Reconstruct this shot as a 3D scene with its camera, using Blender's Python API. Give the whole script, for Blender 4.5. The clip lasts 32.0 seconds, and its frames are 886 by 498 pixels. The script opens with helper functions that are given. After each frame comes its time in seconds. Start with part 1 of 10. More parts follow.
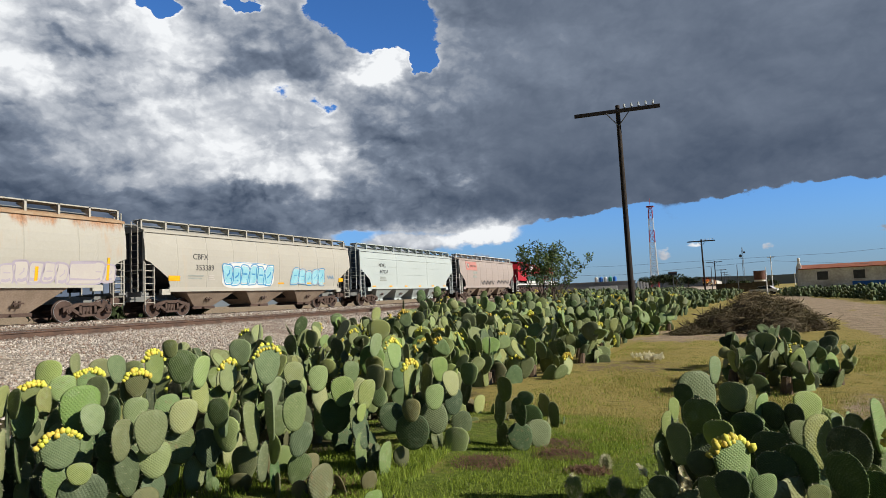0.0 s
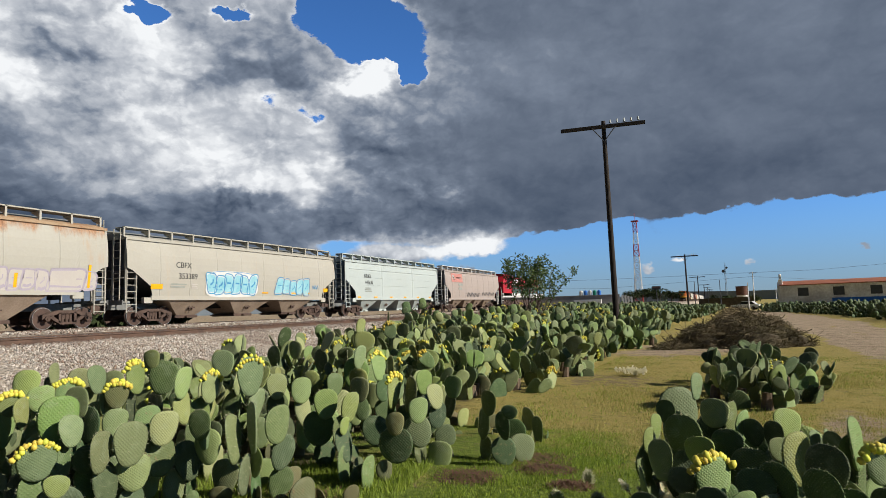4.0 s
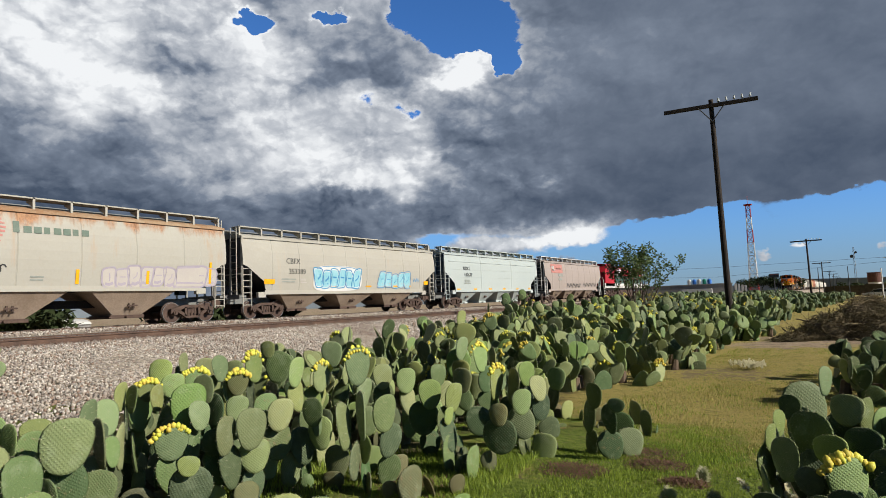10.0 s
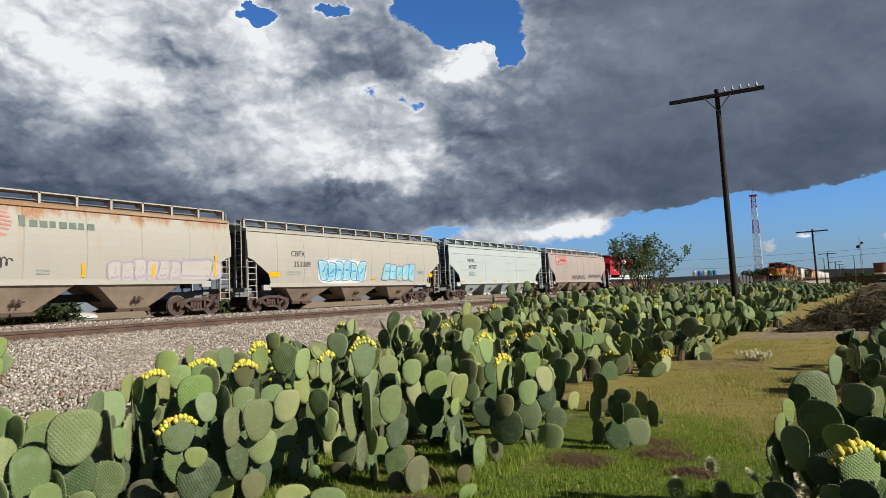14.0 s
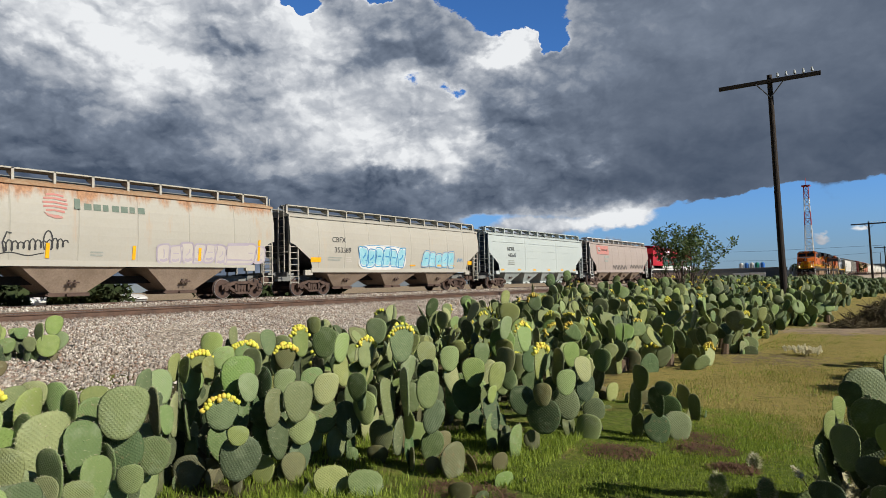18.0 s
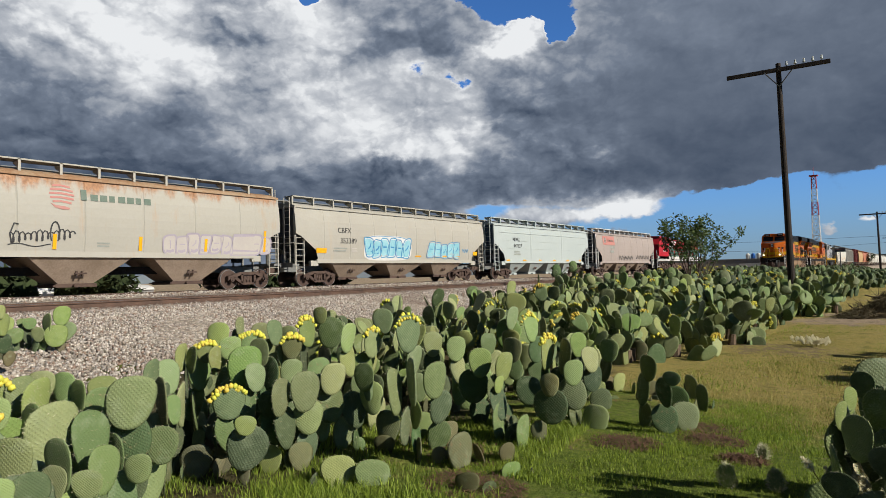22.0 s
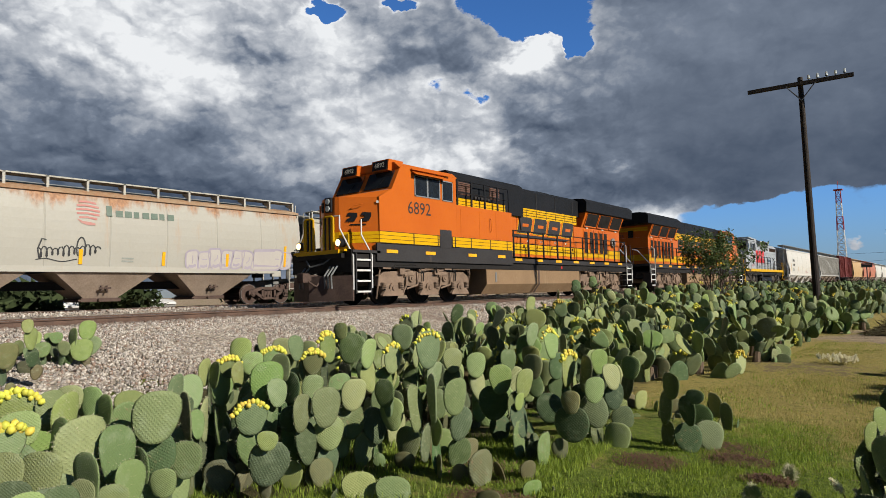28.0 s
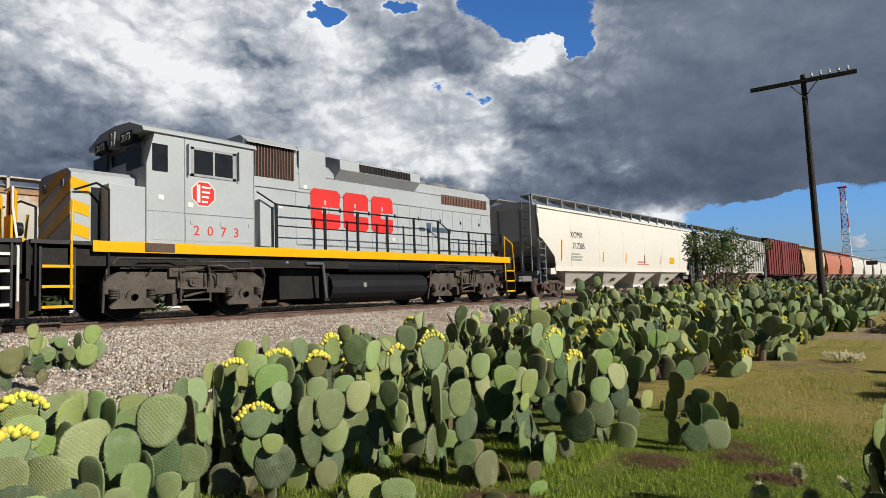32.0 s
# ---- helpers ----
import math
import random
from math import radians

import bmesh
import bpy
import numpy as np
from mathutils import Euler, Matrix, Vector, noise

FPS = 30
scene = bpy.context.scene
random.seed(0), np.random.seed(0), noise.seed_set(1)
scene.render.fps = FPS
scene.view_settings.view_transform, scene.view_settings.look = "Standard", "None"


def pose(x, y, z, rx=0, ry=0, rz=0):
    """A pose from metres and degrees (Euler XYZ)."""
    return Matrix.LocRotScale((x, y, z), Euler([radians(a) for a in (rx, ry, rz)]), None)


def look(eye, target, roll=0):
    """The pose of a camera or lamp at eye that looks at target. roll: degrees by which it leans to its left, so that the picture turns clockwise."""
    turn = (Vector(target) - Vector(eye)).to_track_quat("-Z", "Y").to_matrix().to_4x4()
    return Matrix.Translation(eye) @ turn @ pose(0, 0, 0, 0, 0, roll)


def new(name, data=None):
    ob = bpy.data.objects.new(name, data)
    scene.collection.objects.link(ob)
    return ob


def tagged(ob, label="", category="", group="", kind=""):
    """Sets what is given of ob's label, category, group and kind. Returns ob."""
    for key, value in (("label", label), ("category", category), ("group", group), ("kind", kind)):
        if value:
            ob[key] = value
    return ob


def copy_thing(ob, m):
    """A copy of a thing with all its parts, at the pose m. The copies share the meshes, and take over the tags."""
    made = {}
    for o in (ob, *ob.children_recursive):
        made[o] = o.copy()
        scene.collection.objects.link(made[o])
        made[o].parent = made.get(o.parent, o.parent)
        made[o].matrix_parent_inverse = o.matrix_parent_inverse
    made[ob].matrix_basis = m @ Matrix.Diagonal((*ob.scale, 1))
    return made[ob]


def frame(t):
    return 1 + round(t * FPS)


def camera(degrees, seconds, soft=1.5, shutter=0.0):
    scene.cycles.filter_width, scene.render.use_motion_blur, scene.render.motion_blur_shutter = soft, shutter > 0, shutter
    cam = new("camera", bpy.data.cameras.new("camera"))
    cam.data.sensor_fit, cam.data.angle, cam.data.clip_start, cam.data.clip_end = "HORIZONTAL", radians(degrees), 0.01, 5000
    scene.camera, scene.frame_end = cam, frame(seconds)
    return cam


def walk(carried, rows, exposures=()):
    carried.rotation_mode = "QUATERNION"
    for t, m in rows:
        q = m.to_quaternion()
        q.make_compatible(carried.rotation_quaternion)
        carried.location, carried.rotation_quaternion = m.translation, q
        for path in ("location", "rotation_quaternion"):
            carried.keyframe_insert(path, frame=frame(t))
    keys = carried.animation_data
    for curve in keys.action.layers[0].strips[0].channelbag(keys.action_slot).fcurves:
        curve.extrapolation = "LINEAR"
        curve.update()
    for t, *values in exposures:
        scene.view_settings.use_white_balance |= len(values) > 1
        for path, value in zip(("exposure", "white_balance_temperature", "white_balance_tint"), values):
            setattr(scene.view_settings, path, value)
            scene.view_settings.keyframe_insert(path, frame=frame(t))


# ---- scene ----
cam = camera(71.25, 32.0, 0.5)
# seconds, place in metres, yaw, pitch, roll in degrees; y runs along the tracks
ROWS = [
    (0.0, 0.000, 0.000, 1.500, 25.33, 4.42, 2.45),
    (0.5, 0.013, -0.010, 1.500, 24.92, 4.71, 1.98),
    (1.0, 0.017, -0.012, 1.504, 24.54, 4.41, 1.67),
    (1.5, 0.015, -0.016, 1.513, 24.30, 4.75, 1.89),
    (2.0, 0.020, -0.024, 1.509, 24.05, 4.87, 1.57),
    (2.5, 0.015, -0.021, 1.518, 24.21, 5.42, 2.00),
    (4.5, 0.006, -0.015, 1.512, 23.62, 5.34, 1.48),
    (5.0, 0.006, -0.010, 1.508, 22.16, 4.94, 1.21),
    (5.5, 0.016, -0.038, 1.513, 22.62, 4.76, 1.31),
    (6.0, 0.010, -0.028, 1.511, 23.99, 4.58, 1.51),
    (6.5, 0.008, -0.032, 1.514, 25.77, 4.38, 1.81),
    (7.0, -0.002, -0.016, 1.517, 27.11, 4.55, 1.64),
    (7.5, 0.007, -0.052, 1.519, 28.56, 5.12, 1.83),
    (8.0, -0.006, -0.025, 1.513, 29.94, 4.81, 1.76),
    (8.5, -0.006, -0.022, 1.516, 31.08, 4.89, 2.18),
    (9.0, -0.002, -0.025, 1.516, 31.93, 5.27, 2.42),
    (9.5, -0.005, -0.023, 1.514, 32.76, 4.97, 2.34),
    (10.0, -0.009, -0.016, 1.513, 33.11, 5.00, 2.30),
    (10.5, -0.020, -0.004, 1.507, 32.58, 4.48, 1.87),
    (11.0, -0.028, 0.003, 1.503, 31.85, 4.17, 1.56),
    (11.5, -0.041, -0.007, 1.508, 33.95, 5.08, 0.69),
    (12.0, -0.037, 0.000, 1.504, 34.32, 4.84, 1.70),
    (12.5, -0.036, 0.006, 1.496, 32.82, 4.76, 1.43),
    (13.0, -0.035, 0.002, 1.494, 32.37, 3.73, 1.62),
    (13.5, -0.030, 0.005, 1.500, 32.86, 4.13, 2.49),
    (14.0, -0.032, -0.001, 1.500, 33.53, 4.31, 2.53),
    (14.5, -0.038, 0.004, 1.494, 34.38, 3.79, 2.14),
    (16.5, -0.042, 0.009, 1.498, 37.36, 3.83, 1.66),
    (17.0, -0.037, 0.006, 1.495, 37.41, 3.59, 1.36),
    (17.5, -0.040, 0.007, 1.498, 37.26, 3.38, 1.35),
    (18.0, -0.037, 0.011, 1.495, 37.13, 3.30, 1.49),
    (18.5, -0.045, 0.010, 1.494, 37.45, 3.34, 1.60),
    (19.0, -0.046, 0.010, 1.495, 37.73, 3.18, 1.60),
    (19.5, -0.055, 0.012, 1.499, 38.10, 3.50, 0.80),
    (20.0, -0.061, 0.008, 1.495, 38.81, 3.41, 0.35),
    (20.5, -0.069, -0.001, 1.492, 39.56, 3.91, 0.13),
    (21.0, -0.068, 0.014, 1.487, 37.77, 3.03, 1.06),
    (21.5, -0.068, 0.025, 1.487, 37.61, 2.21, 1.21),
    (22.0, -0.064, 0.026, 1.490, 37.62, 2.46, 1.52),
    (22.5, -0.064, 0.024, 1.493, 37.67, 2.31, 1.31),
    (23.0, -0.063, 0.022, 1.492, 37.42, 2.72, 1.51),
    (23.5, -0.055, 0.030, 1.491, 36.21, 2.81, 1.43),
    (24.0, -0.042, 0.021, 1.492, 35.80, 3.23, 1.65),
    (24.5, -0.047, 0.027, 1.492, 35.49, 3.39, 1.77),
    (26.5, -0.051, 0.011, 1.495, 37.75, 3.71, 1.40),
    (27.0, -0.052, 0.009, 1.499, 38.87, 3.71, 1.44),
    (27.5, -0.059, 0.005, 1.493, 38.97, 3.80, 1.23),
    (28.0, -0.063, -0.001, 1.501, 39.32, 3.89, 1.41),
    (28.5, -0.061, -0.003, 1.503, 39.50, 4.21, 1.43),
    (29.0, -0.056, -0.010, 1.505, 39.81, 4.61, 1.61),
    (29.5, -0.051, -0.015, 1.504, 39.89, 5.27, 2.16),
    (30.0, -0.054, -0.006, 1.498, 39.63, 4.92, 2.13),
    (30.5, -0.060, -0.002, 1.497, 38.82, 4.83, 1.92),
    (31.0, -0.061, -0.004, 1.502, 38.77, 4.84, 2.03),
    (31.5, -0.059, 0.002, 1.499, 39.92, 4.35, 2.17),
    (32.0, -0.070, 0.008, 1.494, 39.68, 4.05, 1.95),
]
walk(cam, [(t, pose(x, y, z, 90 + pitch, roll, yaw)) for t, x, y, z, yaw, pitch, roll in ROWS],
     [(0.0, 0.47), (7.0, 0.47), (12.0, 0.41), (14.0, 0.40), (18.0, 0.36), (21.0, 0.33), (24.0, 0.36), (27.0, 0.36), (30.0, 0.43), (32.0, 0.42)])

# ---------------------------------------------------------------- light
SUN_AZ, SUN_EL = 86.0, 29.0          # degrees from +y towards +x, and above the horizon
sun_dir = Vector((math.sin(radians(SUN_AZ)) * math.cos(radians(SUN_EL)), math.cos(radians(SUN_AZ)) * math.cos(radians(SUN_EL)), math.sin(radians(SUN_EL))))
sun_data = bpy.data.lights.new("sun", "SUN")
sun_data.energy, sun_data.angle, sun_data.color = 5.0, radians(0.55), (1.0, 0.93, 0.82)
sun = new("sun", sun_data)
sun.matrix_world = look(sun_dir * 60, (0, 0, 0))


class Nodes:
    """A short way to write node trees."""

    def __init__(self, tree):
        self.tree = tree
        tree.nodes.clear()

    def __call__(self, kind, *links, operation=""):
        n = self.tree.nodes.new(kind)
        if operation:
            n.operation = operation
        for sock, value in links:
            self.put(n.inputs[sock], value)
        return n

    def put(self, sock, value):
        if isinstance(value, bpy.types.NodeSocket):
            self.tree.links.new(value, sock)
        elif hasattr(value, "outputs"):
            self.tree.links.new(value.outputs[0], sock)
        else:
            sock.default_value = value

    def m(self, op, a, b=0.0, clamp=False):
        n = self("ShaderNodeMath", (0, a), (1, b), operation=op)
        n.use_clamp = clamp
        return n.outputs[0]

    def mix(self, fac, a, b, blend="MIX"):
        n = self("ShaderNodeMix")
        n.data_type, n.blend_type = "RGBA", blend
        n.clamp_factor = True
        self.put(n.inputs[0], fac)
        self.put(n.inputs[6], a)
        self.put(n.inputs[7], b)
        return n.outputs[2]

    def ramp(self, fac, lo, hi, a=0.0, b=1.0, smooth=True):
        n = self("ShaderNodeMapRange", (0, fac), (1, lo), (2, hi), (3, a), (4, b))
        n.interpolation_type = "SMOOTHSTEP" if smooth else "LINEAR"
        return n.outputs[0]

    def noise(self, vec, scale, detail=6.0, rough=0.55, dist=0.0):
        n = self("ShaderNodeTexNoise", ("Vector", vec), ("Scale", scale), ("Detail", detail), ("Roughness", rough), ("Distortion", dist))
        return n.outputs[0]


def sky():
    """A broken afternoon sky: Nishita blue behind heaped cumulus, with a dark storm bank that ends in a low rim."""
    world = bpy.data.worlds.new("sky")
    scene.world = world
    world.use_nodes = True
    N = Nodes(world.node_tree)
    tex = N("ShaderNodeTexSky")
    tex.sky_type, tex.sun_disc, tex.sun_elevation, tex.sun_rotation = "NISHITA", False, radians(SUN_EL), radians(SUN_AZ)
    tex.air_density, tex.dust_density, tex.ozone_density, tex.altitude = 1.0, 0.6, 2.0, 2200.0
    blue = N.mix(1.0, tex.outputs[0], (0.056, 0.104, 0.158, 1), "MULTIPLY")
    d = N("ShaderNodeTexCoord").outputs["Generated"]
    x, y, z = N("ShaderNodeSeparateXYZ", (0, d)).outputs
    az = N.m("MULTIPLY", N.m("ARCTAN2", x, y), 57.2958)
    el = N.m("MULTIPLY", N.m("ARCSINE", z), 57.2958)
    flat = N("ShaderNodeVectorMath", (0, d), (1, (1.0, 1.0, 1.5)), operation="MULTIPLY").outputs[0]

    def add(*terms):
        out = terms[0]
        for q in terms[1:]:
            out = N.m("ADD", out, q)
        return out

    def times(a, *b):
        for q in b:
            a = N.m("MULTIPLY", a, q)
        return a

    def mid(a):
        return N.m("SUBTRACT", a, 0.5)

    # directions bent at three scales, so that every bank has a ragged, heaped outline
    bends = [N("ShaderNodeSeparateXYZ", (0, N("ShaderNodeTexNoise", ("Vector", flat), ("Scale", s), ("Detail", k), ("Roughness", 0.6)).outputs[1])).outputs for s, k in ((5.0, 2.0), (15.0, 3.0), (46.0, 6.0))]

    def bent(angle, k, a, b, c):
        return add(angle, times(mid(bends[0][k]), a), times(mid(bends[1][k]), b), times(mid(bends[2][k]), c))

    waz, wel = bent(az, 0, 9.0, 7.0, 2.6), bent(el, 1, 5.0, 4.5, 2.0)
    caz, cel = bent(az, 0, 2.0, 2.2, 1.7), bent(el, 1, 1.2, 1.6, 1.5)

    def total(weight, *ovals, at=None):
        """Soft ovals of the sky, added up: middle (azimuth, elevation) and half axes, in degrees."""
        out = 0.0
        for a, e, ra, re in ovals:
            da = N.m("DIVIDE", N.m("SUBTRACT", (at or (waz, wel))[0], a), ra)
            de = N.m("DIVIDE", N.m("SUBTRACT", (at or (waz, wel))[1], e), re)
            q = N.m("ADD", N.m("MULTIPLY", da, da), N.m("MULTIPLY", de, de))
            out = N.m("ADD", out, N.m("MULTIPLY", N.m("EXPONENT", N.m("MULTIPLY", q, -1.0)), weight))
        return out

    def heaped(vec):
        """Rounded heaps that lean into one another."""
        big = N("ShaderNodeTexVoronoi", ("Vector", vec), ("Scale", 9.0), ("Detail", 3.0), ("Roughness", 0.55), ("Lacunarity", 2.2))
        big.feature, big.normalize = "SMOOTH_F1", True
        big.inputs["Smoothness"].default_value = 0.5
        return N.m("SUBTRACT", 1.0, big.outputs[0])

    bulge = N("ShaderNodeVectorMath", (0, flat), (1, N("ShaderNodeVectorMath", (0, N("ShaderNodeTexNoise", ("Vector", flat), ("Scale", 11.0), ("Detail", 6.0), ("Roughness", 0.6)).outputs[1]), (1, (0.085, 0.085, 0.085)), operation="MULTIPLY").outputs[0]), operation="ADD").outputs[0]
    step_up = N("ShaderNodeVectorMath", (0, bulge), (1, (0.010, 0.003, 0.016)), operation="ADD").outputs[0]
    heap, heap_up = heaped(bulge), heaped(step_up)
    soft = N.noise(flat, 5.5, 8.0, 0.55, 0.5)
    fine = N.noise(flat, 34.0, 7.0, 0.66, 0.3)
    sunny = N.ramp(az, -30.0, -16.0, 1.0, 0.0)                   # the open, sunlit half of the sky; the storm bank lies to its east
    # how much cloud there is
    rim = add(6.75, times(N.ramp(az, -16.0, 12.0, 0.0, 1.0, False), 1.4))
    under = times(N.ramp(N.m("SUBTRACT", rim, add(el, times(mid(bends[0][1]), 1.6), times(mid(bends[1][1]), 1.4), times(mid(bends[2][1]), 0.8))), -0.45, 0.75), N.ramp(az, -38.0, -33.0))
    holes = add(total(-1.5, (-29.3, 24.4, 3.7, 3.0), (-34.2, 26.4, 2.6, 2.0), at=(caz, cel)), total(-1.1, (-25.9, 21.3, 1.3, 1.1), (-49.8, 24.9, 1.9, 0.8), (-42.7, 25.7, 2.0, 0.7), at=(caz, cel)),
                total(-0.46, (-39.4, 18.4, 2.4, 1.3), (-35.7, 17.5, 1.6, 0.8), at=(caz, cel)), total(-1.4, (100.0, 32.0, 26.0, 18.0)))
    head = total(1.7, (-29.3, 20.8, 1.5, 1.5), (-32.0, 19.9, 2.2, 0.9), at=(caz, cel))
    low = add(total(1.15, (-27.6, 5.5, 6.4, 1.4), (-20.0, 5.9, 3.6, 1.2), (-29.5, 4.5, 3.2, 0.8), at=(caz, cel)),
              total(1.0, (-5.3, 2.9, 1.0, 0.4), (-2.5, 3.6, 1.2, 0.45), (2.7, 3.1, 0.7, 0.4), (10.3, 4.0, 0.8, 0.3), (-21.7, 3.8, 1.0, 0.4), at=(caz, cel)), total(0.72, (-4.5, 6.6, 1.9, 1.2), (-13.0, 4.6, 2.6, 0.8), at=(caz, cel)))
    dens = add(0.52, holes, head, low, times(under, -1.12), times(mid(soft), 0.35), times(mid(fine), 0.45), times(N.m("SUBTRACT", heap, 0.75), 0.5))
    alpha = N.ramp(dens, 0.0, add(0.10, times(under, 0.34)))
    # how bright it is: large masses, then heaps lit from the sun's side
    tone = add(total(0.46, (-68.4, 20.8, 11.0, 3.6)), total(0.2, (-60.0, 18.5, 6.8, 2.7), (-56.0, 24.5, 8.0, 2.0), (-35.4, 11.3, 1.6, 2.6)), total(0.23, (-48.8, 21.5, 4.6, 3.2)), total(0.2, (-45.9, 13.0, 3.4, 2.3)),
               total(0.16, (-48.9, 15.9, 4.6, 2.9)), total(0.40, (-40.7, 11.6, 4.4, 2.2)), total(0.10, (-36.3, 16.8, 3.4, 4.4)), total(0.22, (-23.6, 10.7, 2.2, 1.0)), total(0.14, (-31.0, 19.0, 3.1, 2.4)), total(0.08, (-42.6, 18.4, 6.3, 2.9), (-14.0, 20.0, 9.0, 6.0)),
               total(0.11, (-55.9, 12.7, 5.7, 1.9), (-49.0, 9.9, 4.0, 1.5), (-23.5, 22.1, 3.8, 2.8)))
    shade = add(total(-0.13, (-55.7, 21.8, 4.3, 0.9)), total(-0.17, (-55.3, 17.5, 3.8, 2.1), (-40.0, 20.5, 4.0, 1.6), (-45.5, 18.6, 3.0, 1.5)), total(-0.3, (-41.8, 10.1, 1.8, 0.9)), total(-0.10, (-66.0, 12.0, 9.0, 2.6)), total(-0.07, (-3.8, 11.1, 12.0, 3.0), (-17.0, 9.5, 8.0, 2.5)))
    crest = total(0.45, (-29.3, 21.0, 2.0, 1.8), (-32.0, 20.1, 2.6, 1.1), (-27.0, 5.5, 8.0, 1.3), (-20.0, 5.8, 4.0, 1.2), (-1.0, 3.6, 14.0, 1.6), at=(caz, cel))
    relief = N.m("SUBTRACT", heap, heap_up)
    over = times(N.ramp(el, 27.0, 37.0, 1.0, 0.22), N.ramp(y, -0.35, 0.25, 0.5, 1.0))
    lit_side = times(sunny, N.ramp(el, 8.5, 12.5))
    mass = add(N.ramp(el, 6.0, 16.0, 0.375, 0.440), times(lit_side, 0.145), times(tone, 0.84), shade, times(add(times(mid(soft), 0.85), times(mid(fine), 0.16), times(N.m("SUBTRACT", heap, 0.75), 0.7)), add(0.30, times(sunny, 0.46))))
    # grey veils with torn edges in front of the sunlit heaps behind them
    torn = N.ramp(mass, 0.45, 0.80, 0.36, 0.86)
    light = add(times(add(times(mass, 0.62), times(torn, 0.38), crest), over), times(relief, add(0.16, times(sunny, 0.55), times(add(tone, crest), 1.3))), times(N.ramp(dens, 0.30, 0.04), add(0.04, times(sunny, 0.14))))
    ramp = N("ShaderNodeValToRGB", (0, light))
    e = ramp.color_ramp.elements
    e[0].position, e[0].color = 0.12, (0.026, 0.034, 0.052, 1)
    e[1].position, e[1].color = 0.92, (0.88, 0.90, 0.92, 1)
    for p, c in ((0.30, (0.066, 0.091, 0.139, 1)), (0.50, (0.187, 0.226, 0.295, 1)), (0.74, (0.50, 0.53, 0.58, 1))):
        k = e.new(p)
        k.color = c
    # pale haze towards the horizon
    blue = N.mix(N.m("MULTIPLY", N.ramp(el, 12.0, -1.0), 0.75), blue, (0.200, 0.282, 0.385, 1))
    col = N.mix(alpha, blue, ramp.outputs[0])
    col = N.mix(N.m("MULTIPLY", N.ramp(el, 6.0, -2.0), 0.45), col, (0.235, 0.283, 0.347, 1))
    bg = N("ShaderNodeBackground", (0, col), (1, 0.745))
    N("ShaderNodeOutputWorld", (0, bg))

sky()

RZ = 1.11                       # height of the rail heads
NEAR, FAR = -15.75, -26.65      # the two track centres


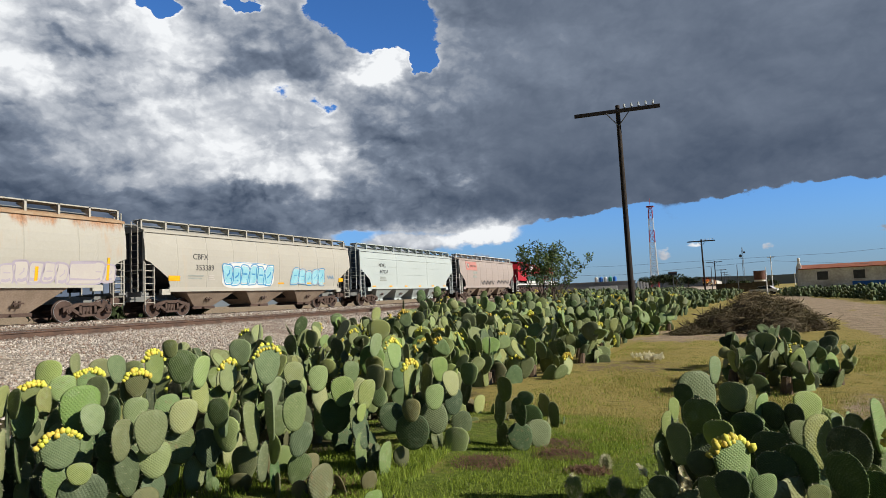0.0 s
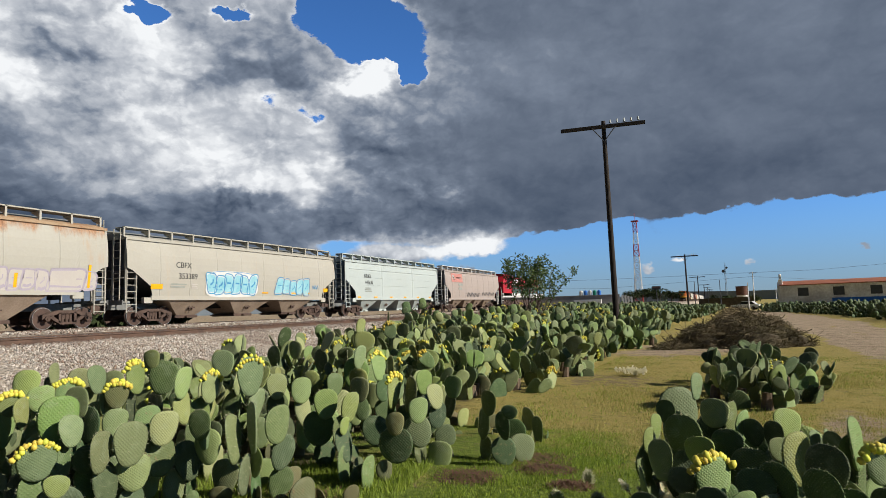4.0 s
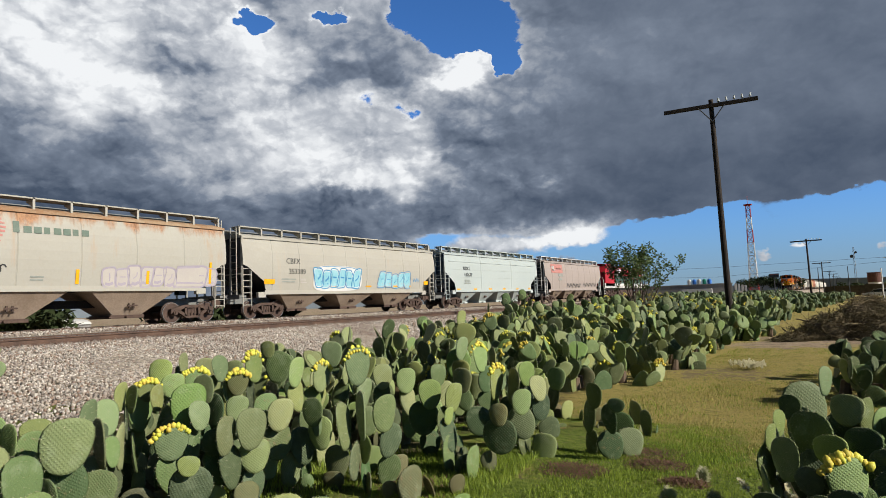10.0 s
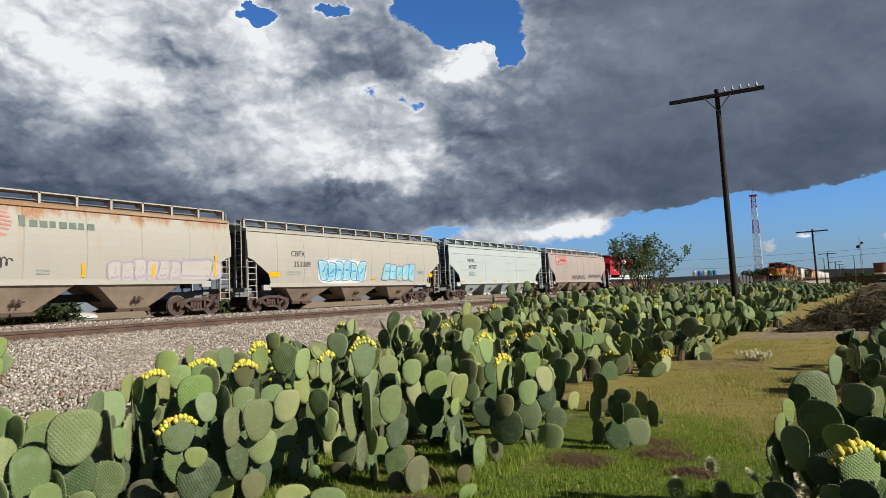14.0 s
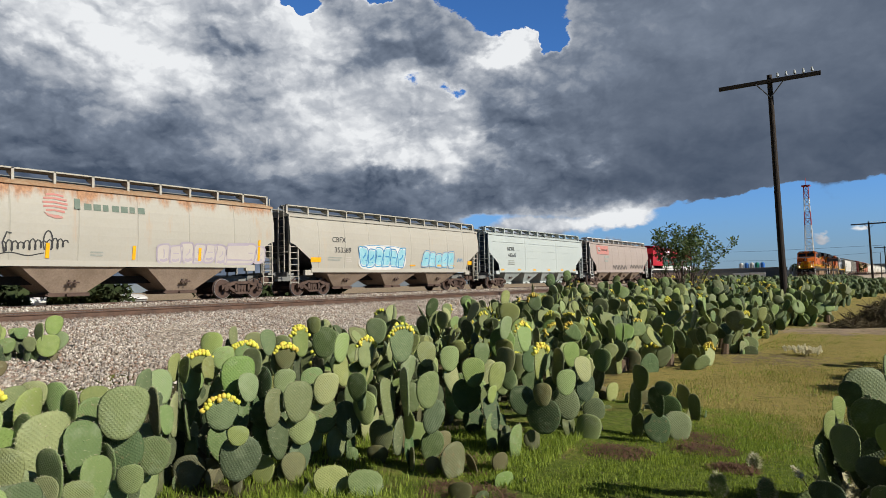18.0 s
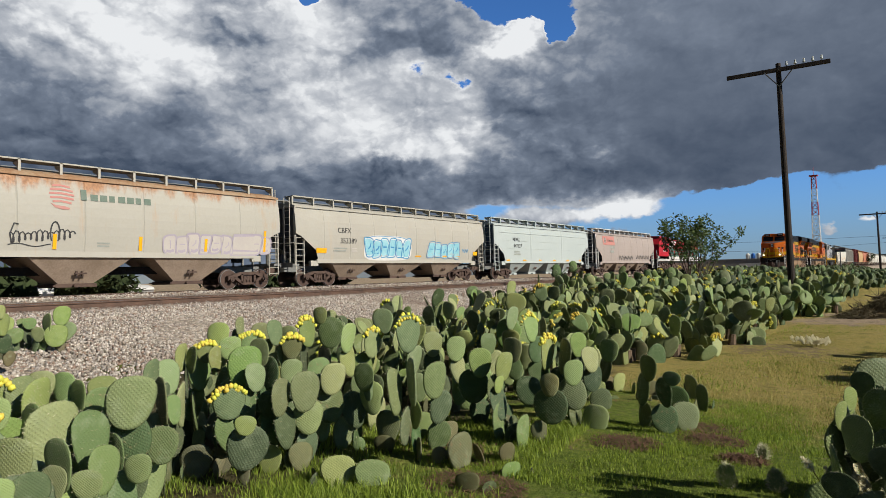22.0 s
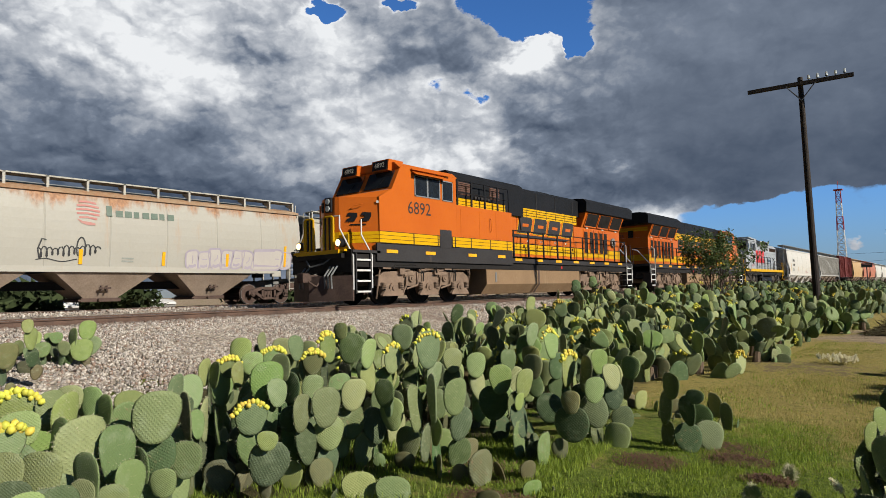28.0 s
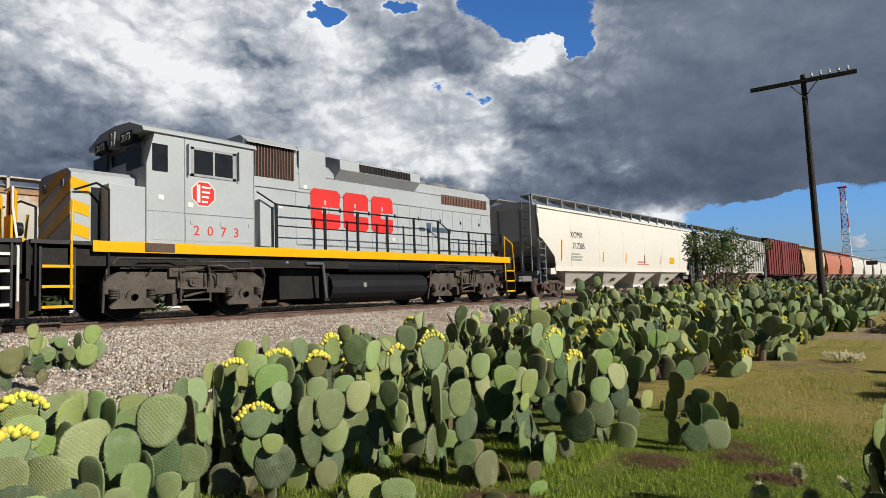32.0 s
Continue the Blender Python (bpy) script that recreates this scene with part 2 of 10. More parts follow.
# ---------------------------------------------------------------- materials
def surf(name, col, col2=None, rough=0.6, metal=0.0, scale=1.5, fine=25.0, bump=0.12, contrast=0.5, streak=0.0, streak_col=(0.2, 0.1, 0.05), stretch=0.12, tint=0.0, spec=0.22, bump_scale=None, coat=0.0, runs=None):
    """A worn surface: two scales of colour, fine relief, and runs of dirt or rust that go down it."""
    mat = bpy.data.materials.new(name)
    mat.use_nodes = True
    N = Nodes(mat.node_tree)
    co = N("ShaderNodeTexCoord").outputs["Object"]
    a = N.noise(co, scale, 5.0, 0.6)
    b = N.noise(co, fine, 4.0, 0.6)
    f = N.m("ADD", N.m("MULTIPLY", a, 0.65), N.m("MULTIPLY", b, 0.35))
    f = N.ramp(f, 0.5 - 0.35 * contrast, 0.5 + 0.35 * contrast)
    col2 = col2 or tuple(c * 0.72 for c in col)
    out = N.mix(f, (*col, 1), (*col2, 1))
    if streak:
        sv = N("ShaderNodeVectorMath", (0, co), (1, (1.0, 1.0, stretch)), operation="MULTIPLY").outputs[0]
        s1 = N.noise(sv, 3.2, 6.0, 0.65)
        s2 = N.noise(co, 0.5, 3.0)
        k = N.ramp(N.m("ADD", N.m("MULTIPLY", s1, 0.6), N.m("MULTIPLY", s2, 0.4)), 0.62 - 0.16 * streak, 0.78 - 0.1 * streak)
        out = N.mix(N.m("MULTIPLY", k, min(1.0, 0.35 + streak * 0.5)), out, (*streak_col, 1))
    if runs:
        # rust that runs down from a seam at the height runs[1]
        zz = N("ShaderNodeSeparateXYZ", (0, co)).outputs[2]
        sv = N("ShaderNodeVectorMath", (0, co), (1, (1.0, 1.0, 0.25)), operation="MULTIPLY").outputs[0]
        edge = N.m("ADD", N.ramp(zz, runs[0], runs[1], 0.0, 0.42, False), N.noise(sv, 1.1, 6.0, 0.7))
        out = N.mix(N.m("MULTIPLY", N.ramp(edge, 0.72, 0.95), 0.9), out, N.mix(N.ramp(b, 0.35, 0.65), (0.34, 0.165, 0.07, 1), (0.22, 0.10, 0.045, 1)))
    if tint:
        r = N("ShaderNodeObjectInfo").outputs["Random"]
        hsv = N("ShaderNodeHueSaturation", ("Hue", N.ramp(r, 0, 1, 0.5 - 0.06 * tint, 0.5 + 0.06 * tint, False)), ("Value", N.ramp(N.m("FRACT", N.m("MULTIPLY", r, 7.31)), 0, 1, 1 - 0.3 * tint, 1 + 0.3 * tint, False)), ("Saturation", 1.0), ("Color", out))
        out = hsv.outputs[0]
    p = N("ShaderNodeBsdfPrincipled", ("Base Color", out), ("Metallic", metal), ("Roughness", N.ramp(b, 0.3, 0.7, max(0.05, rough - 0.1), min(1, rough + 0.12), False)), ("Specular IOR Level", spec))
    if coat:
        p.inputs["Coat Weight"].default_value = coat
        p.inputs["Coat Roughness"].default_value = 0.15
    if bump:
        h = N.noise(co, bump_scale or fine * 1.6, 5.0, 0.6)
        N.put(p.inputs["Normal"], N("ShaderNodeBump", ("Strength", bump), ("Distance", 0.02), ("Height", h)))
    N("ShaderNodeOutputMaterial", (0, p))
    return mat


def pad_skin(name, col, col2, dry):
    """Cactus skin: waxy green with a lozenge pattern of pale areoles, corky brown patches near the foot."""
    mat = bpy.data.materials.new(name)
    mat.use_nodes = True
    N = Nodes(mat.node_tree)
    tc = N("ShaderNodeTexCoord")
    co = tc.outputs["Object"]
    rnd = N("ShaderNodeObjectInfo").outputs["Random"]
    geo = N("ShaderNodeNewGeometry").outputs["Random Per Island"]
    r = N.m("FRACT", N.m("ADD", rnd, geo))
    shift = N("ShaderNodeVectorMath", (0, co), (1, N("ShaderNodeCombineXYZ", (0, N.m("MULTIPLY", r, 9.0)), (1, r), (2, N.m("MULTIPLY", r, 5.0))).outputs[0]), operation="ADD").outputs[0]
    big = N.noise(shift, 5.0, 4.0, 0.6)
    out = N.mix(N.ramp(N.m("ADD", N.m("MULTIPLY", big, 0.5), N.m("MULTIPLY", r, 0.5)), 0.25, 0.75), (*col, 1), (*col2, 1))
    # lozenge net of raised areoles, slightly crooked
    s = N("ShaderNodeSeparateXYZ", (0, co)).outputs
    wave = N.m("MULTIPLY", N.noise(shift, 3.0, 2.0), 0.22)
    ux, uz = N.m("ADD", s[0], wave), N.m("MULTIPLY", N.m("SUBTRACT", s[2], wave), 0.88)
    na = N.m("ABSOLUTE", N.m("SINE", N.m("MULTIPLY", N.m("ADD", ux, uz), 42.0)))
    nb = N.m("ABSOLUTE", N.m("SINE", N.m("MULTIPLY", N.m("SUBTRACT", ux, uz), 42.0)))
    cell = N.m("MULTIPLY", na, nb)
    dot = N.ramp(cell, 0.86, 0.97)
    out = N.mix(N.m("MULTIPLY", dot, 0.22), out, (0.34, 0.35, 0.17, 1))
    # each joint has its own cast, from blue-green bloom to yellow-green, and paler dust in blotches
    hue = N("ShaderNodeHueSaturation", ("Hue", N.ramp(N.m("FRACT", N.m("MULTIPLY", r, 11.3)), 0, 1, 0.475, 0.535, False)), ("Saturation", N.ramp(N.m("FRACT", N.m("MULTIPLY", r, 5.9)), 0, 1, 0.78, 1.12, False)), ("Value", N.ramp(N.m("FRACT", N.m("MULTIPLY", r, 17.7)), 0, 1, 0.78, 1.25, False)), ("Color", out))
    out = N.mix(N.m("MULTIPLY", N.ramp(N.noise(shift, 2.2, 5.0, 0.65), 0.50, 0.72), 0.35), hue.outputs[0], (0.26, 0.30, 0.19, 1))
    old = N.noise(shift, 8.0, 6.0, 0.7)
    k = N.m("MULTIPLY", N.ramp(old, 0.56, 0.68), N.ramp(N.m("FRACT", N.m("MULTIPLY", r, 3.7)), 1.0 - dry, 1.0))
    out = N.mix(k, out, (0.17, 0.13, 0.07, 1))
    p = N("ShaderNodeBsdfPrincipled", ("Base Color", out), ("Roughness", N.ramp(big, 0.3, 0.7, 0.50, 0.65, False)), ("Specular IOR Level", 0.13))
    hgt = N.m("ADD", N.m("MULTIPLY", cell, 0.26), N.m("ADD", N.m("MULTIPLY", dot, 0.8), N.m("MULTIPLY", old, 0.35)))
    N.put(p.inputs["Normal"], N("ShaderNodeBump", ("Strength", 0.55), ("Distance", 0.010), ("Height", hgt)))
    N("ShaderNodeOutputMaterial", (0, p))
    return mat


def thin_leaf(name, col, col2, through_share=0.4, rough=0.6):
    """Blades and leaves: a matt face, and light that shines through them."""
    mat = bpy.data.materials.new(name)
    mat.use_nodes = True
    N = Nodes(mat.node_tree)
    geo = N("ShaderNodeNewGeometry")
    r = N.m("ADD", N.m("MULTIPLY", geo.outputs["Random Per Island"], 0.6), N.m("MULTIPLY", N.noise(geo.outputs["Position"], 0.9, 4.0), 0.4))
    out = N.mix(N.ramp(r, 0.15, 0.85), (*col, 1), (*col2, 1))
    p = N("ShaderNodeBsdfPrincipled", ("Base Color", out), ("Roughness", rough), ("Specular IOR Level", 0.3))
    t = N("ShaderNodeBsdfTranslucent", (0, out))
    N("ShaderNodeOutputMaterial", (0, N("ShaderNodeMixShader", (0, through_share), (1, p), (2, t))))
    return mat


def lawn_soil():
    """Turf that turns from damp green to straw, with bare earth."""
    mat = bpy.data.materials.new("turf_and_earth")
    mat.use_nodes = True
    N = Nodes(mat.node_tree)
    co = N("ShaderNodeNewGeometry").outputs["Position"]
    xyz = N("ShaderNodeSeparateXYZ", (0, co))
    a = N.noise(co, 0.22, 5.0, 0.6, 0.4)
    b = N.noise(co, 1.7, 6.0, 0.65)
    c = N.noise(co, 17.0, 5.0, 0.7)
    g = N.noise(co, 70.0, 3.0, 0.7)
    grass = N.mix(N.ramp(c, 0.3, 0.7), (0.17, 0.215, 0.040, 1), (0.080, 0.118, 0.020, 1))
    straw = N.mix(N.ramp(g, 0.3, 0.7), (0.40, 0.318, 0.108, 1), (0.235, 0.196, 0.062, 1))
    earth = N.mix(N.ramp(N.m("ADD", N.m("MULTIPLY", c, 0.5), N.m("MULTIPLY", b, 0.5)), 0.36, 0.64), (0.44, 0.345, 0.25, 1), (0.235, 0.175, 0.12, 1))
    far = N.ramp(xyz.outputs[1], 5.2, 9.5)
    f1 = N.ramp(N.m("ADD", N.m("MULTIPLY", N.m("ADD", a, b), 0.5), N.m("MULTIPLY", far, 0.20)), 0.50, 0.66)
    out = N.mix(f1, grass, straw)
    # a worn dirt road that runs away past the heap, with wheel ruts and a ragged verge
    way = N.m("SUBTRACT", xyz.outputs[0], N.m("ADD", 5.15, N.m("MULTIPLY", N.m("SUBTRACT", a, 0.5), 3.0)))
    off = N.m("ABSOLUTE", way)
    trail = N.m("MULTIPLY", N.ramp(off, 2.3, 1.5), N.ramp(xyz.outputs[1], 15.0, 19.0))
    crown = N.m("MULTIPLY", N.ramp(off, 0.45, 0.15), N.ramp(b, 0.42, 0.58))
    trail = N.m("MULTIPLY", N.m("SUBTRACT", trail, N.m("MULTIPLY", crown, 0.6)), N.ramp(xyz.outputs[1], 120.0, 80.0))
    spot = N.m("MULTIPLY", N.ramp(N.m("ABSOLUTE", N.m("SUBTRACT", xyz.outputs[0], 1.6)), 1.2, 0.2), N.ramp(N.m("ABSOLUTE", N.m("SUBTRACT", xyz.outputs[1], 8.6)), 1.6, 0.3))
    trail = N.m("MAXIMUM", N.m("MULTIPLY", trail, 1.25), N.m("MULTIPLY", spot, 0.8))
    heap_foot = N.m("MULTIPLY", N.ramp(N.m("ABSOLUTE", N.m("SUBTRACT", xyz.outputs[0], -0.8)), 3.0, 1.0), N.ramp(N.m("ABSOLUTE", N.m("SUBTRACT", xyz.outputs[1], 20.5)), 3.4, 1.2))
    trail = N.m("MAXIMUM", trail, N.m("MULTIPLY", heap_foot, 0.85))
    trail = N.m("MAXIMUM", trail, N.ramp(xyz.outputs[0], -34.0, -37.0, 0.0, 0.9))          # bare yard beyond the tracks
    f2 = N.ramp(N.m("ADD", N.m("ADD", N.m("MULTIPLY", a, 0.5), N.m("MULTIPLY", b, 0.5)), N.m("MULTIPLY", trail, 0.22)), 0.57, 0.66)
    out = N.mix(f2, out, earth)
    # worn brown hollows and darker damp growth, a few hand-breadths across
    mottle = N.noise(co, 4.2, 6.0, 0.7, 0.6)
    out = N.mix(N.m("MULTIPLY", N.ramp(mottle, 0.46, 0.33), 0.7), out, (0.085, 0.105, 0.022, 1))
    worn = N.m("ADD", N.ramp(N.m("ABSOLUTE", N.m("SUBTRACT", xyz.outputs[0], -2.0)), 1.5, 0.3), N.ramp(N.m("ABSOLUTE", N.m("SUBTRACT", xyz.outputs[1], 12.3)), 1.5, 0.3))
    f3 = N.ramp(N.m("ADD", mottle, N.m("MULTIPLY", N.ramp(worn, 1.0, 2.0), 0.16)), 0.60, 0.68)
    out = N.mix(N.m("MULTIPLY", f3, 0.75), out, (0.165, 0.125, 0.085, 1))
    # trodden specks and coarser tufts
    speck = N.noise(co, 9.5, 5.0, 0.75, 0.8)
    out = N.mix(N.m("MULTIPLY", N.ramp(speck, 0.58, 0.68), 0.55), out, (0.20, 0.155, 0.10, 1))
    out = N.mix(N.m("MULTIPLY", N.ramp(speck, 0.43, 0.34), 0.55), out, (0.065, 0.090, 0.020, 1))
    # dry litter under the cactus thicket, darkened: the shade between pads is painted in
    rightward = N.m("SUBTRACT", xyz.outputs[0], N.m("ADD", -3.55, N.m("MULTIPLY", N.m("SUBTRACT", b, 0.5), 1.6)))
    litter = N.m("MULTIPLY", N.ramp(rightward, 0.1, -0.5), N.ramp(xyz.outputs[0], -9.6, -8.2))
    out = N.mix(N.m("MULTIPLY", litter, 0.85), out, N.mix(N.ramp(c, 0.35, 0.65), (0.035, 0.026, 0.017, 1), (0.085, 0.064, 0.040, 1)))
    p = N("ShaderNodeBsdfPrincipled", ("Base Color", out), ("Roughness", 0.95), ("Specular IOR Level", 0.1))
    h = N.m("ADD", N.m("MULTIPLY", c, 0.6), N.m("MULTIPLY", g, 0.4))
    N.put(p.inputs["Normal"], N("ShaderNodeBump", ("Strength", 1.0), ("Distance", 0.07), ("Height", h)))
    N("ShaderNodeOutputMaterial", (0, p))
    return mat


def stone_mix(name, cols, island=True, scale=14.0):
    """Crushed stone: each piece its own grey, buff or rust."""
    mat = bpy.data.materials.new(name)
    mat.use_nodes = True
    N = Nodes(mat.node_tree)
    co = N("ShaderNodeNewGeometry")
    vor = N("ShaderNodeTexVoronoi", ("Vector", co.outputs["Position"]), ("Scale", scale))
    r = co.outputs["Random Per Island"] if island else N("ShaderNodeSeparateColor", (0, vor.outputs["Color"])).outputs[0]
    ramp = N("ShaderNodeValToRGB", (0, r))
    ramp.color_ramp.interpolation = "CONSTANT"
    e = ramp.color_ramp.elements
    for k, c in enumerate(cols):
        q = e[k] if k < 2 else e.new(1.0)
        q.position, q.color = k / len(cols), (*c, 1)
    n = N.noise(co.outputs["Position"], 60.0, 4.0, 0.6)
    patch = N.noise(co.outputs["Position"], 0.45, 4.0, 0.6)
    out = N.mix(N.m("MULTIPLY", N.ramp(n, 0.35, 0.7), 0.45), ramp.outputs[0], (0.16, 0.13, 0.11, 1))
    out = N.mix(N.m("MULTIPLY", N.ramp(patch, 0.52, 0.7), 0.55), out, (0.17, 0.12, 0.095, 1))
    # iron dust beside the rails of both tracks
    px = N("ShaderNodeSeparateXYZ", (0, co.outputs["Position"])).outputs[0]
    for cx in (NEAR, FAR):
        dust = N.m("MULTIPLY", N.ramp(N.m("ABSOLUTE", N.m("SUBTRACT", px, cx)), 2.0, 0.9), N.ramp(N.noise(co.outputs["Position"], 1.1, 5.0, 0.7), 0.30, 0.62, 0.35, 0.9))
        out = N.mix(dust, out, N.mix(N.ramp(n, 0.35, 0.65), (0.135, 0.078, 0.055, 1), (0.075, 0.046, 0.036, 1)))
    p = N("ShaderNodeBsdfPrincipled", ("Base Color", out), ("Roughness", 0.9), ("Specular IOR Level", 0.2))
    h = n if island else N.m("ADD", N.m("MULTIPLY", vor.outputs["Distance"], -1.0), N.m("MULTIPLY", n, 0.2))
    N.put(p.inputs["Normal"], N("ShaderNodeBump", ("Strength", 0.4 if island else 1.0), ("Distance", 0.04), ("Height", h)))
    N("ShaderNodeOutputMaterial", (0, p))
    return mat


def glow(name, col, power):
    mat = bpy.data.materials.new(name)
    mat.use_nodes = True
    N = Nodes(mat.node_tree)
    N("ShaderNodeOutputMaterial", (0, N("ShaderNodeEmission", (0, (*col, 1)), (1, power))))
    return mat


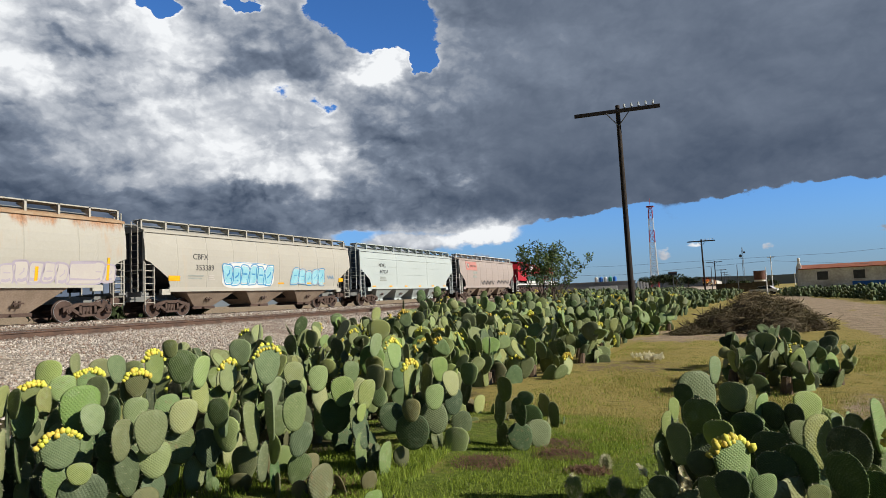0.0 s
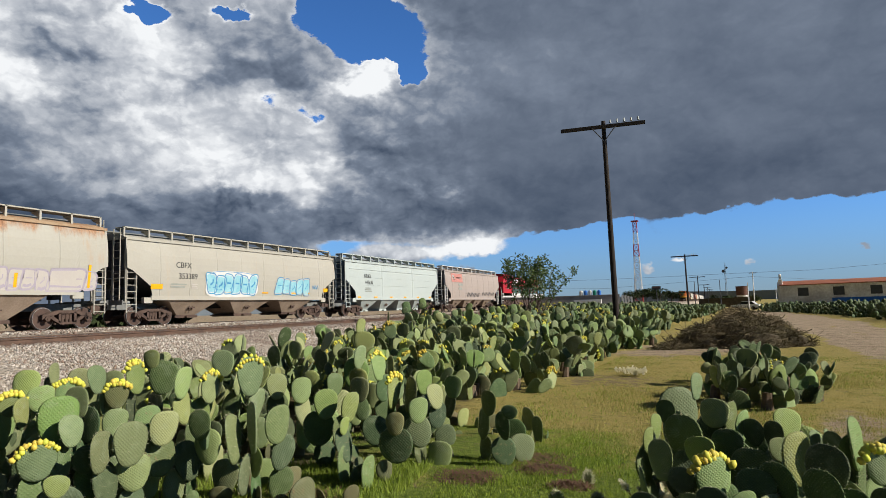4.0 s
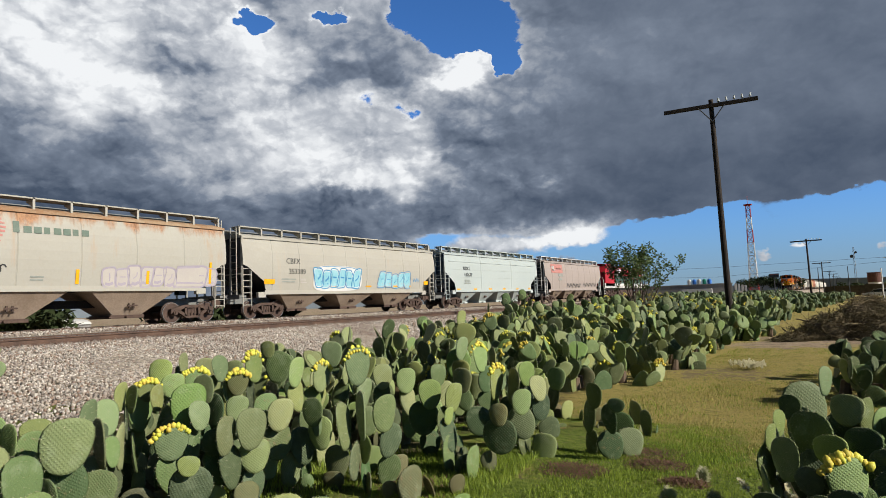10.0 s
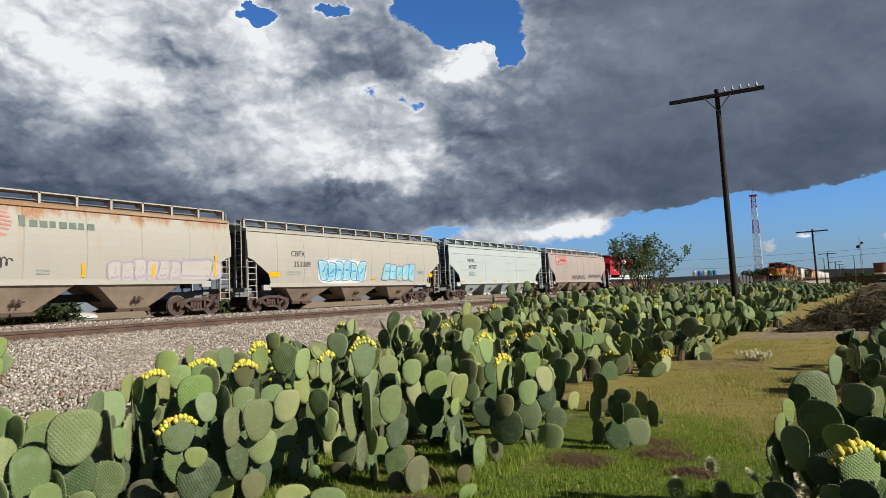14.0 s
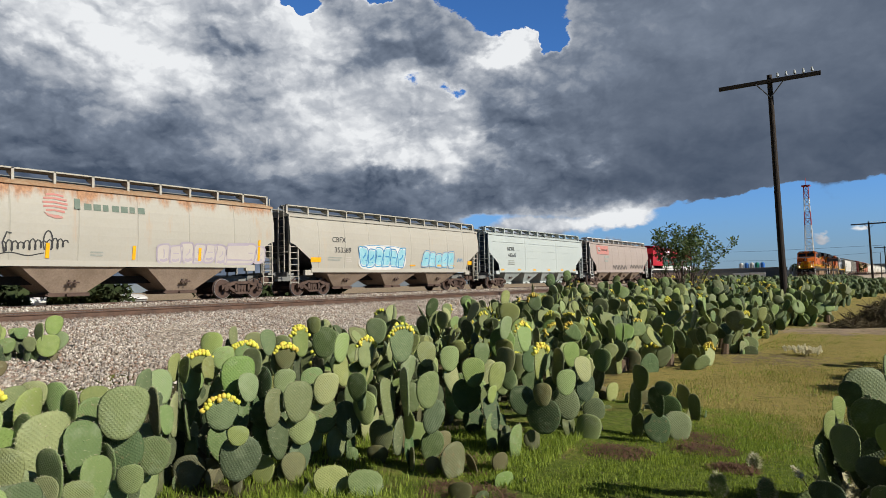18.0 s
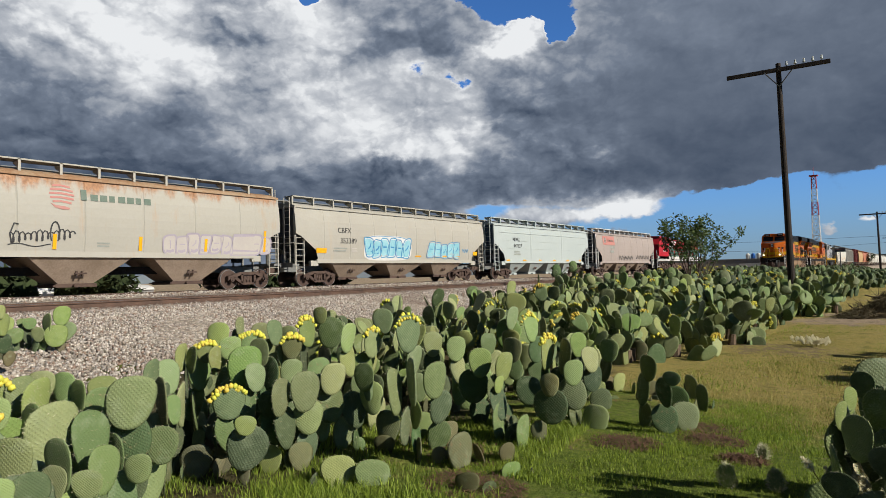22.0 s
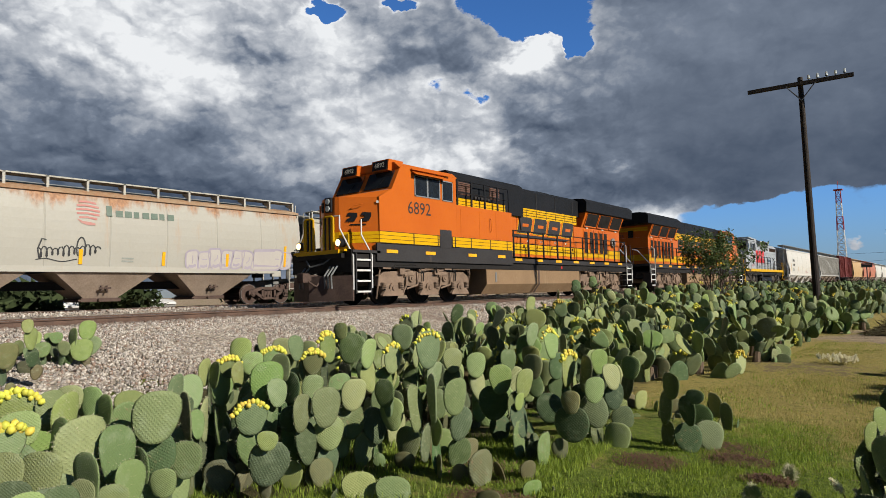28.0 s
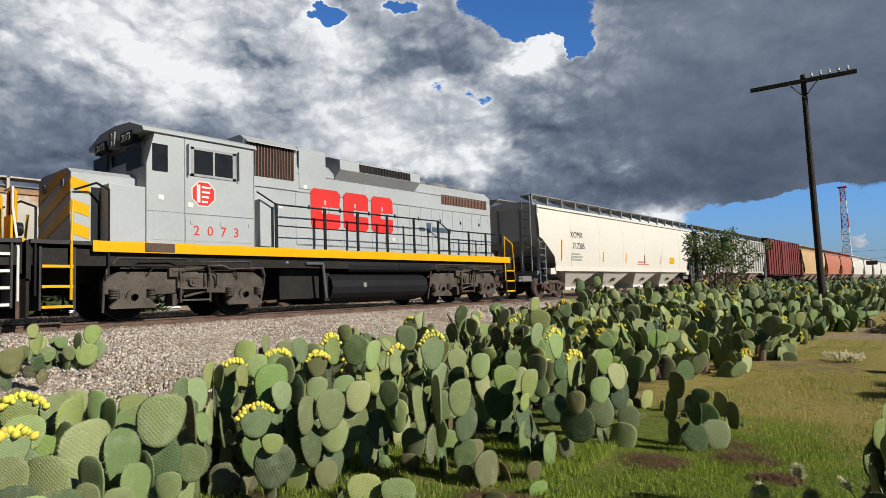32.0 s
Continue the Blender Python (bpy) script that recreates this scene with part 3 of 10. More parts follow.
M = {
    "turf": lawn_soil(),
    "stone": stone_mix("ballast_stone", [(0.43, 0.39, 0.34), (0.31, 0.285, 0.255), (0.52, 0.475, 0.41), (0.24, 0.21, 0.18), (0.38, 0.32, 0.26), (0.62, 0.57, 0.50), (0.27, 0.19, 0.145)]),
    "ballast": stone_mix("ballast_bed", [(0.38, 0.33, 0.26), (0.27, 0.24, 0.19), (0.44, 0.38, 0.31), (0.23, 0.19, 0.15), (0.49, 0.42, 0.34)], False),
    "rail": surf("rusty_rail", (0.135, 0.082, 0.058), (0.070, 0.047, 0.037), 0.7, 0.3, 2.0, 40.0),
    "rail_top": surf("polished_rail_head", (0.32, 0.31, 0.30), (0.24, 0.23, 0.22), 0.3, 0.9, 2.0, 40.0, 0.03),
    "sleeper": surf("weathered_sleeper", (0.14, 0.11, 0.09), (0.07, 0.055, 0.045), 0.9, 0, 3.0, 30.0, 0.4),
    "pad": pad_skin("cactus_skin", (0.130, 0.169, 0.060), (0.204, 0.242, 0.092), 0.25),
    # darker copy of the skin: shade among crowded pads put into the colour
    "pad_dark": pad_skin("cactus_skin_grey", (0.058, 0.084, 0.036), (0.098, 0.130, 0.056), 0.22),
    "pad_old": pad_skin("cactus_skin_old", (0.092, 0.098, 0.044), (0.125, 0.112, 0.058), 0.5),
    "fruit": surf("yellow_fruit", (0.62, 0.50, 0.055), (0.50, 0.50, 0.09), 0.5, 0, 14.0, 60.0, 0.1, tint=0.5),
    "trunk": surf("corky_stem", (0.17, 0.12, 0.08), (0.09, 0.065, 0.045), 0.95, 0, 5.0, 40.0, 0.6),
    "blade": thin_leaf("grass_blade", (0.30, 0.38, 0.048), (0.125, 0.190, 0.025), 0.38),
    "straw": thin_leaf("dry_grass", (0.44, 0.37, 0.13), (0.27, 0.25, 0.075), 0.3, 0.9),
    "dry_stalk": thin_leaf("dry_brown_stalk", (0.20, 0.115, 0.070), (0.11, 0.065, 0.042), 0.2, 0.9),
    "dead_leaf": thin_leaf("withered_leaf", (0.21, 0.075, 0.042), (0.12, 0.05, 0.03), 0.3, 0.8),
    "spine": thin_leaf("pale_spine", (0.55, 0.52, 0.36), (0.40, 0.38, 0.24), 0.3, 0.7),
    "plume": thin_leaf("pale_seed_plume", (0.88, 0.85, 0.68), (0.74, 0.70, 0.52), 0.5, 0.9),
    "brush": surf("dead_brushwood", (0.11, 0.086, 0.054), (0.050, 0.040, 0.026), 0.95, 0, 1.2, 22.0, 0.5),
    "brush_twig": surf("dry_brushwood_twig", (0.165, 0.128, 0.078), (0.078, 0.070, 0.038), 0.95, 0, 1.2, 22.0, 0.0, spec=0.1),
    "twig": surf("shrub_bark", (0.10, 0.075, 0.055), (0.06, 0.045, 0.035), 0.9, 0, 3.0, 30.0, 0.4),
    "leaf": thin_leaf("shrub_leaf", (0.060, 0.098, 0.028), (0.105, 0.145, 0.045), 0.3),
    "far_leaf": surf("distant_foliage", (0.022, 0.034, 0.012), (0.04, 0.055, 0.02), 0.9, 0, 0.5, 3.0, 0.5),
    "creosote": surf("creosoted_timber", (0.030, 0.022, 0.017), (0.016, 0.012, 0.010), 0.75, 0, 2.0, 30.0, 0.3),
    "ceramic": surf("insulator_glass", (0.55, 0.58, 0.57), (0.42, 0.45, 0.44), 0.15, 0, 5.0, 30.0, 0.0),
    "beige": surf("faded_beige_paint", (0.352, 0.338, 0.292), (0.312, 0.296, 0.252), 0.5, 0, 0.35, 9.0, 0.05, 0.7, 0.35, (0.40, 0.30, 0.20)),
    "beige_rust": surf("rust_stained_beige_paint", (0.345, 0.333, 0.290), (0.308, 0.294, 0.248), 0.55, 0, 0.35, 9.0, 0.06, 0.8, 0.45, (0.38, 0.22, 0.11), runs=(3.35, 4.42)),
    "rust_band": surf("rust_run_roof_edge", (0.333, 0.252, 0.165), (0.218, 0.101, 0.043), 0.7, 0, 0.8, 9.0, 0.1, 0.7, 0.7, (0.28, 0.12, 0.05)),
    "iceblue": surf("pale_blue_paint", (0.371, 0.410, 0.393), (0.333, 0.372, 0.360), 0.45, 0, 0.35, 9.0, 0.04, 0.7, 0.2, (0.36, 0.38, 0.36)),
    "navy": surf("dark_blue_end_paint", (0.055, 0.085, 0.125), (0.04, 0.06, 0.09), 0.5, 0, 0.8, 12.0),
    "pinkgrey": surf("pinkish_grey_paint", (0.320, 0.271, 0.244), (0.275, 0.233, 0.207), 0.55, 0, 0.35, 9.0, 0.05, 0.7, 0.3, (0.27, 0.17, 0.13)),
    "white": surf("white_hopper_paint", (0.53, 0.508, 0.45), (0.487, 0.466, 0.41), 0.42, 0, 0.35, 9.0, 0.04, 0.6, 0.2, (0.50, 0.46, 0.38)),
    "greywhite": surf("dirty_white_paint", (0.358, 0.347, 0.311), (0.301, 0.290, 0.262), 0.5, 0, 0.35, 9.0, 0.05, 0.8, 0.4, (0.30, 0.26, 0.2)),
    # grey for fittings and pale cars' ends, whose shade is put into the colour
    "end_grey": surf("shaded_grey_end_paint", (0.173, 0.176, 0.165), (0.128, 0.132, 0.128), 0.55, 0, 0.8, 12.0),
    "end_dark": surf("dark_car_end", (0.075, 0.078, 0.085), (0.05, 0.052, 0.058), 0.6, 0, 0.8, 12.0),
    "oxide": surf("oxide_red_paint", (0.150, 0.034, 0.030), (0.112, 0.026, 0.022), 0.6, 0, 0.5, 10.0, 0.06, 0.7, 0.3, (0.08, 0.03, 0.025)),
    "tan": surf("tan_hopper_paint", (0.435, 0.292, 0.150), (0.375, 0.240, 0.112), 0.55, 0, 0.5, 10.0, 0.05, 0.7, 0.4, (0.32, 0.17, 0.08)),
    "salmon": surf("faded_salmon_paint", (0.375, 0.150, 0.090), (0.315, 0.112, 0.068), 0.55, 0, 0.5, 10.0, 0.05, 0.7, 0.4, (0.25, 0.09, 0.05)),
    "bay": surf("rust_dusted_hopper_bay", (0.3, 0.235, 0.18), (0.2, 0.15, 0.11), 0.75, 0, 0.9, 14.0, 0.1),
    "truck": surf("rusty_cast_steel", (0.095, 0.063, 0.049), (0.052, 0.035, 0.029), 0.8, 0.1, 2.0, 26.0, 0.25),
    "truck_dust": surf("dust_caked_truck", (0.215, 0.15, 0.105), (0.115, 0.08, 0.056), 0.85, 0.0, 2.2, 24.0, 0.3),
    "truck_grey": surf("grimy_grey_truck", (0.090, 0.076, 0.062), (0.040, 0.034, 0.029), 0.8, 0.1, 2.2, 24.0, 0.3),
    "wheel": surf("worn_wheel_steel", (0.098, 0.063, 0.049), (0.063, 0.042, 0.035), 0.6, 0.4, 4.0, 40.0, 0.1),
    "tread": surf("bright_wheel_tread", (0.50, 0.48, 0.45), (0.40, 0.38, 0.36), 0.35, 0.9, 4.0, 40.0, 0.03),
    # near-black for parts under the vehicles, their shade put into the colour
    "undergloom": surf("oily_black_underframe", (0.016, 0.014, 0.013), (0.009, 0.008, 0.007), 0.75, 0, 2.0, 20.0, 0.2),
    "orange": surf("orange_locomotive_paint", (0.455, 0.108, 0.012), (0.40, 0.088, 0.010), 0.33, 0, 0.5, 10.0, 0.03, 0.6, 0.12, (0.26, 0.07, 0.02), coat=0.04, spec=0.1),
    "yellow": surf("yellow_stripe_paint", (0.56, 0.315, 0.004), (0.5, 0.27, 0.004), 0.38, 0, 0.8, 10.0, 0.03, 0.6, 0.12, (0.42, 0.24, 0.05), spec=0.1),
    "locoblack": surf("black_locomotive_paint", (0.014, 0.014, 0.016), (0.008, 0.009, 0.010), 0.5, 0, 0.8, 12.0, 0.05, 0.6, 0.1, (0.030, 0.026, 0.022), spec=0.12),
    "frame_grey": surf("dark_grey_frame_paint", (0.034, 0.032, 0.032), (0.022, 0.020, 0.020), 0.6, 0, 1.0, 14.0, 0.08, 0.6, 0.3, (0.12, 0.085, 0.055)),
    "tank_dust": surf("dust_coated_fuel_tank", (0.235, 0.155, 0.085), (0.165, 0.105, 0.058), 0.7, 0, 0.8, 12.0, 0.08, 0.8, 0.4, (0.34, 0.26, 0.16)),
    "silver": surf("silver_grey_paint", (0.325, 0.345, 0.352), (0.270, 0.288, 0.295), 0.42, 0.05, 0.6, 10.0, 0.04, 0.7, 0.25, (0.24, 0.22, 0.19)),
    "red": surf("bright_red_lettering", (0.510, 0.026, 0.022), (0.435, 0.022, 0.021), 0.45, 0, 1.5, 14.0, 0.03),
    "ferro_red": surf("deep_red_paint", (0.375, 0.017, 0.026), (0.315, 0.015, 0.022), 0.45, 0, 0.6, 12.0, 0.04),
    "ferro_green": surf("dark_green_paint", (0.035, 0.10, 0.075), (0.025, 0.075, 0.055), 0.5, 0, 0.6, 12.0, 0.04),
    "whitepaint": surf("white_paint", (0.562, 0.554, 0.526), (0.490, 0.482, 0.454), 0.5, 0, 2.0, 14.0, 0.04),
    "ink": surf("black_stencil_paint", (0.03, 0.03, 0.032), (0.05, 0.05, 0.05), 0.6, 0, 3.0, 30.0, 0.0),
    "greyink": surf("faded_grey_stencil", (0.20, 0.22, 0.20), (0.28, 0.29, 0.26), 0.6, 0, 3.0, 30.0, 0.0),
    "cream_ink": surf("cream_number_paint", (0.72, 0.68, 0.55), None, 0.5),
    "lilac": surf("lilac_spray_paint", (0.300, 0.262, 0.315), (0.330, 0.300, 0.335), 0.6, 0, 2.0, 14.0, 0.0),
    "chalk": surf("chalky_white_spray", (0.400, 0.372, 0.330), (0.375, 0.345, 0.320), 0.65, 0, 2.0, 14.0, 0.0),
    "aqua": surf("aqua_spray_paint", (0.150, 0.370, 0.440), (0.290, 0.480, 0.515), 0.5, 0, 1.5, 10.0, 0.0),
    "cobalt": surf("cobalt_spray_paint", (0.035, 0.15, 0.33), (0.05, 0.24, 0.42), 0.5, 0, 1.5, 10.0, 0.0),
    "emblem_green": surf("faded_green_emblem", (0.095, 0.135, 0.105), (0.14, 0.17, 0.14), 0.6, 0, 2.0, 12.0, 0.0),
    "faded_red": surf("faded_red_emblem", (0.4, 0.15, 0.13), (0.37, 0.2, 0.17), 0.6, 0, 2.0, 12.0, 0.0),
    "amber": surf("amber_reflector", (0.72, 0.36, 0.015), (0.62, 0.30, 0.012), 0.3, 0, 3.0, 20.0, 0.0),
    "glass": surf("dark_cab_glass", (0.008, 0.010, 0.012), (0.014, 0.017, 0.020), 0.10, 0, 1.0, 5.0, 0.0, spec=0.3),
    "lamp": glow("lit_headlamp", (1.0, 0.66, 0.28), 3.0),
    "mesh": surf("dark_grille_mesh", (0.027, 0.023, 0.020), (0.015, 0.013, 0.012), 0.7, 0.2, 2.0, 60.0, 0.4),
    "concrete": surf("grey_concrete", (0.270, 0.262, 0.247), (0.203, 0.195, 0.188), 0.9, 0, 0.3, 6.0, 0.2, 0.7, 0.4, (0.18, 0.17, 0.15)),
    "plaster": surf("peeling_white_plaster", (0.84, 0.83, 0.81), (0.46, 0.42, 0.39), 0.9, 0, 0.22, 1.6, 0.2, 0.5, 0.25, (0.14, 0.11, 0.09), spec=0.1),
    "rooftile": surf("weathered_red_roof", (0.33, 0.12, 0.07), (0.22, 0.085, 0.055), 0.85, 0, 0.4, 4.0, 0.2),
    "bluepaint": surf("blue_wall_paint", (0.035, 0.16, 0.50), (0.03, 0.12, 0.40), 0.6, 0, 0.6, 6.0),
    "greenpaint": surf("green_tank_plastic", (0.03, 0.24, 0.16), None, 0.4),
    "rust_tank": surf("rusted_water_tank", (0.17, 0.085, 0.06), (0.10, 0.05, 0.04), 0.8, 0, 0.5, 5.0, 0.1, 0.6, 0.4, (0.07, 0.04, 0.03)),
    "tower_red": surf("red_mast_paint", (0.400, 0.040, 0.036), None, 0.5),
    "tower_white": surf("white_mast_paint", (0.72, 0.71, 0.70), None, 0.5),
    "steel": surf("galvanised_steel", (0.266, 0.273, 0.273), (0.196, 0.203, 0.203), 0.5, 0.5, 3.0, 30.0),
    "hill": surf("hazy_hills", (0.17, 0.20, 0.23), (0.14, 0.17, 0.19), 1.0, 0, 0.004, 0.03, 0.0),
    "car": surf("white_car_paint", (0.70, 0.70, 0.70), (0.62, 0.62, 0.62), 0.25, 0, 1.0, 10.0, 0.0, coat=0.5),
    "rubber": surf("black_rubber", (0.02, 0.02, 0.02), None, 0.8),
}


# ---------------------------------------------------------------- mesh helpers
def bx(x0, x1, y0, y1, z0, z1, bev=0.0):
    """A box, as a step that adds it to a bmesh."""
    def add(bm):
        m = Matrix.LocRotScale(((x0 + x1) / 2, (y0 + y1) / 2, (z0 + z1) / 2), None, (abs(x1 - x0), abs(y1 - y0), abs(z1 - z0)))
        made = bmesh.ops.create_cube(bm, size=1.0, matrix=m)
        if bev:
            edges = list({e for v in made["verts"] for e in v.link_edges})
            bmesh.ops.bevel(bm, geom=edges, offset=bev, segments=2, profile=0.7, affect="EDGES")
    return add


def cy(a, b, r, n=10, r2=None):
    """A rod from a to b."""
    def add(bm):
        p, q = Vector(a), Vector(b)
        m = Matrix.Translation((p + q) / 2) @ (q - p).to_track_quat("Z", "Y").to_matrix().to_4x4()
        bmesh.ops.create_cone(bm, cap_ends=True, segments=n, radius1=r, radius2=r if r2 is None else r2, depth=(q - p).length, matrix=m)
    return add


def bend(points, r, n=8):
    """A bent bar through some points."""
    steps = [cy(a, b, r, n) for a, b in zip(points, points[1:])]

    def add(bm):
        for s in steps:
            s(bm)
        for p in points[1:-1]:
            bmesh.ops.create_icosphere(bm, subdivisions=1, radius=r, matrix=Matrix.Translation(p))
    return add


def ex(profile, x0, x1, axis="x"):
    """A profile of (y, z) swept from x0 to x1; with axis "y", a profile of (x, z) swept in y; with "z", (x, y) in z."""
    def add(bm):
        def at(p, k):
            return {"x": (k, p[0], p[1]), "y": (p[0], k, p[1]), "z": (p[0], p[1], k)}[axis]
        lo = [bm.verts.new(at(p, x0)) for p in profile]
        hi = [bm.verts.new(at(p, x1)) for p in profile]
        n = len(profile)
        faces = [bm.faces.new(lo[::-1]), bm.faces.new(hi)]
        faces += [bm.faces.new((lo[i], lo[(i + 1) % n], hi[(i + 1) % n], hi[i])) for i in range(n)]
        bmesh.ops.recalc_face_normals(bm, faces=faces)
    return add


def ball(c, r, sub=1, sz=1.0):
    def add(bm):
        bmesh.ops.create_icosphere(bm, subdivisions=sub, radius=r, matrix=Matrix.LocRotScale(c, None, (1, 1, sz)))
    return add


def mesh_of(name, steps, material, smooth=False):
    bm = bmesh.new()
    for s in steps if isinstance(steps, (list, tuple)) else [steps]:
        s(bm)
    me = bpy.data.meshes.new(name)
    bm.to_mesh(me)
    bm.free()
    me.materials.append(M[material] if isinstance(material, str) else material)
    if smooth:
        me.polygons.foreach_set("use_smooth", [True] * len(me.polygons))
    return me


def part(name, steps, material, parent, label="", at=None, smooth=False):
    """ONE mesh object under a thing or a part."""
    me = steps if isinstance(steps, bpy.types.Mesh) else mesh_of(name, steps, material, smooth)
    ob = new(name, me)
    ob.parent = parent
    if at is not None:
        ob.matrix_basis = at
    return tagged(ob, label)


def parts(name, pieces, material, parent, label=""):
    """Each piece a part of its own."""
    return [part(name, [p], material, parent, label) for p in pieces]


def thing(name, label, category, m=None, group="", kind=""):
    ob = new(name)
    ob.empty_display_size = 0.3
    if m is not None:
        ob.matrix_basis = m
    return tagged(ob, label, category, group, kind)


def raw(name, verts, faces, material, smooth=False):
    me = bpy.data.meshes.new(name)
    me.from_pydata(verts, [], faces)
    me.materials.append(M[material] if isinstance(material, str) else material)
    if smooth:
        me.polygons.foreach_set("use_smooth", [True] * len(me.polygons))
    return me


def fast_mesh(name, verts, tris, material):
    """A large triangle mesh from numpy arrays."""
    me = bpy.data.meshes.new(name)
    v, f = np.asarray(verts, np.float32), np.asarray(tris, np.int32)
    me.vertices.add(len(v))
    me.vertices.foreach_set("co", v.ravel())
    me.loops.add(f.size)
    me.loops.foreach_set("vertex_index", f.ravel())
    me.polygons.add(len(f))
    me.polygons.foreach_set("loop_start", np.arange(0, f.size, 3, dtype=np.int32))
    me.polygons.foreach_set("loop_total", np.full(len(f), 3, np.int32))
    me.update(calc_edges=True)
    me.materials.append(M[material])
    return me


def words(text, size, depth=0.004):
    """A mesh of lettering in the xy plane, its middle at the origin."""
    cu = bpy.data.curves.new("lettering", "FONT")
    cu.body, cu.size, cu.align_x, cu.align_y, cu.extrude, cu.resolution_u = text, size, "CENTER", "CENTER", depth, 2
    ob = bpy.data.objects.new("lettering", cu)
    me = bpy.data.meshes.new_from_object(ob)
    bpy.data.objects.remove(ob)
    bpy.data.curves.remove(cu)
    return me


def sign(text, size, material, parent, m, label="", name="lettering"):
    me = words(text, size)
    me.materials.clear()
    me.materials.append(M[material])
    return part(name, me, None, parent, label, at=m)


# lettering upright on a side that faces +x: reading runs along +y
def on_side(x, y, z):
    return Matrix(((0, 0, 1, x), (1, 0, 0, y), (0, 1, 0, z), (0, 0, 0, 1)))


# ---------------------------------------------------------------- ground and tracks


def ground_z(x, y):
    """Lawn, the foot of the bank, ballast slope and the flat top that carries the tracks."""
    pts = ((-60, 0.1), (-36, 0.15), (-31, 0.86), (-28.6, 0.95), (-24.9, 0.95), (-23.6, 1.09), (-19.0, 1.09), (-17.7, 0.955), (-13.9, 0.93), (-8.7, 0.22), (-6.0, 0.02), (60, 0.0))
    z = np.interp(x, [p[0] for p in pts], [p[1] for p in pts])
    fall = np.clip(np.asarray(y) - 45.0, 0.0, 700.0) * -0.005 * np.clip((np.asarray(x) + 11.0) / 4.0, 0.0, 1.0)      # beyond the field the land falls gently
    return z + fall


def build_ground():
    xs = np.concatenate([[-2500, -900, -300, -120, -70], np.arange(-44, -15, 1.45), np.arange(-15, 9, 0.4), np.arange(9, 30, 2.5), [40, 70, 130, 320, 900, 2500]])
    ys = np.concatenate([[-900, -300, -100, -40, -20], np.arange(-12, 40, 0.4), np.arange(40, 120, 4), [130, 160, 220, 320, 500, 900, 1600, 3000]])
    verts, faces = [], []
    for y in ys:
        for x in xs:
            z = float(ground_z(x, y))
            if -13.5 < x < 30 and -12 < y < 60:
                z += 0.05 * (noise.noise((x * 0.5, y * 0.5, 0.3)) + 0.5 * noise.noise((x * 1.7, y * 1.7, 4.0)))
            verts.append((float(x), float(y), z))
    n = len(xs)
    for j in range(len(ys) - 1):
        for i in range(n - 1):
            a = j * n + i
            faces.append((a, a + 1, a + n + 1, a + n))
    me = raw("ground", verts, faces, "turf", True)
    me.materials.append(M["ballast"])
    for p in me.polygons:
        c = p.center
        wob = 0.5 * math.sin(c.y * 0.9) + 0.35 * math.sin(c.y * 2.3 + 1.0)
        if -33 < c.x < -8.6 + wob and -60 < c.y < 1600:
            p.material_index = 1
    tagged(new("ground", me), "short green and straw-coloured turf beside a grey ballast bank", "ground", kind="structure")


build_ground()


def build_track(name, cx, y0, y1, label):
    tr = thing(name, label, "railway track", kind="structure")
    for side in (-0.7525, 0.7525):
        x = cx + side
        part("rail", [ex([(x - 0.07, RZ - 0.172), (x + 0.07, RZ - 0.172), (x + 0.07, RZ - 0.155), (x + 0.012, RZ - 0.13), (x + 0.012, RZ - 0.05), (x + 0.036, RZ - 0.035), (x + 0.036, RZ - 0.006), (x - 0.036, RZ - 0.006), (x - 0.036, RZ - 0.035), (x - 0.012, RZ - 0.05), (x - 0.012, RZ - 0.13), (x - 0.07, RZ - 0.155)], y0, y1, "y")], "rail", tr)
        part("rail_head", [ex([(x - 0.030, RZ - 0.0055), (x + 0.030, RZ - 0.0055), (x + 0.026, RZ), (x - 0.026, RZ)], y0, y1, "y")], "rail_top", tr, "polished running surface")
    return tr


near_track = build_track("near_track", NEAR, -60, 900, "single railway track with rusty rails on grey ballast")
far_track = build_track("far_track", FAR, -60, 700, "second railway track on the same ballast bank")


def sleepers(tr, cx):
    me = mesh_of("sleeper", bx(-1.28, 1.28, -0.11, 0.11, -0.2, 0.0, 0.02), "sleeper")
    rest = []
    y = -12.0
    while y < 260:
        if y < 24:
            part("sleeper", me, None, tr, at=pose(cx + random.uniform(-0.04, 0.04), y, RZ - 0.17, 0, 0, random.uniform(-1, 1)))
        else:
            rest.append(bx(cx - 1.28, cx + 1.28, y - 0.11, y + 0.11, RZ - 0.3, RZ - 0.17))
        y += 0.6
    tagged(part("far_sleepers", rest, "sleeper", tr), kind="stuff")


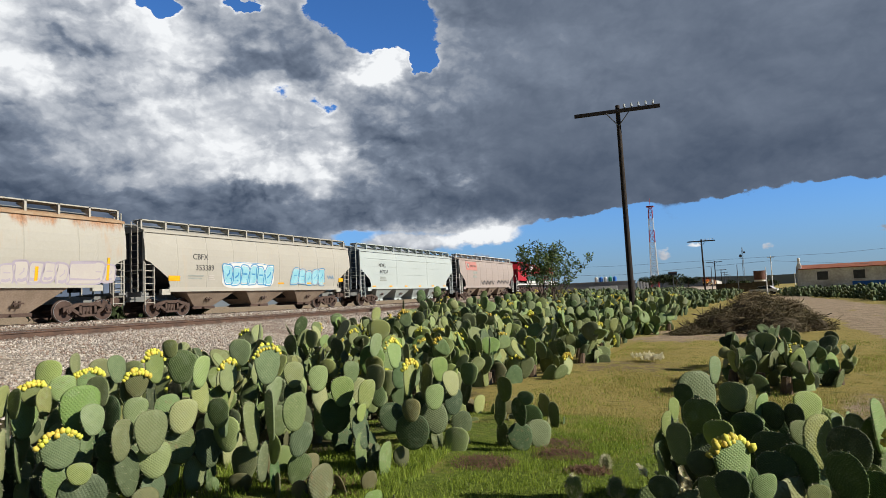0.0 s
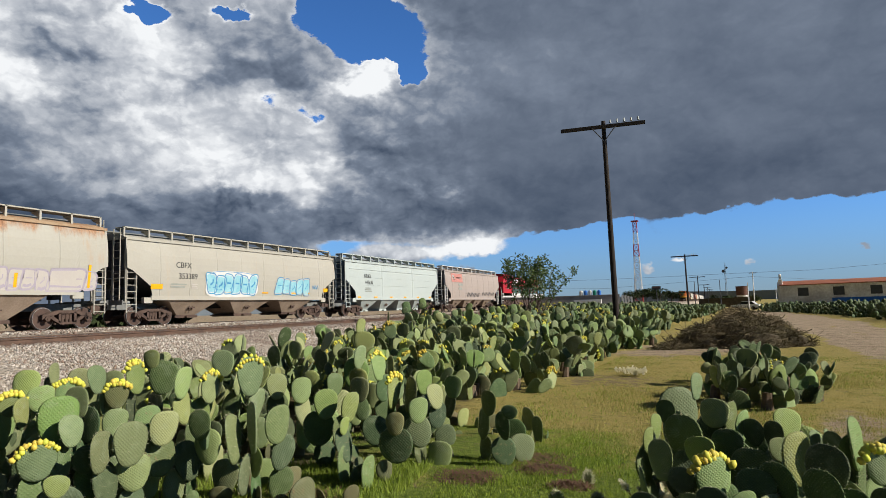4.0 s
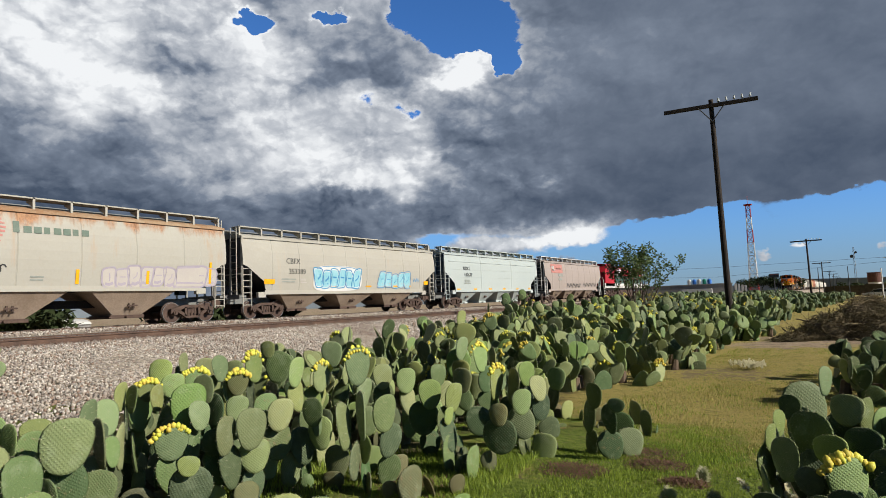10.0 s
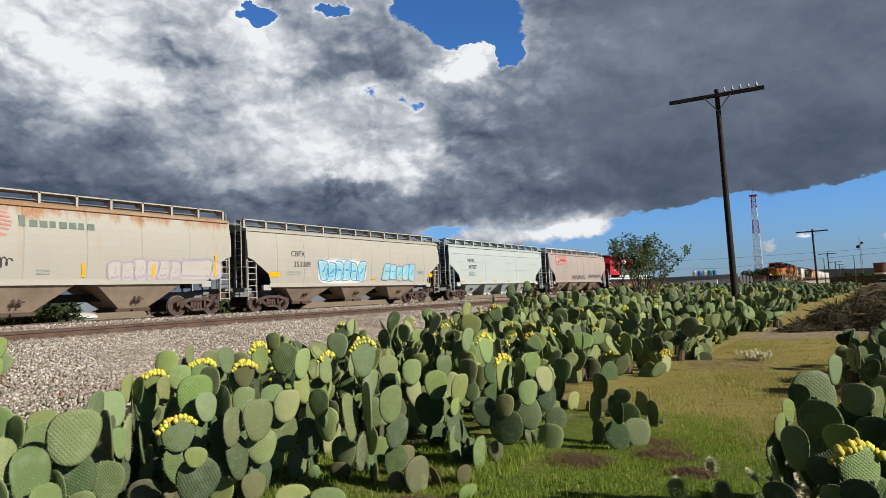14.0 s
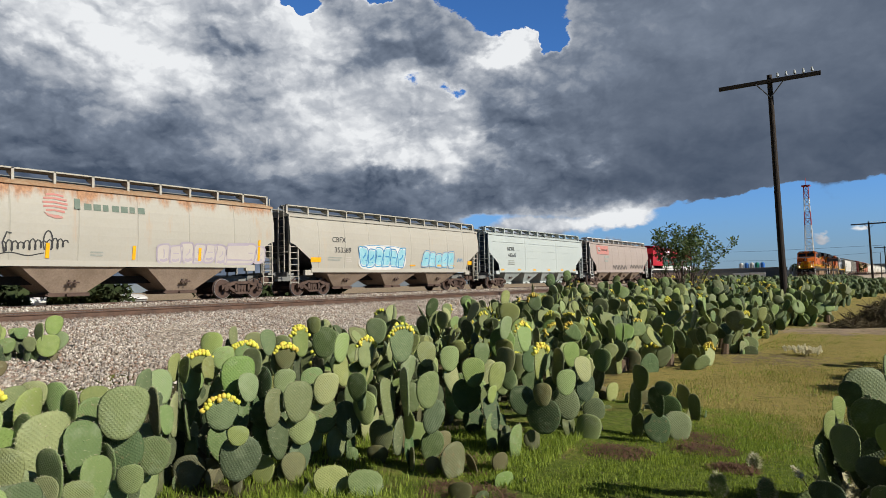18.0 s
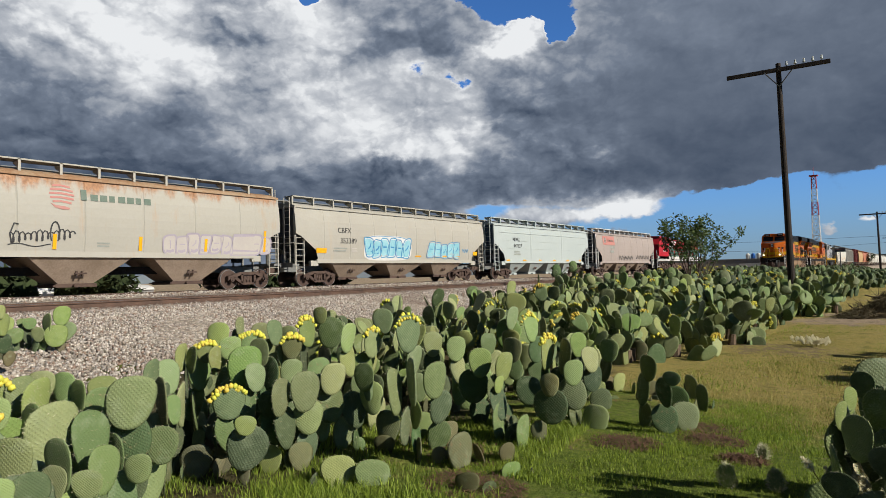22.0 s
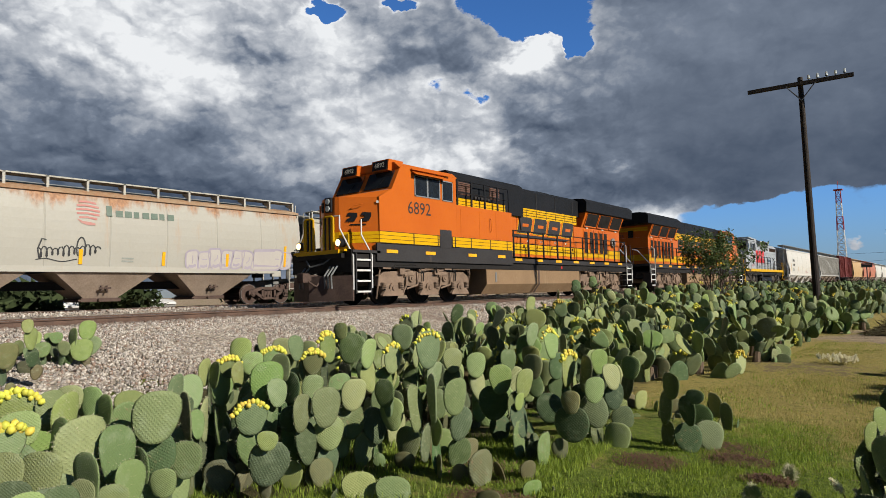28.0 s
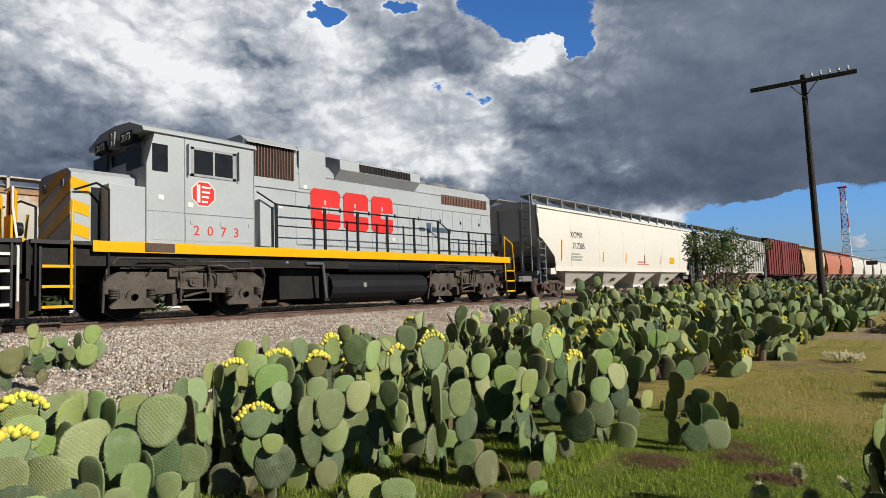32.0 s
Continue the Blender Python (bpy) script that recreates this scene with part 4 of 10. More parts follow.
def scatter_stones():
    """Loose crushed stone on the bank, thick on the slope and between the rails."""
    rng = np.random.default_rng(5)
    base = np.array([(1, 0, 0), (-1, 0, 0), (0, 1, 0), (0, -1, 0), (0, 0, 1), (0, 0, -1)], float)
    tri = np.array([(0, 2, 4), (2, 1, 4), (1, 3, 4), (3, 0, 4), (2, 0, 5), (1, 2, 5), (3, 1, 5), (0, 3, 5)])
    # (x range, y range, number, size)
    zones = (((-14.6, -8.4), (1.0, 16.0), 46000, 0.032), ((-14.6, -9.0), (16.0, 34.0), 18000, 0.042), ((-17.3, -14.2), (0.0, 40.0), 11000, 0.050), ((-25.5, -17.0), (0.0, 40.0), 6000, 0.05), ((-8.9, -7.2), (0.0, 16.0), 900, 0.03))
    vs, fs, k = [], [], 0
    for (xa, xb), (ya, yb), n, size in zones:
        x, y = rng.uniform(xa, xb, n), rng.uniform(ya, yb, n)
        z = ground_z(x, y)
        s = size * rng.uniform(0.45, 1.25, (n, 1, 1)) * rng.uniform(0.55, 1.15, (n, 1, 3))
        v = base[None] * s * (1 + 0.35 * rng.uniform(-1, 1, (n, 6, 1)))
        v = v + 0.3 * s * rng.uniform(-1, 1, (n, 6, 3))
        a, b = rng.uniform(0, 6.283, n), rng.uniform(-0.9, 0.9, n)
        ca, sa, cb, sb = np.cos(a)[:, None], np.sin(a)[:, None], np.cos(b)[:, None], np.sin(b)[:, None]
        X, Y, Z = v[..., 0], v[..., 1] * cb - v[..., 2] * sb, v[..., 1] * sb + v[..., 2] * cb
        v = np.stack([X * ca - Y * sa, X * sa + Y * ca, Z], -1) + np.stack([x, y, z + 0.012], -1)[:, None]
        vs.append(v.reshape(-1, 3))
        fs.append((tri[None] + 6 * np.arange(n)[:, None, None] + k).reshape(-1, 3))
        k += 6 * n
    tagged(new("ballast_stones", fast_mesh("ballast_stones", np.concatenate(vs), np.concatenate(fs), "stone")), "loose grey and buff crushed stone on the bank", "ballast", kind="stuff")


# ---------------------------------------------------------------- rolling stock
# Vehicles stand with their middle line on x = 0, rail heads at z = 0, their length along +y; the camera sees the +x side.
def wheelset(parent, y, mat="wheel", r=0.46, worn="tread"):
    """An axle with its two wheels, turning about its own middle."""
    ws = part("wheelset", [cy((-0.75, 0, 0), (0.75, 0, 0), 0.085, 10)], "wheel", parent, at=pose(0, y, r))
    for s in (-1, 1):
        x = s * 0.75
        part("wheel", [cy((x - 0.06, 0, 0), (x + 0.06, 0, 0), r - 0.02, 28), cy((x - s * 0.07 - 0.015, 0, 0), (x - s * 0.07 + 0.015, 0, 0), r + 0.03, 28), cy((x + s * 0.05, 0, 0), (x + s * 0.16, 0, 0), 0.15, 14)]
             + [cy((x + s * 0.062, 0.27 * math.cos(a), 0.27 * math.sin(a)), (x + s * 0.068, 0.27 * math.cos(a), 0.27 * math.sin(a)), 0.045, 6) for a in (0.4, 2.5, 4.6)], mat, ws)
        part("tread", [cy((x - 0.05, 0, 0), (x + 0.05, 0, 0), r, 28)], worn, ws, "worn wheel tread")
    return ws


def freight_truck(parent, y, mat="truck"):
    """A two-axle cast truck: side frames with spring nests, bolster, brake beam."""
    t = part("truck", [bx(-1.0, 1.0, y - 0.22, y + 0.22, 0.42, 0.72, 0.03), bx(-0.9, 0.9, y - 0.62, y - 0.52, 0.36, 0.46), bx(-0.9, 0.9, y + 0.52, y + 0.62, 0.36, 0.46)], mat, parent)
    for s in (-1, 1):
        x0, x1 = sorted((s * 0.90, s * 1.08))
        top = [(y - 1.10, 0.40), (y - 1.10, 0.62), (y - 0.85, 0.68), (y - 0.42, 0.80), (y + 0.42, 0.80), (y + 0.85, 0.68), (y + 1.10, 0.62), (y + 1.10, 0.40), (y + 0.98, 0.50), (y + 0.78, 0.52), (y + 0.40, 0.66), (y - 0.40, 0.66), (y - 0.78, 0.52), (y - 0.98, 0.50)]
        bot = [(y - 0.80, 0.56), (y - 0.70, 0.44), (y - 0.32, 0.20), (y + 0.32, 0.20), (y + 0.70, 0.44), (y + 0.80, 0.56), (y + 0.62, 0.56), (y + 0.28, 0.30), (y - 0.28, 0.30), (y - 0.62, 0.56)]
        part("side_frame", [ex(top, x0, x1), ex(bot, x0, x1), bx(x0, x1, y - 0.40, y - 0.29, 0.28, 0.70), bx(x0, x1, y + 0.29, y + 0.40, 0.28, 0.70)], mat, t)
        part("spring_nest", [cy((s * 0.98, y + d, 0.30), (s * 0.98, y + d, 0.62), 0.065, 8) for d in (-0.17, 0.0, 0.17)], mat, t)
        for d in (-0.89, 0.89):
            part("axle_bearing", [cy((s * 0.9, y + d, 0.46), (s * 1.13, y + d, 0.46), 0.115, 14), cy((s * 1.12, y + d, 0.46), (s * 1.16, y + d, 0.46), 0.06, 6)], mat, t)
    return [wheelset(parent, y - 0.89), wheelset(parent, y + 0.89)]


def coupler(parent, y, out, z=0.86):
    part("coupler", [bx(-0.09, 0.09, min(y, y + out * 0.55), max(y, y + out * 0.55), z - 0.10, z + 0.10, 0.02), bx(-0.17, 0.17, min(y + out * 0.45, y + out * 0.72), max(y + out * 0.45, y + out * 0.72), z - 0.15, z + 0.15, 0.05), bend([(0.3, y, z + 0.05), (0.34, y + out * 0.35, z - 0.28), (0.28, y + out * 0.6, z - 0.12)], 0.03)], "truck", parent)


def side_ladder(parent, y0, y1, z0, z1, x, mat, n):
    part("ladder", [cy((x, y0, z0), (x, y0, z1), 0.028, 6), cy((x, y1, z0), (x, y1, z1), 0.028, 6)] + [cy((x, y0, z), (x, y1, z), 0.02, 6) for z in np.linspace(z0 + 0.08, z1 - 0.08, n)], mat, parent)


def body_x(z, w, bulge, z0, z1):
    u = (z - z0) / (z1 - z0)
    return w + bulge * math.sin(math.pi * min(1, max(0, u))) - 0.05 * max(0.0, u - 0.8) / 0.2


def hopper(label, L, paint, end_paint="end_dark", bays=3, seams=9, ribs=0, bulge=0.10, top_edge=None, roof_rust=False, bay_mat="bay", group="", walk_mat="whitepaint", cut=1.55, simple=False, sill_mat=None, name="covered_hopper_car", z0=1.34, z1=4.10, bogie=2.0):
    """A covered grain hopper: curved or ribbed sides, cut-away ends with ladders, discharge bays, roof walks and hatches."""
    car = thing(name, label, "rail car", group=group)
    w = 1.50
    zc = 2.62                               # where the cut-away of the ends begins

    def low(y):
        """Lower edge of the side at y: it rises towards both ends."""
        d = min(y, L - y)
        return float(np.interp(d, [0.0, 0.28, 0.9, 1.35, cut], [zc + 0.1, zc, zc - 0.42, z0 + 0.55, z0]))

    for s in (-1, 1):
        ys = {0.0, 0.28, 0.6, 0.9, 1.35, cut, L - cut, L - 1.35, L - 0.9, L - 0.6, L - 0.28, L}
        inset = set()
        for k in range(1, seams):
            y = L * k / seams
            ys |= {round(y - 0.035, 3), round(y, 3), round(y + 0.035, 3)}
            inset.add(round(y, 3))
        ys = sorted(ys)
        verts, faces, nz = [], [], 9
        for y in ys:
            za = low(y)
            for i in range(nz):
                z = za + (z1 - za) * i / (nz - 1)
                verts.append((s * (body_x(z, w, bulge, z0, z1) - (0.02 if y in inset and seams < 40 else 0)), y, z))
        for j in range(len(ys) - 1):
            for i in range(nz - 1):
                a = j * nz + i
                faces.append((a, a + nz, a + nz + 1, a + 1) if s > 0 else (a, a + 1, a + nz + 1, a + nz))
        part("side_sheet", raw("side_sheet", verts, faces, paint), None, car)
        if ribs:
            me = mesh_of("side_post", ex([(-0.05, 0.0), (0.05, 0.0), (0.03, 0.09), (-0.03, 0.09)], z0, z1 - 0.05, "z"), paint)
            for k in range(ribs + 1):
                y = 0.5 + (L - 1.0) * k / ribs
                zb = low(y)
                part("side_post", me, None, car, at=Matrix.Translation((s * (w + bulge * 0.55), y, zb - z0 * (z1 - zb) / (z1 - z0))) @ pose(0, 0, 0, 0, 0, -90 * s) @ Matrix.Diagonal((1, 1, (z1 - zb) / (z1 - z0), 1)))
        # rail along the top of the side, and the sill at its foot
        part("top_chord", [ex([(s * 1.40, z1 - 0.03), (s * 1.53, z1 - 0.03), (s * 1.53, z1 + 0.07), (s * 1.40, z1 + 0.10)], 0, L, "y")], top_edge or paint, car, "rust-streaked edge" if top_edge else "")
        part("side_sill", [ex([(s * 1.38, z0 - 0.13), (s * 1.53, z0 - 0.13), (s * 1.53, z0 + 0.09), (s * 1.44, z0 + 0.09)], cut - 0.1, L - cut + 0.1, "y")] + [bx(min(s * 1.3, s * 1.5), max(s * 1.3, s * 1.5), y, y + 0.5, z0 - 0.28, z0 + 0.0, 0.02) for y in (cut - 0.5, L - cut)], sill_mat or paint, car)
    # roof, hatch trough and roof walks
    roof = [(-1.42, z1), (1.42, z1), (1.30, z1 + 0.14), (0.85, z1 + 0.27), (0.0, z1 + 0.33), (-0.85, z1 + 0.27), (-1.30, z1 + 0.14)]
    part("roof", [ex(roof, 0.05, L - 0.05, "y")], "rust_band" if roof_rust else paint, car)
    part("hatch_cover", [bx(-0.30, 0.30, 0.9, L - 0.9, z1 + 0.31, z1 + 0.42, 0.03)], "end_grey", car)
    for s in (-1, 1):
        teeth = [(s * 0.62, z1 + 0.55)] + [(s * (0.62 + 0.08 * k + d), z1 + h) for k in range(7) for d, h in ((0.0, 0.605), (0.03, 0.605), (0.035, 0.575), (0.075, 0.575))] + [(s * 1.18, z1 + 0.605), (s * 1.18, z1 + 0.55)]
        part("roof_walk", [ex(teeth, 0.1, L - 0.1, "y")], "end_grey", car)
        n = int(L / 1.35)
        me = mesh_of("walk_bracket", [bx(-0.035, 0.035, -0.045, 0.045, 0.0, 0.52), ex([(-0.04, 0.44), (-0.55, 0.44), (-0.55, 0.40), (-0.04, 0.16)], -0.02, 0.02, "y")], walk_mat)
        for k in range(0, n + 1, 1 if s > 0 else 3):
            part("walk_bracket", me, None, car, at=pose(s * 1.2, 0.12 + (L - 0.24) * k / n, z1 + 0.09, 0, 0, 0 if s > 0 else 180))
        part("walk_edge", [bx(min(s * 1.19, s * 1.235), max(s * 1.19, s * 1.235), 0.08, L - 0.08, z1 + 0.56, z1 + 0.615)], walk_mat, car)
    # ends
    for e, q in ((0.0, 1), (L, -1)):
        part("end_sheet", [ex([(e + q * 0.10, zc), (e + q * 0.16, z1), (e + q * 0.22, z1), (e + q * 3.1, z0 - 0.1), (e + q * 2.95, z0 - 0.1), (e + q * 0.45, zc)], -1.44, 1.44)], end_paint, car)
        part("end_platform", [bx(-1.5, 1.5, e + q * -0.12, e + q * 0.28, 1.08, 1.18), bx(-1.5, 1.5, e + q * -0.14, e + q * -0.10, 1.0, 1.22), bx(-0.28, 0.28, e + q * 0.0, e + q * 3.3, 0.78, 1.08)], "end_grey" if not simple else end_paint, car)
        for s in (-1, 1):
            part("corner_post", [bx(s * 1.47 - 0.04, s * 1.47 + 0.04, e + q * 0.0, e + q * 0.09, 1.1, z1), bx(s * 0.6 - 0.04, s * 0.6 + 0.04, e + q * 0.0, e + q * 0.07, 1.1, z1), bx(s * 1.46 - 0.03, s * 1.46 + 0.03, e + q * 0.55, e + q * 0.62, 1.1, low(0.6) + 0.05)], walk_mat if not simple else paint, car)
        if not simple:
            ya, yb = sorted((e + q * 0.06, e + q * 0.58))
            side_ladder(car, ya, yb, 0.62, 2.6, 1.53, walk_mat, 7)
            part("end_ladder", [cy((x, e - q * 0.06, 1.2), (x, e - q * 0.06, z1 + 0.5), 0.025, 6) for x in (0.75, 1.2)] + [cy((0.75, e - q * 0.06, z), (1.2, e - q * 0.06, z), 0.018, 6) for z in np.arange(1.4, z1 + 0.3, 0.36)], walk_mat, car)
            part("cross_rail", [cy((-1.45, e - q * 0.03, 2.25), (1.45, e - q * 0.03, 2.25), 0.025, 6)], walk_mat, car)
            part("air_reservoir", [cy((-0.4, e + q * 1.15, 1.75), (0.7, e + q * 1.15, 1.75), 0.22, 14), bx(-0.9, -0.5, e + q * 0.7, e + q * 1.1, 1.3, 1.75, 0.03)], "end_dark", car)
        coupler(car, e, -q)
    # discharge bays
    clear = 2.15
    span = (L - 2 * clear) / bays
    for k in range(bays):
        ya = clear + span * k
        yc = ya + span / 2
        h = min(0.62, span * 0.16)
        steps = []

        def bay(bm, ya=ya, yb=ya + span, yc=yc, h=h):
            up = [bm.verts.new(p) for p in ((-1.44, ya + 0.09 * span, z0 - 0.12), (1.44, ya + 0.09 * span, z0 - 0.12), (1.44, yb - 0.09 * span, z0 - 0.12), (-1.44, yb - 0.09 * span, z0 - 0.12))]
            dn = [bm.verts.new(p) for p in ((-0.78, yc - h, 0.44), (0.78, yc - h, 0.44), (0.78, yc + h, 0.44), (-0.78, yc + h, 0.44))]
            bm.faces.new(dn[::-1])
            for i in range(4):
                bm.faces.new((up[i], up[(i + 1) % 4], dn[(i + 1) % 4], dn[i])[::-1])
        steps.append(bay)
        part("discharge_bay", steps, bay_mat, car)
        part("outlet_gate", [bx(-0.85, 0.85, yc - h - 0.12, yc + h + 0.12, 0.30, 0.45, 0.02), cy((0.86, yc - 0.1, 0.36), (1.02, yc - 0.1, 0.36), 0.06, 8), bx(-0.9, 0.9, yc - h - 0.22, yc - h - 0.14, 0.34, 0.40)], bay_mat if bay_mat != "bay" else "truck", car)
        if not simple:
            part("vibrator_bracket", [bx(1.16, 1.21, yc - 0.22, yc + 0.22, 0.80, 0.86), bx(1.12, 1.18, yc - 0.15, yc - 0.09, 0.72, 0.93), bx(1.12, 1.18, yc + 0.05, yc + 0.11, 0.72, 0.93)], "truck", car, at=None)
    # added dark sheet that stands for the shade between the bays
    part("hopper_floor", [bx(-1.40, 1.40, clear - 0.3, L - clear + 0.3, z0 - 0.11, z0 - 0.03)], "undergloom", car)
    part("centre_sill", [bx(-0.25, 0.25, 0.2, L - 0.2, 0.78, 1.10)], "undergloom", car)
    wheels = freight_truck(car, bogie if not simple else 1.9) + freight_truck(car, L - bogie)
    return car, wheels


def bars(parent, x, y, z, w, h, n, mat="greyink", name="small_print"):
    """Small print that cannot be read."""
    part(name, [bx(x, x + 0.004, y, y + w * random.uniform(0.6, 1.0), z - k * h * 1.9, z - k * h * 1.9 + h) for k in range(n)], mat, parent)


def reflectors(parent, L, x, z, n, mat="amber", tall=False):
    me = mesh_of("reflector", bx(0, 0.006, -0.05, 0.05, -0.24, 0.24) if tall else bx(0, 0.006, -0.24, 0.24, -0.055, 0.055), mat)
    for k in range(n):
        part("reflector", me, None, parent, at=pose(x, 1.9 + (L - 3.8) * k / (n - 1), z))


def ribbon(points, w, x, d):
    """A flat painted stroke of width w along points (y, z) on a side that faces +x."""
    pts = [Vector((0.0, *q)) for q in points]

    def add(bm):
        rows = []
        for k, q in enumerate(pts):
            way = (pts[min(k + 1, len(pts) - 1)] - pts[max(k - 1, 0)])
            n = Vector((0, -way.z, way.y)).normalized() * w * 0.5
            rows.append([bm.verts.new((xx, *(q + sg * n).yz)) for xx in (x, x + d) for sg in (-1, 1)])
        for a, b in zip(rows, rows[1:]):
            for i, j in ((0, 1), (1, 3), (3, 2), (2, 0)):
                bm.faces.new((a[i], a[j], b[j], b[i]))
        bm.faces.new((rows[0][0], rows[0][2], rows[0][3], rows[0][1]))
        bm.faces.new((rows[-1][1], rows[-1][3], rows[-1][2], rows[-1][0]))
        bmesh.ops.recalc_face_normals(bm, faces=bm.faces)
    return add


def throw_up(parent, x, y, z, w, h, mats, seed, n, boxed):
    """A sprayed tag: fat overlapping shapes that spell nothing, each with its fill, shade and thin outline; boxed: on one pale rounded ground."""
    rnd = random.Random(seed)

    def blob(cx, cz, rx, rz, d, power=0.55, k=28, wob=0.0, grow_by=1.0):
        ring = []
        for i in range(k):
            a = 2 * math.pi * i / k
            c, sn = math.cos(a), math.sin(a)
            q = grow_by * (1 + wob * math.sin(3 * a + seed + cx))
            ring.append((cx + rx * q * math.copysign(abs(c) ** power, c), cz + rz * q * math.copysign(abs(sn) ** power, sn)))
        return ring
    if boxed:
        part("sprayed_ground", [ex(blob(y + w / 2, z, w * 0.53, h * 0.56, 0, 0.5, 48, 0.02), x, x + 0.001)], mats[0], parent, "white outline round the tag")
        part("sprayed_rim", [ribbon((lambda r: r + r[:2])(blob(y + w / 2, z, w * 0.515, h * 0.53, 0, 0.5, 48, 0.02)), 0.03, x, 0.0014)], mats[2], parent)
    step = w / n
    for i in range(n):
        cx, hh = y + step * (i + 0.5), h * rnd.uniform(0.40, 0.52)
        cz, lean = z + rnd.uniform(-0.05, 0.05) * h, rnd.uniform(-0.25, 0.25)
        body = blob(cx, cz, step * 0.56, hh, 0, 0.5, 28, 0.06)
        body = [(q + lean * (r - cz), r) for q, r in body]
        stroke = part("sprayed_tag", [ex(body, x, x + 0.002 + 0.0004 * i)], mats[0], parent, "one fat graffiti shape")
        part("tag_fill", [ex([(cx + (q - cx) * 0.84, cz + (r - cz) * 0.86) for q, r in body], x, x + 0.006 + 0.0004 * i)], mats[1], stroke)
        part("tag_shade", [ribbon([(cx - step * 0.30 + lean * (-0.5 * hh), cz - hh * 0.58), (cx + lean * (-0.55 * hh), cz - hh * 0.66), (cx + step * 0.30 + lean * (-0.5 * hh), cz - hh * 0.50)], hh * 0.26, x, 0.010 + 0.0004 * i)], mats[2] if boxed else mats[0], stroke)
        part("tag_line", [ribbon(body + body[:2], 0.060 if boxed else 0.04, x, 0.0105 + 0.0004 * i)], mats[2], stroke)
        bar = rnd.choice(((0.0, -0.35, 0.0, 0.45), (-0.22, 0.1, 0.25, 0.1), (-0.15, -0.2, 0.2, 0.35)))
        part("tag_line", [ribbon([(cx + step * bar[0] + lean * bar[1] * hh, cz + hh * bar[1]), (cx + step * bar[2] * 0.6 + 0.02, cz + hh * (bar[1] + bar[3]) * 0.5), (cx + step * bar[2] + lean * bar[3] * hh, cz + hh * bar[3])], 0.09 if boxed else 0.045, x, 0.0110 + 0.0004 * i)], mats[2], stroke)


PAINTED = ("emblem", "sprayed", "tag_", "small_print", "reflector", "notice", "words", "car_number", "stencil")


def settle(car, bulge, w=1.5, z0=1.34, z1=4.10, along=0.0, lift=0.0):
    """Lay the painted marks of a car flat on the curve of its side."""
    for ob in list(car.children) + [c for b in car.children for c in b.children]:
        if not ob.name.startswith(PAINTED) or ob.matrix_basis != Matrix.Identity(4):
            continue
        co = [v.co for v in ob.data.vertices]
        for c in co:
            if c.y < 16.5:
                c.y += along
            if c.z > 2.9:
                c.z += lift
        lo, hi = min(c.z for c in co), max(c.z for c in co)
        xa, xb = min(c.x for c in co), max(c.x for c in co)
        zm = (lo + hi) / 2
        x0 = body_x(zm, w, bulge, z0, z1)
        slope = (body_x(zm + 0.2, w, bulge, z0, z1) - body_x(zm - 0.2, w, bulge, z0, z1)) / 0.4
        layer = 0.012 + (0.004 if ob.name.startswith(("tag_fill", "emblem_line")) else 0.008 if ob.name.startswith("tag_") else 0.012 if ob.name.startswith("reflector") else 0.0)
        for c in co:
            c.x = x0 + slope * (c.z - zm) + layer + 0.003 * (c.x - xa) / max(1e-6, xb - xa)
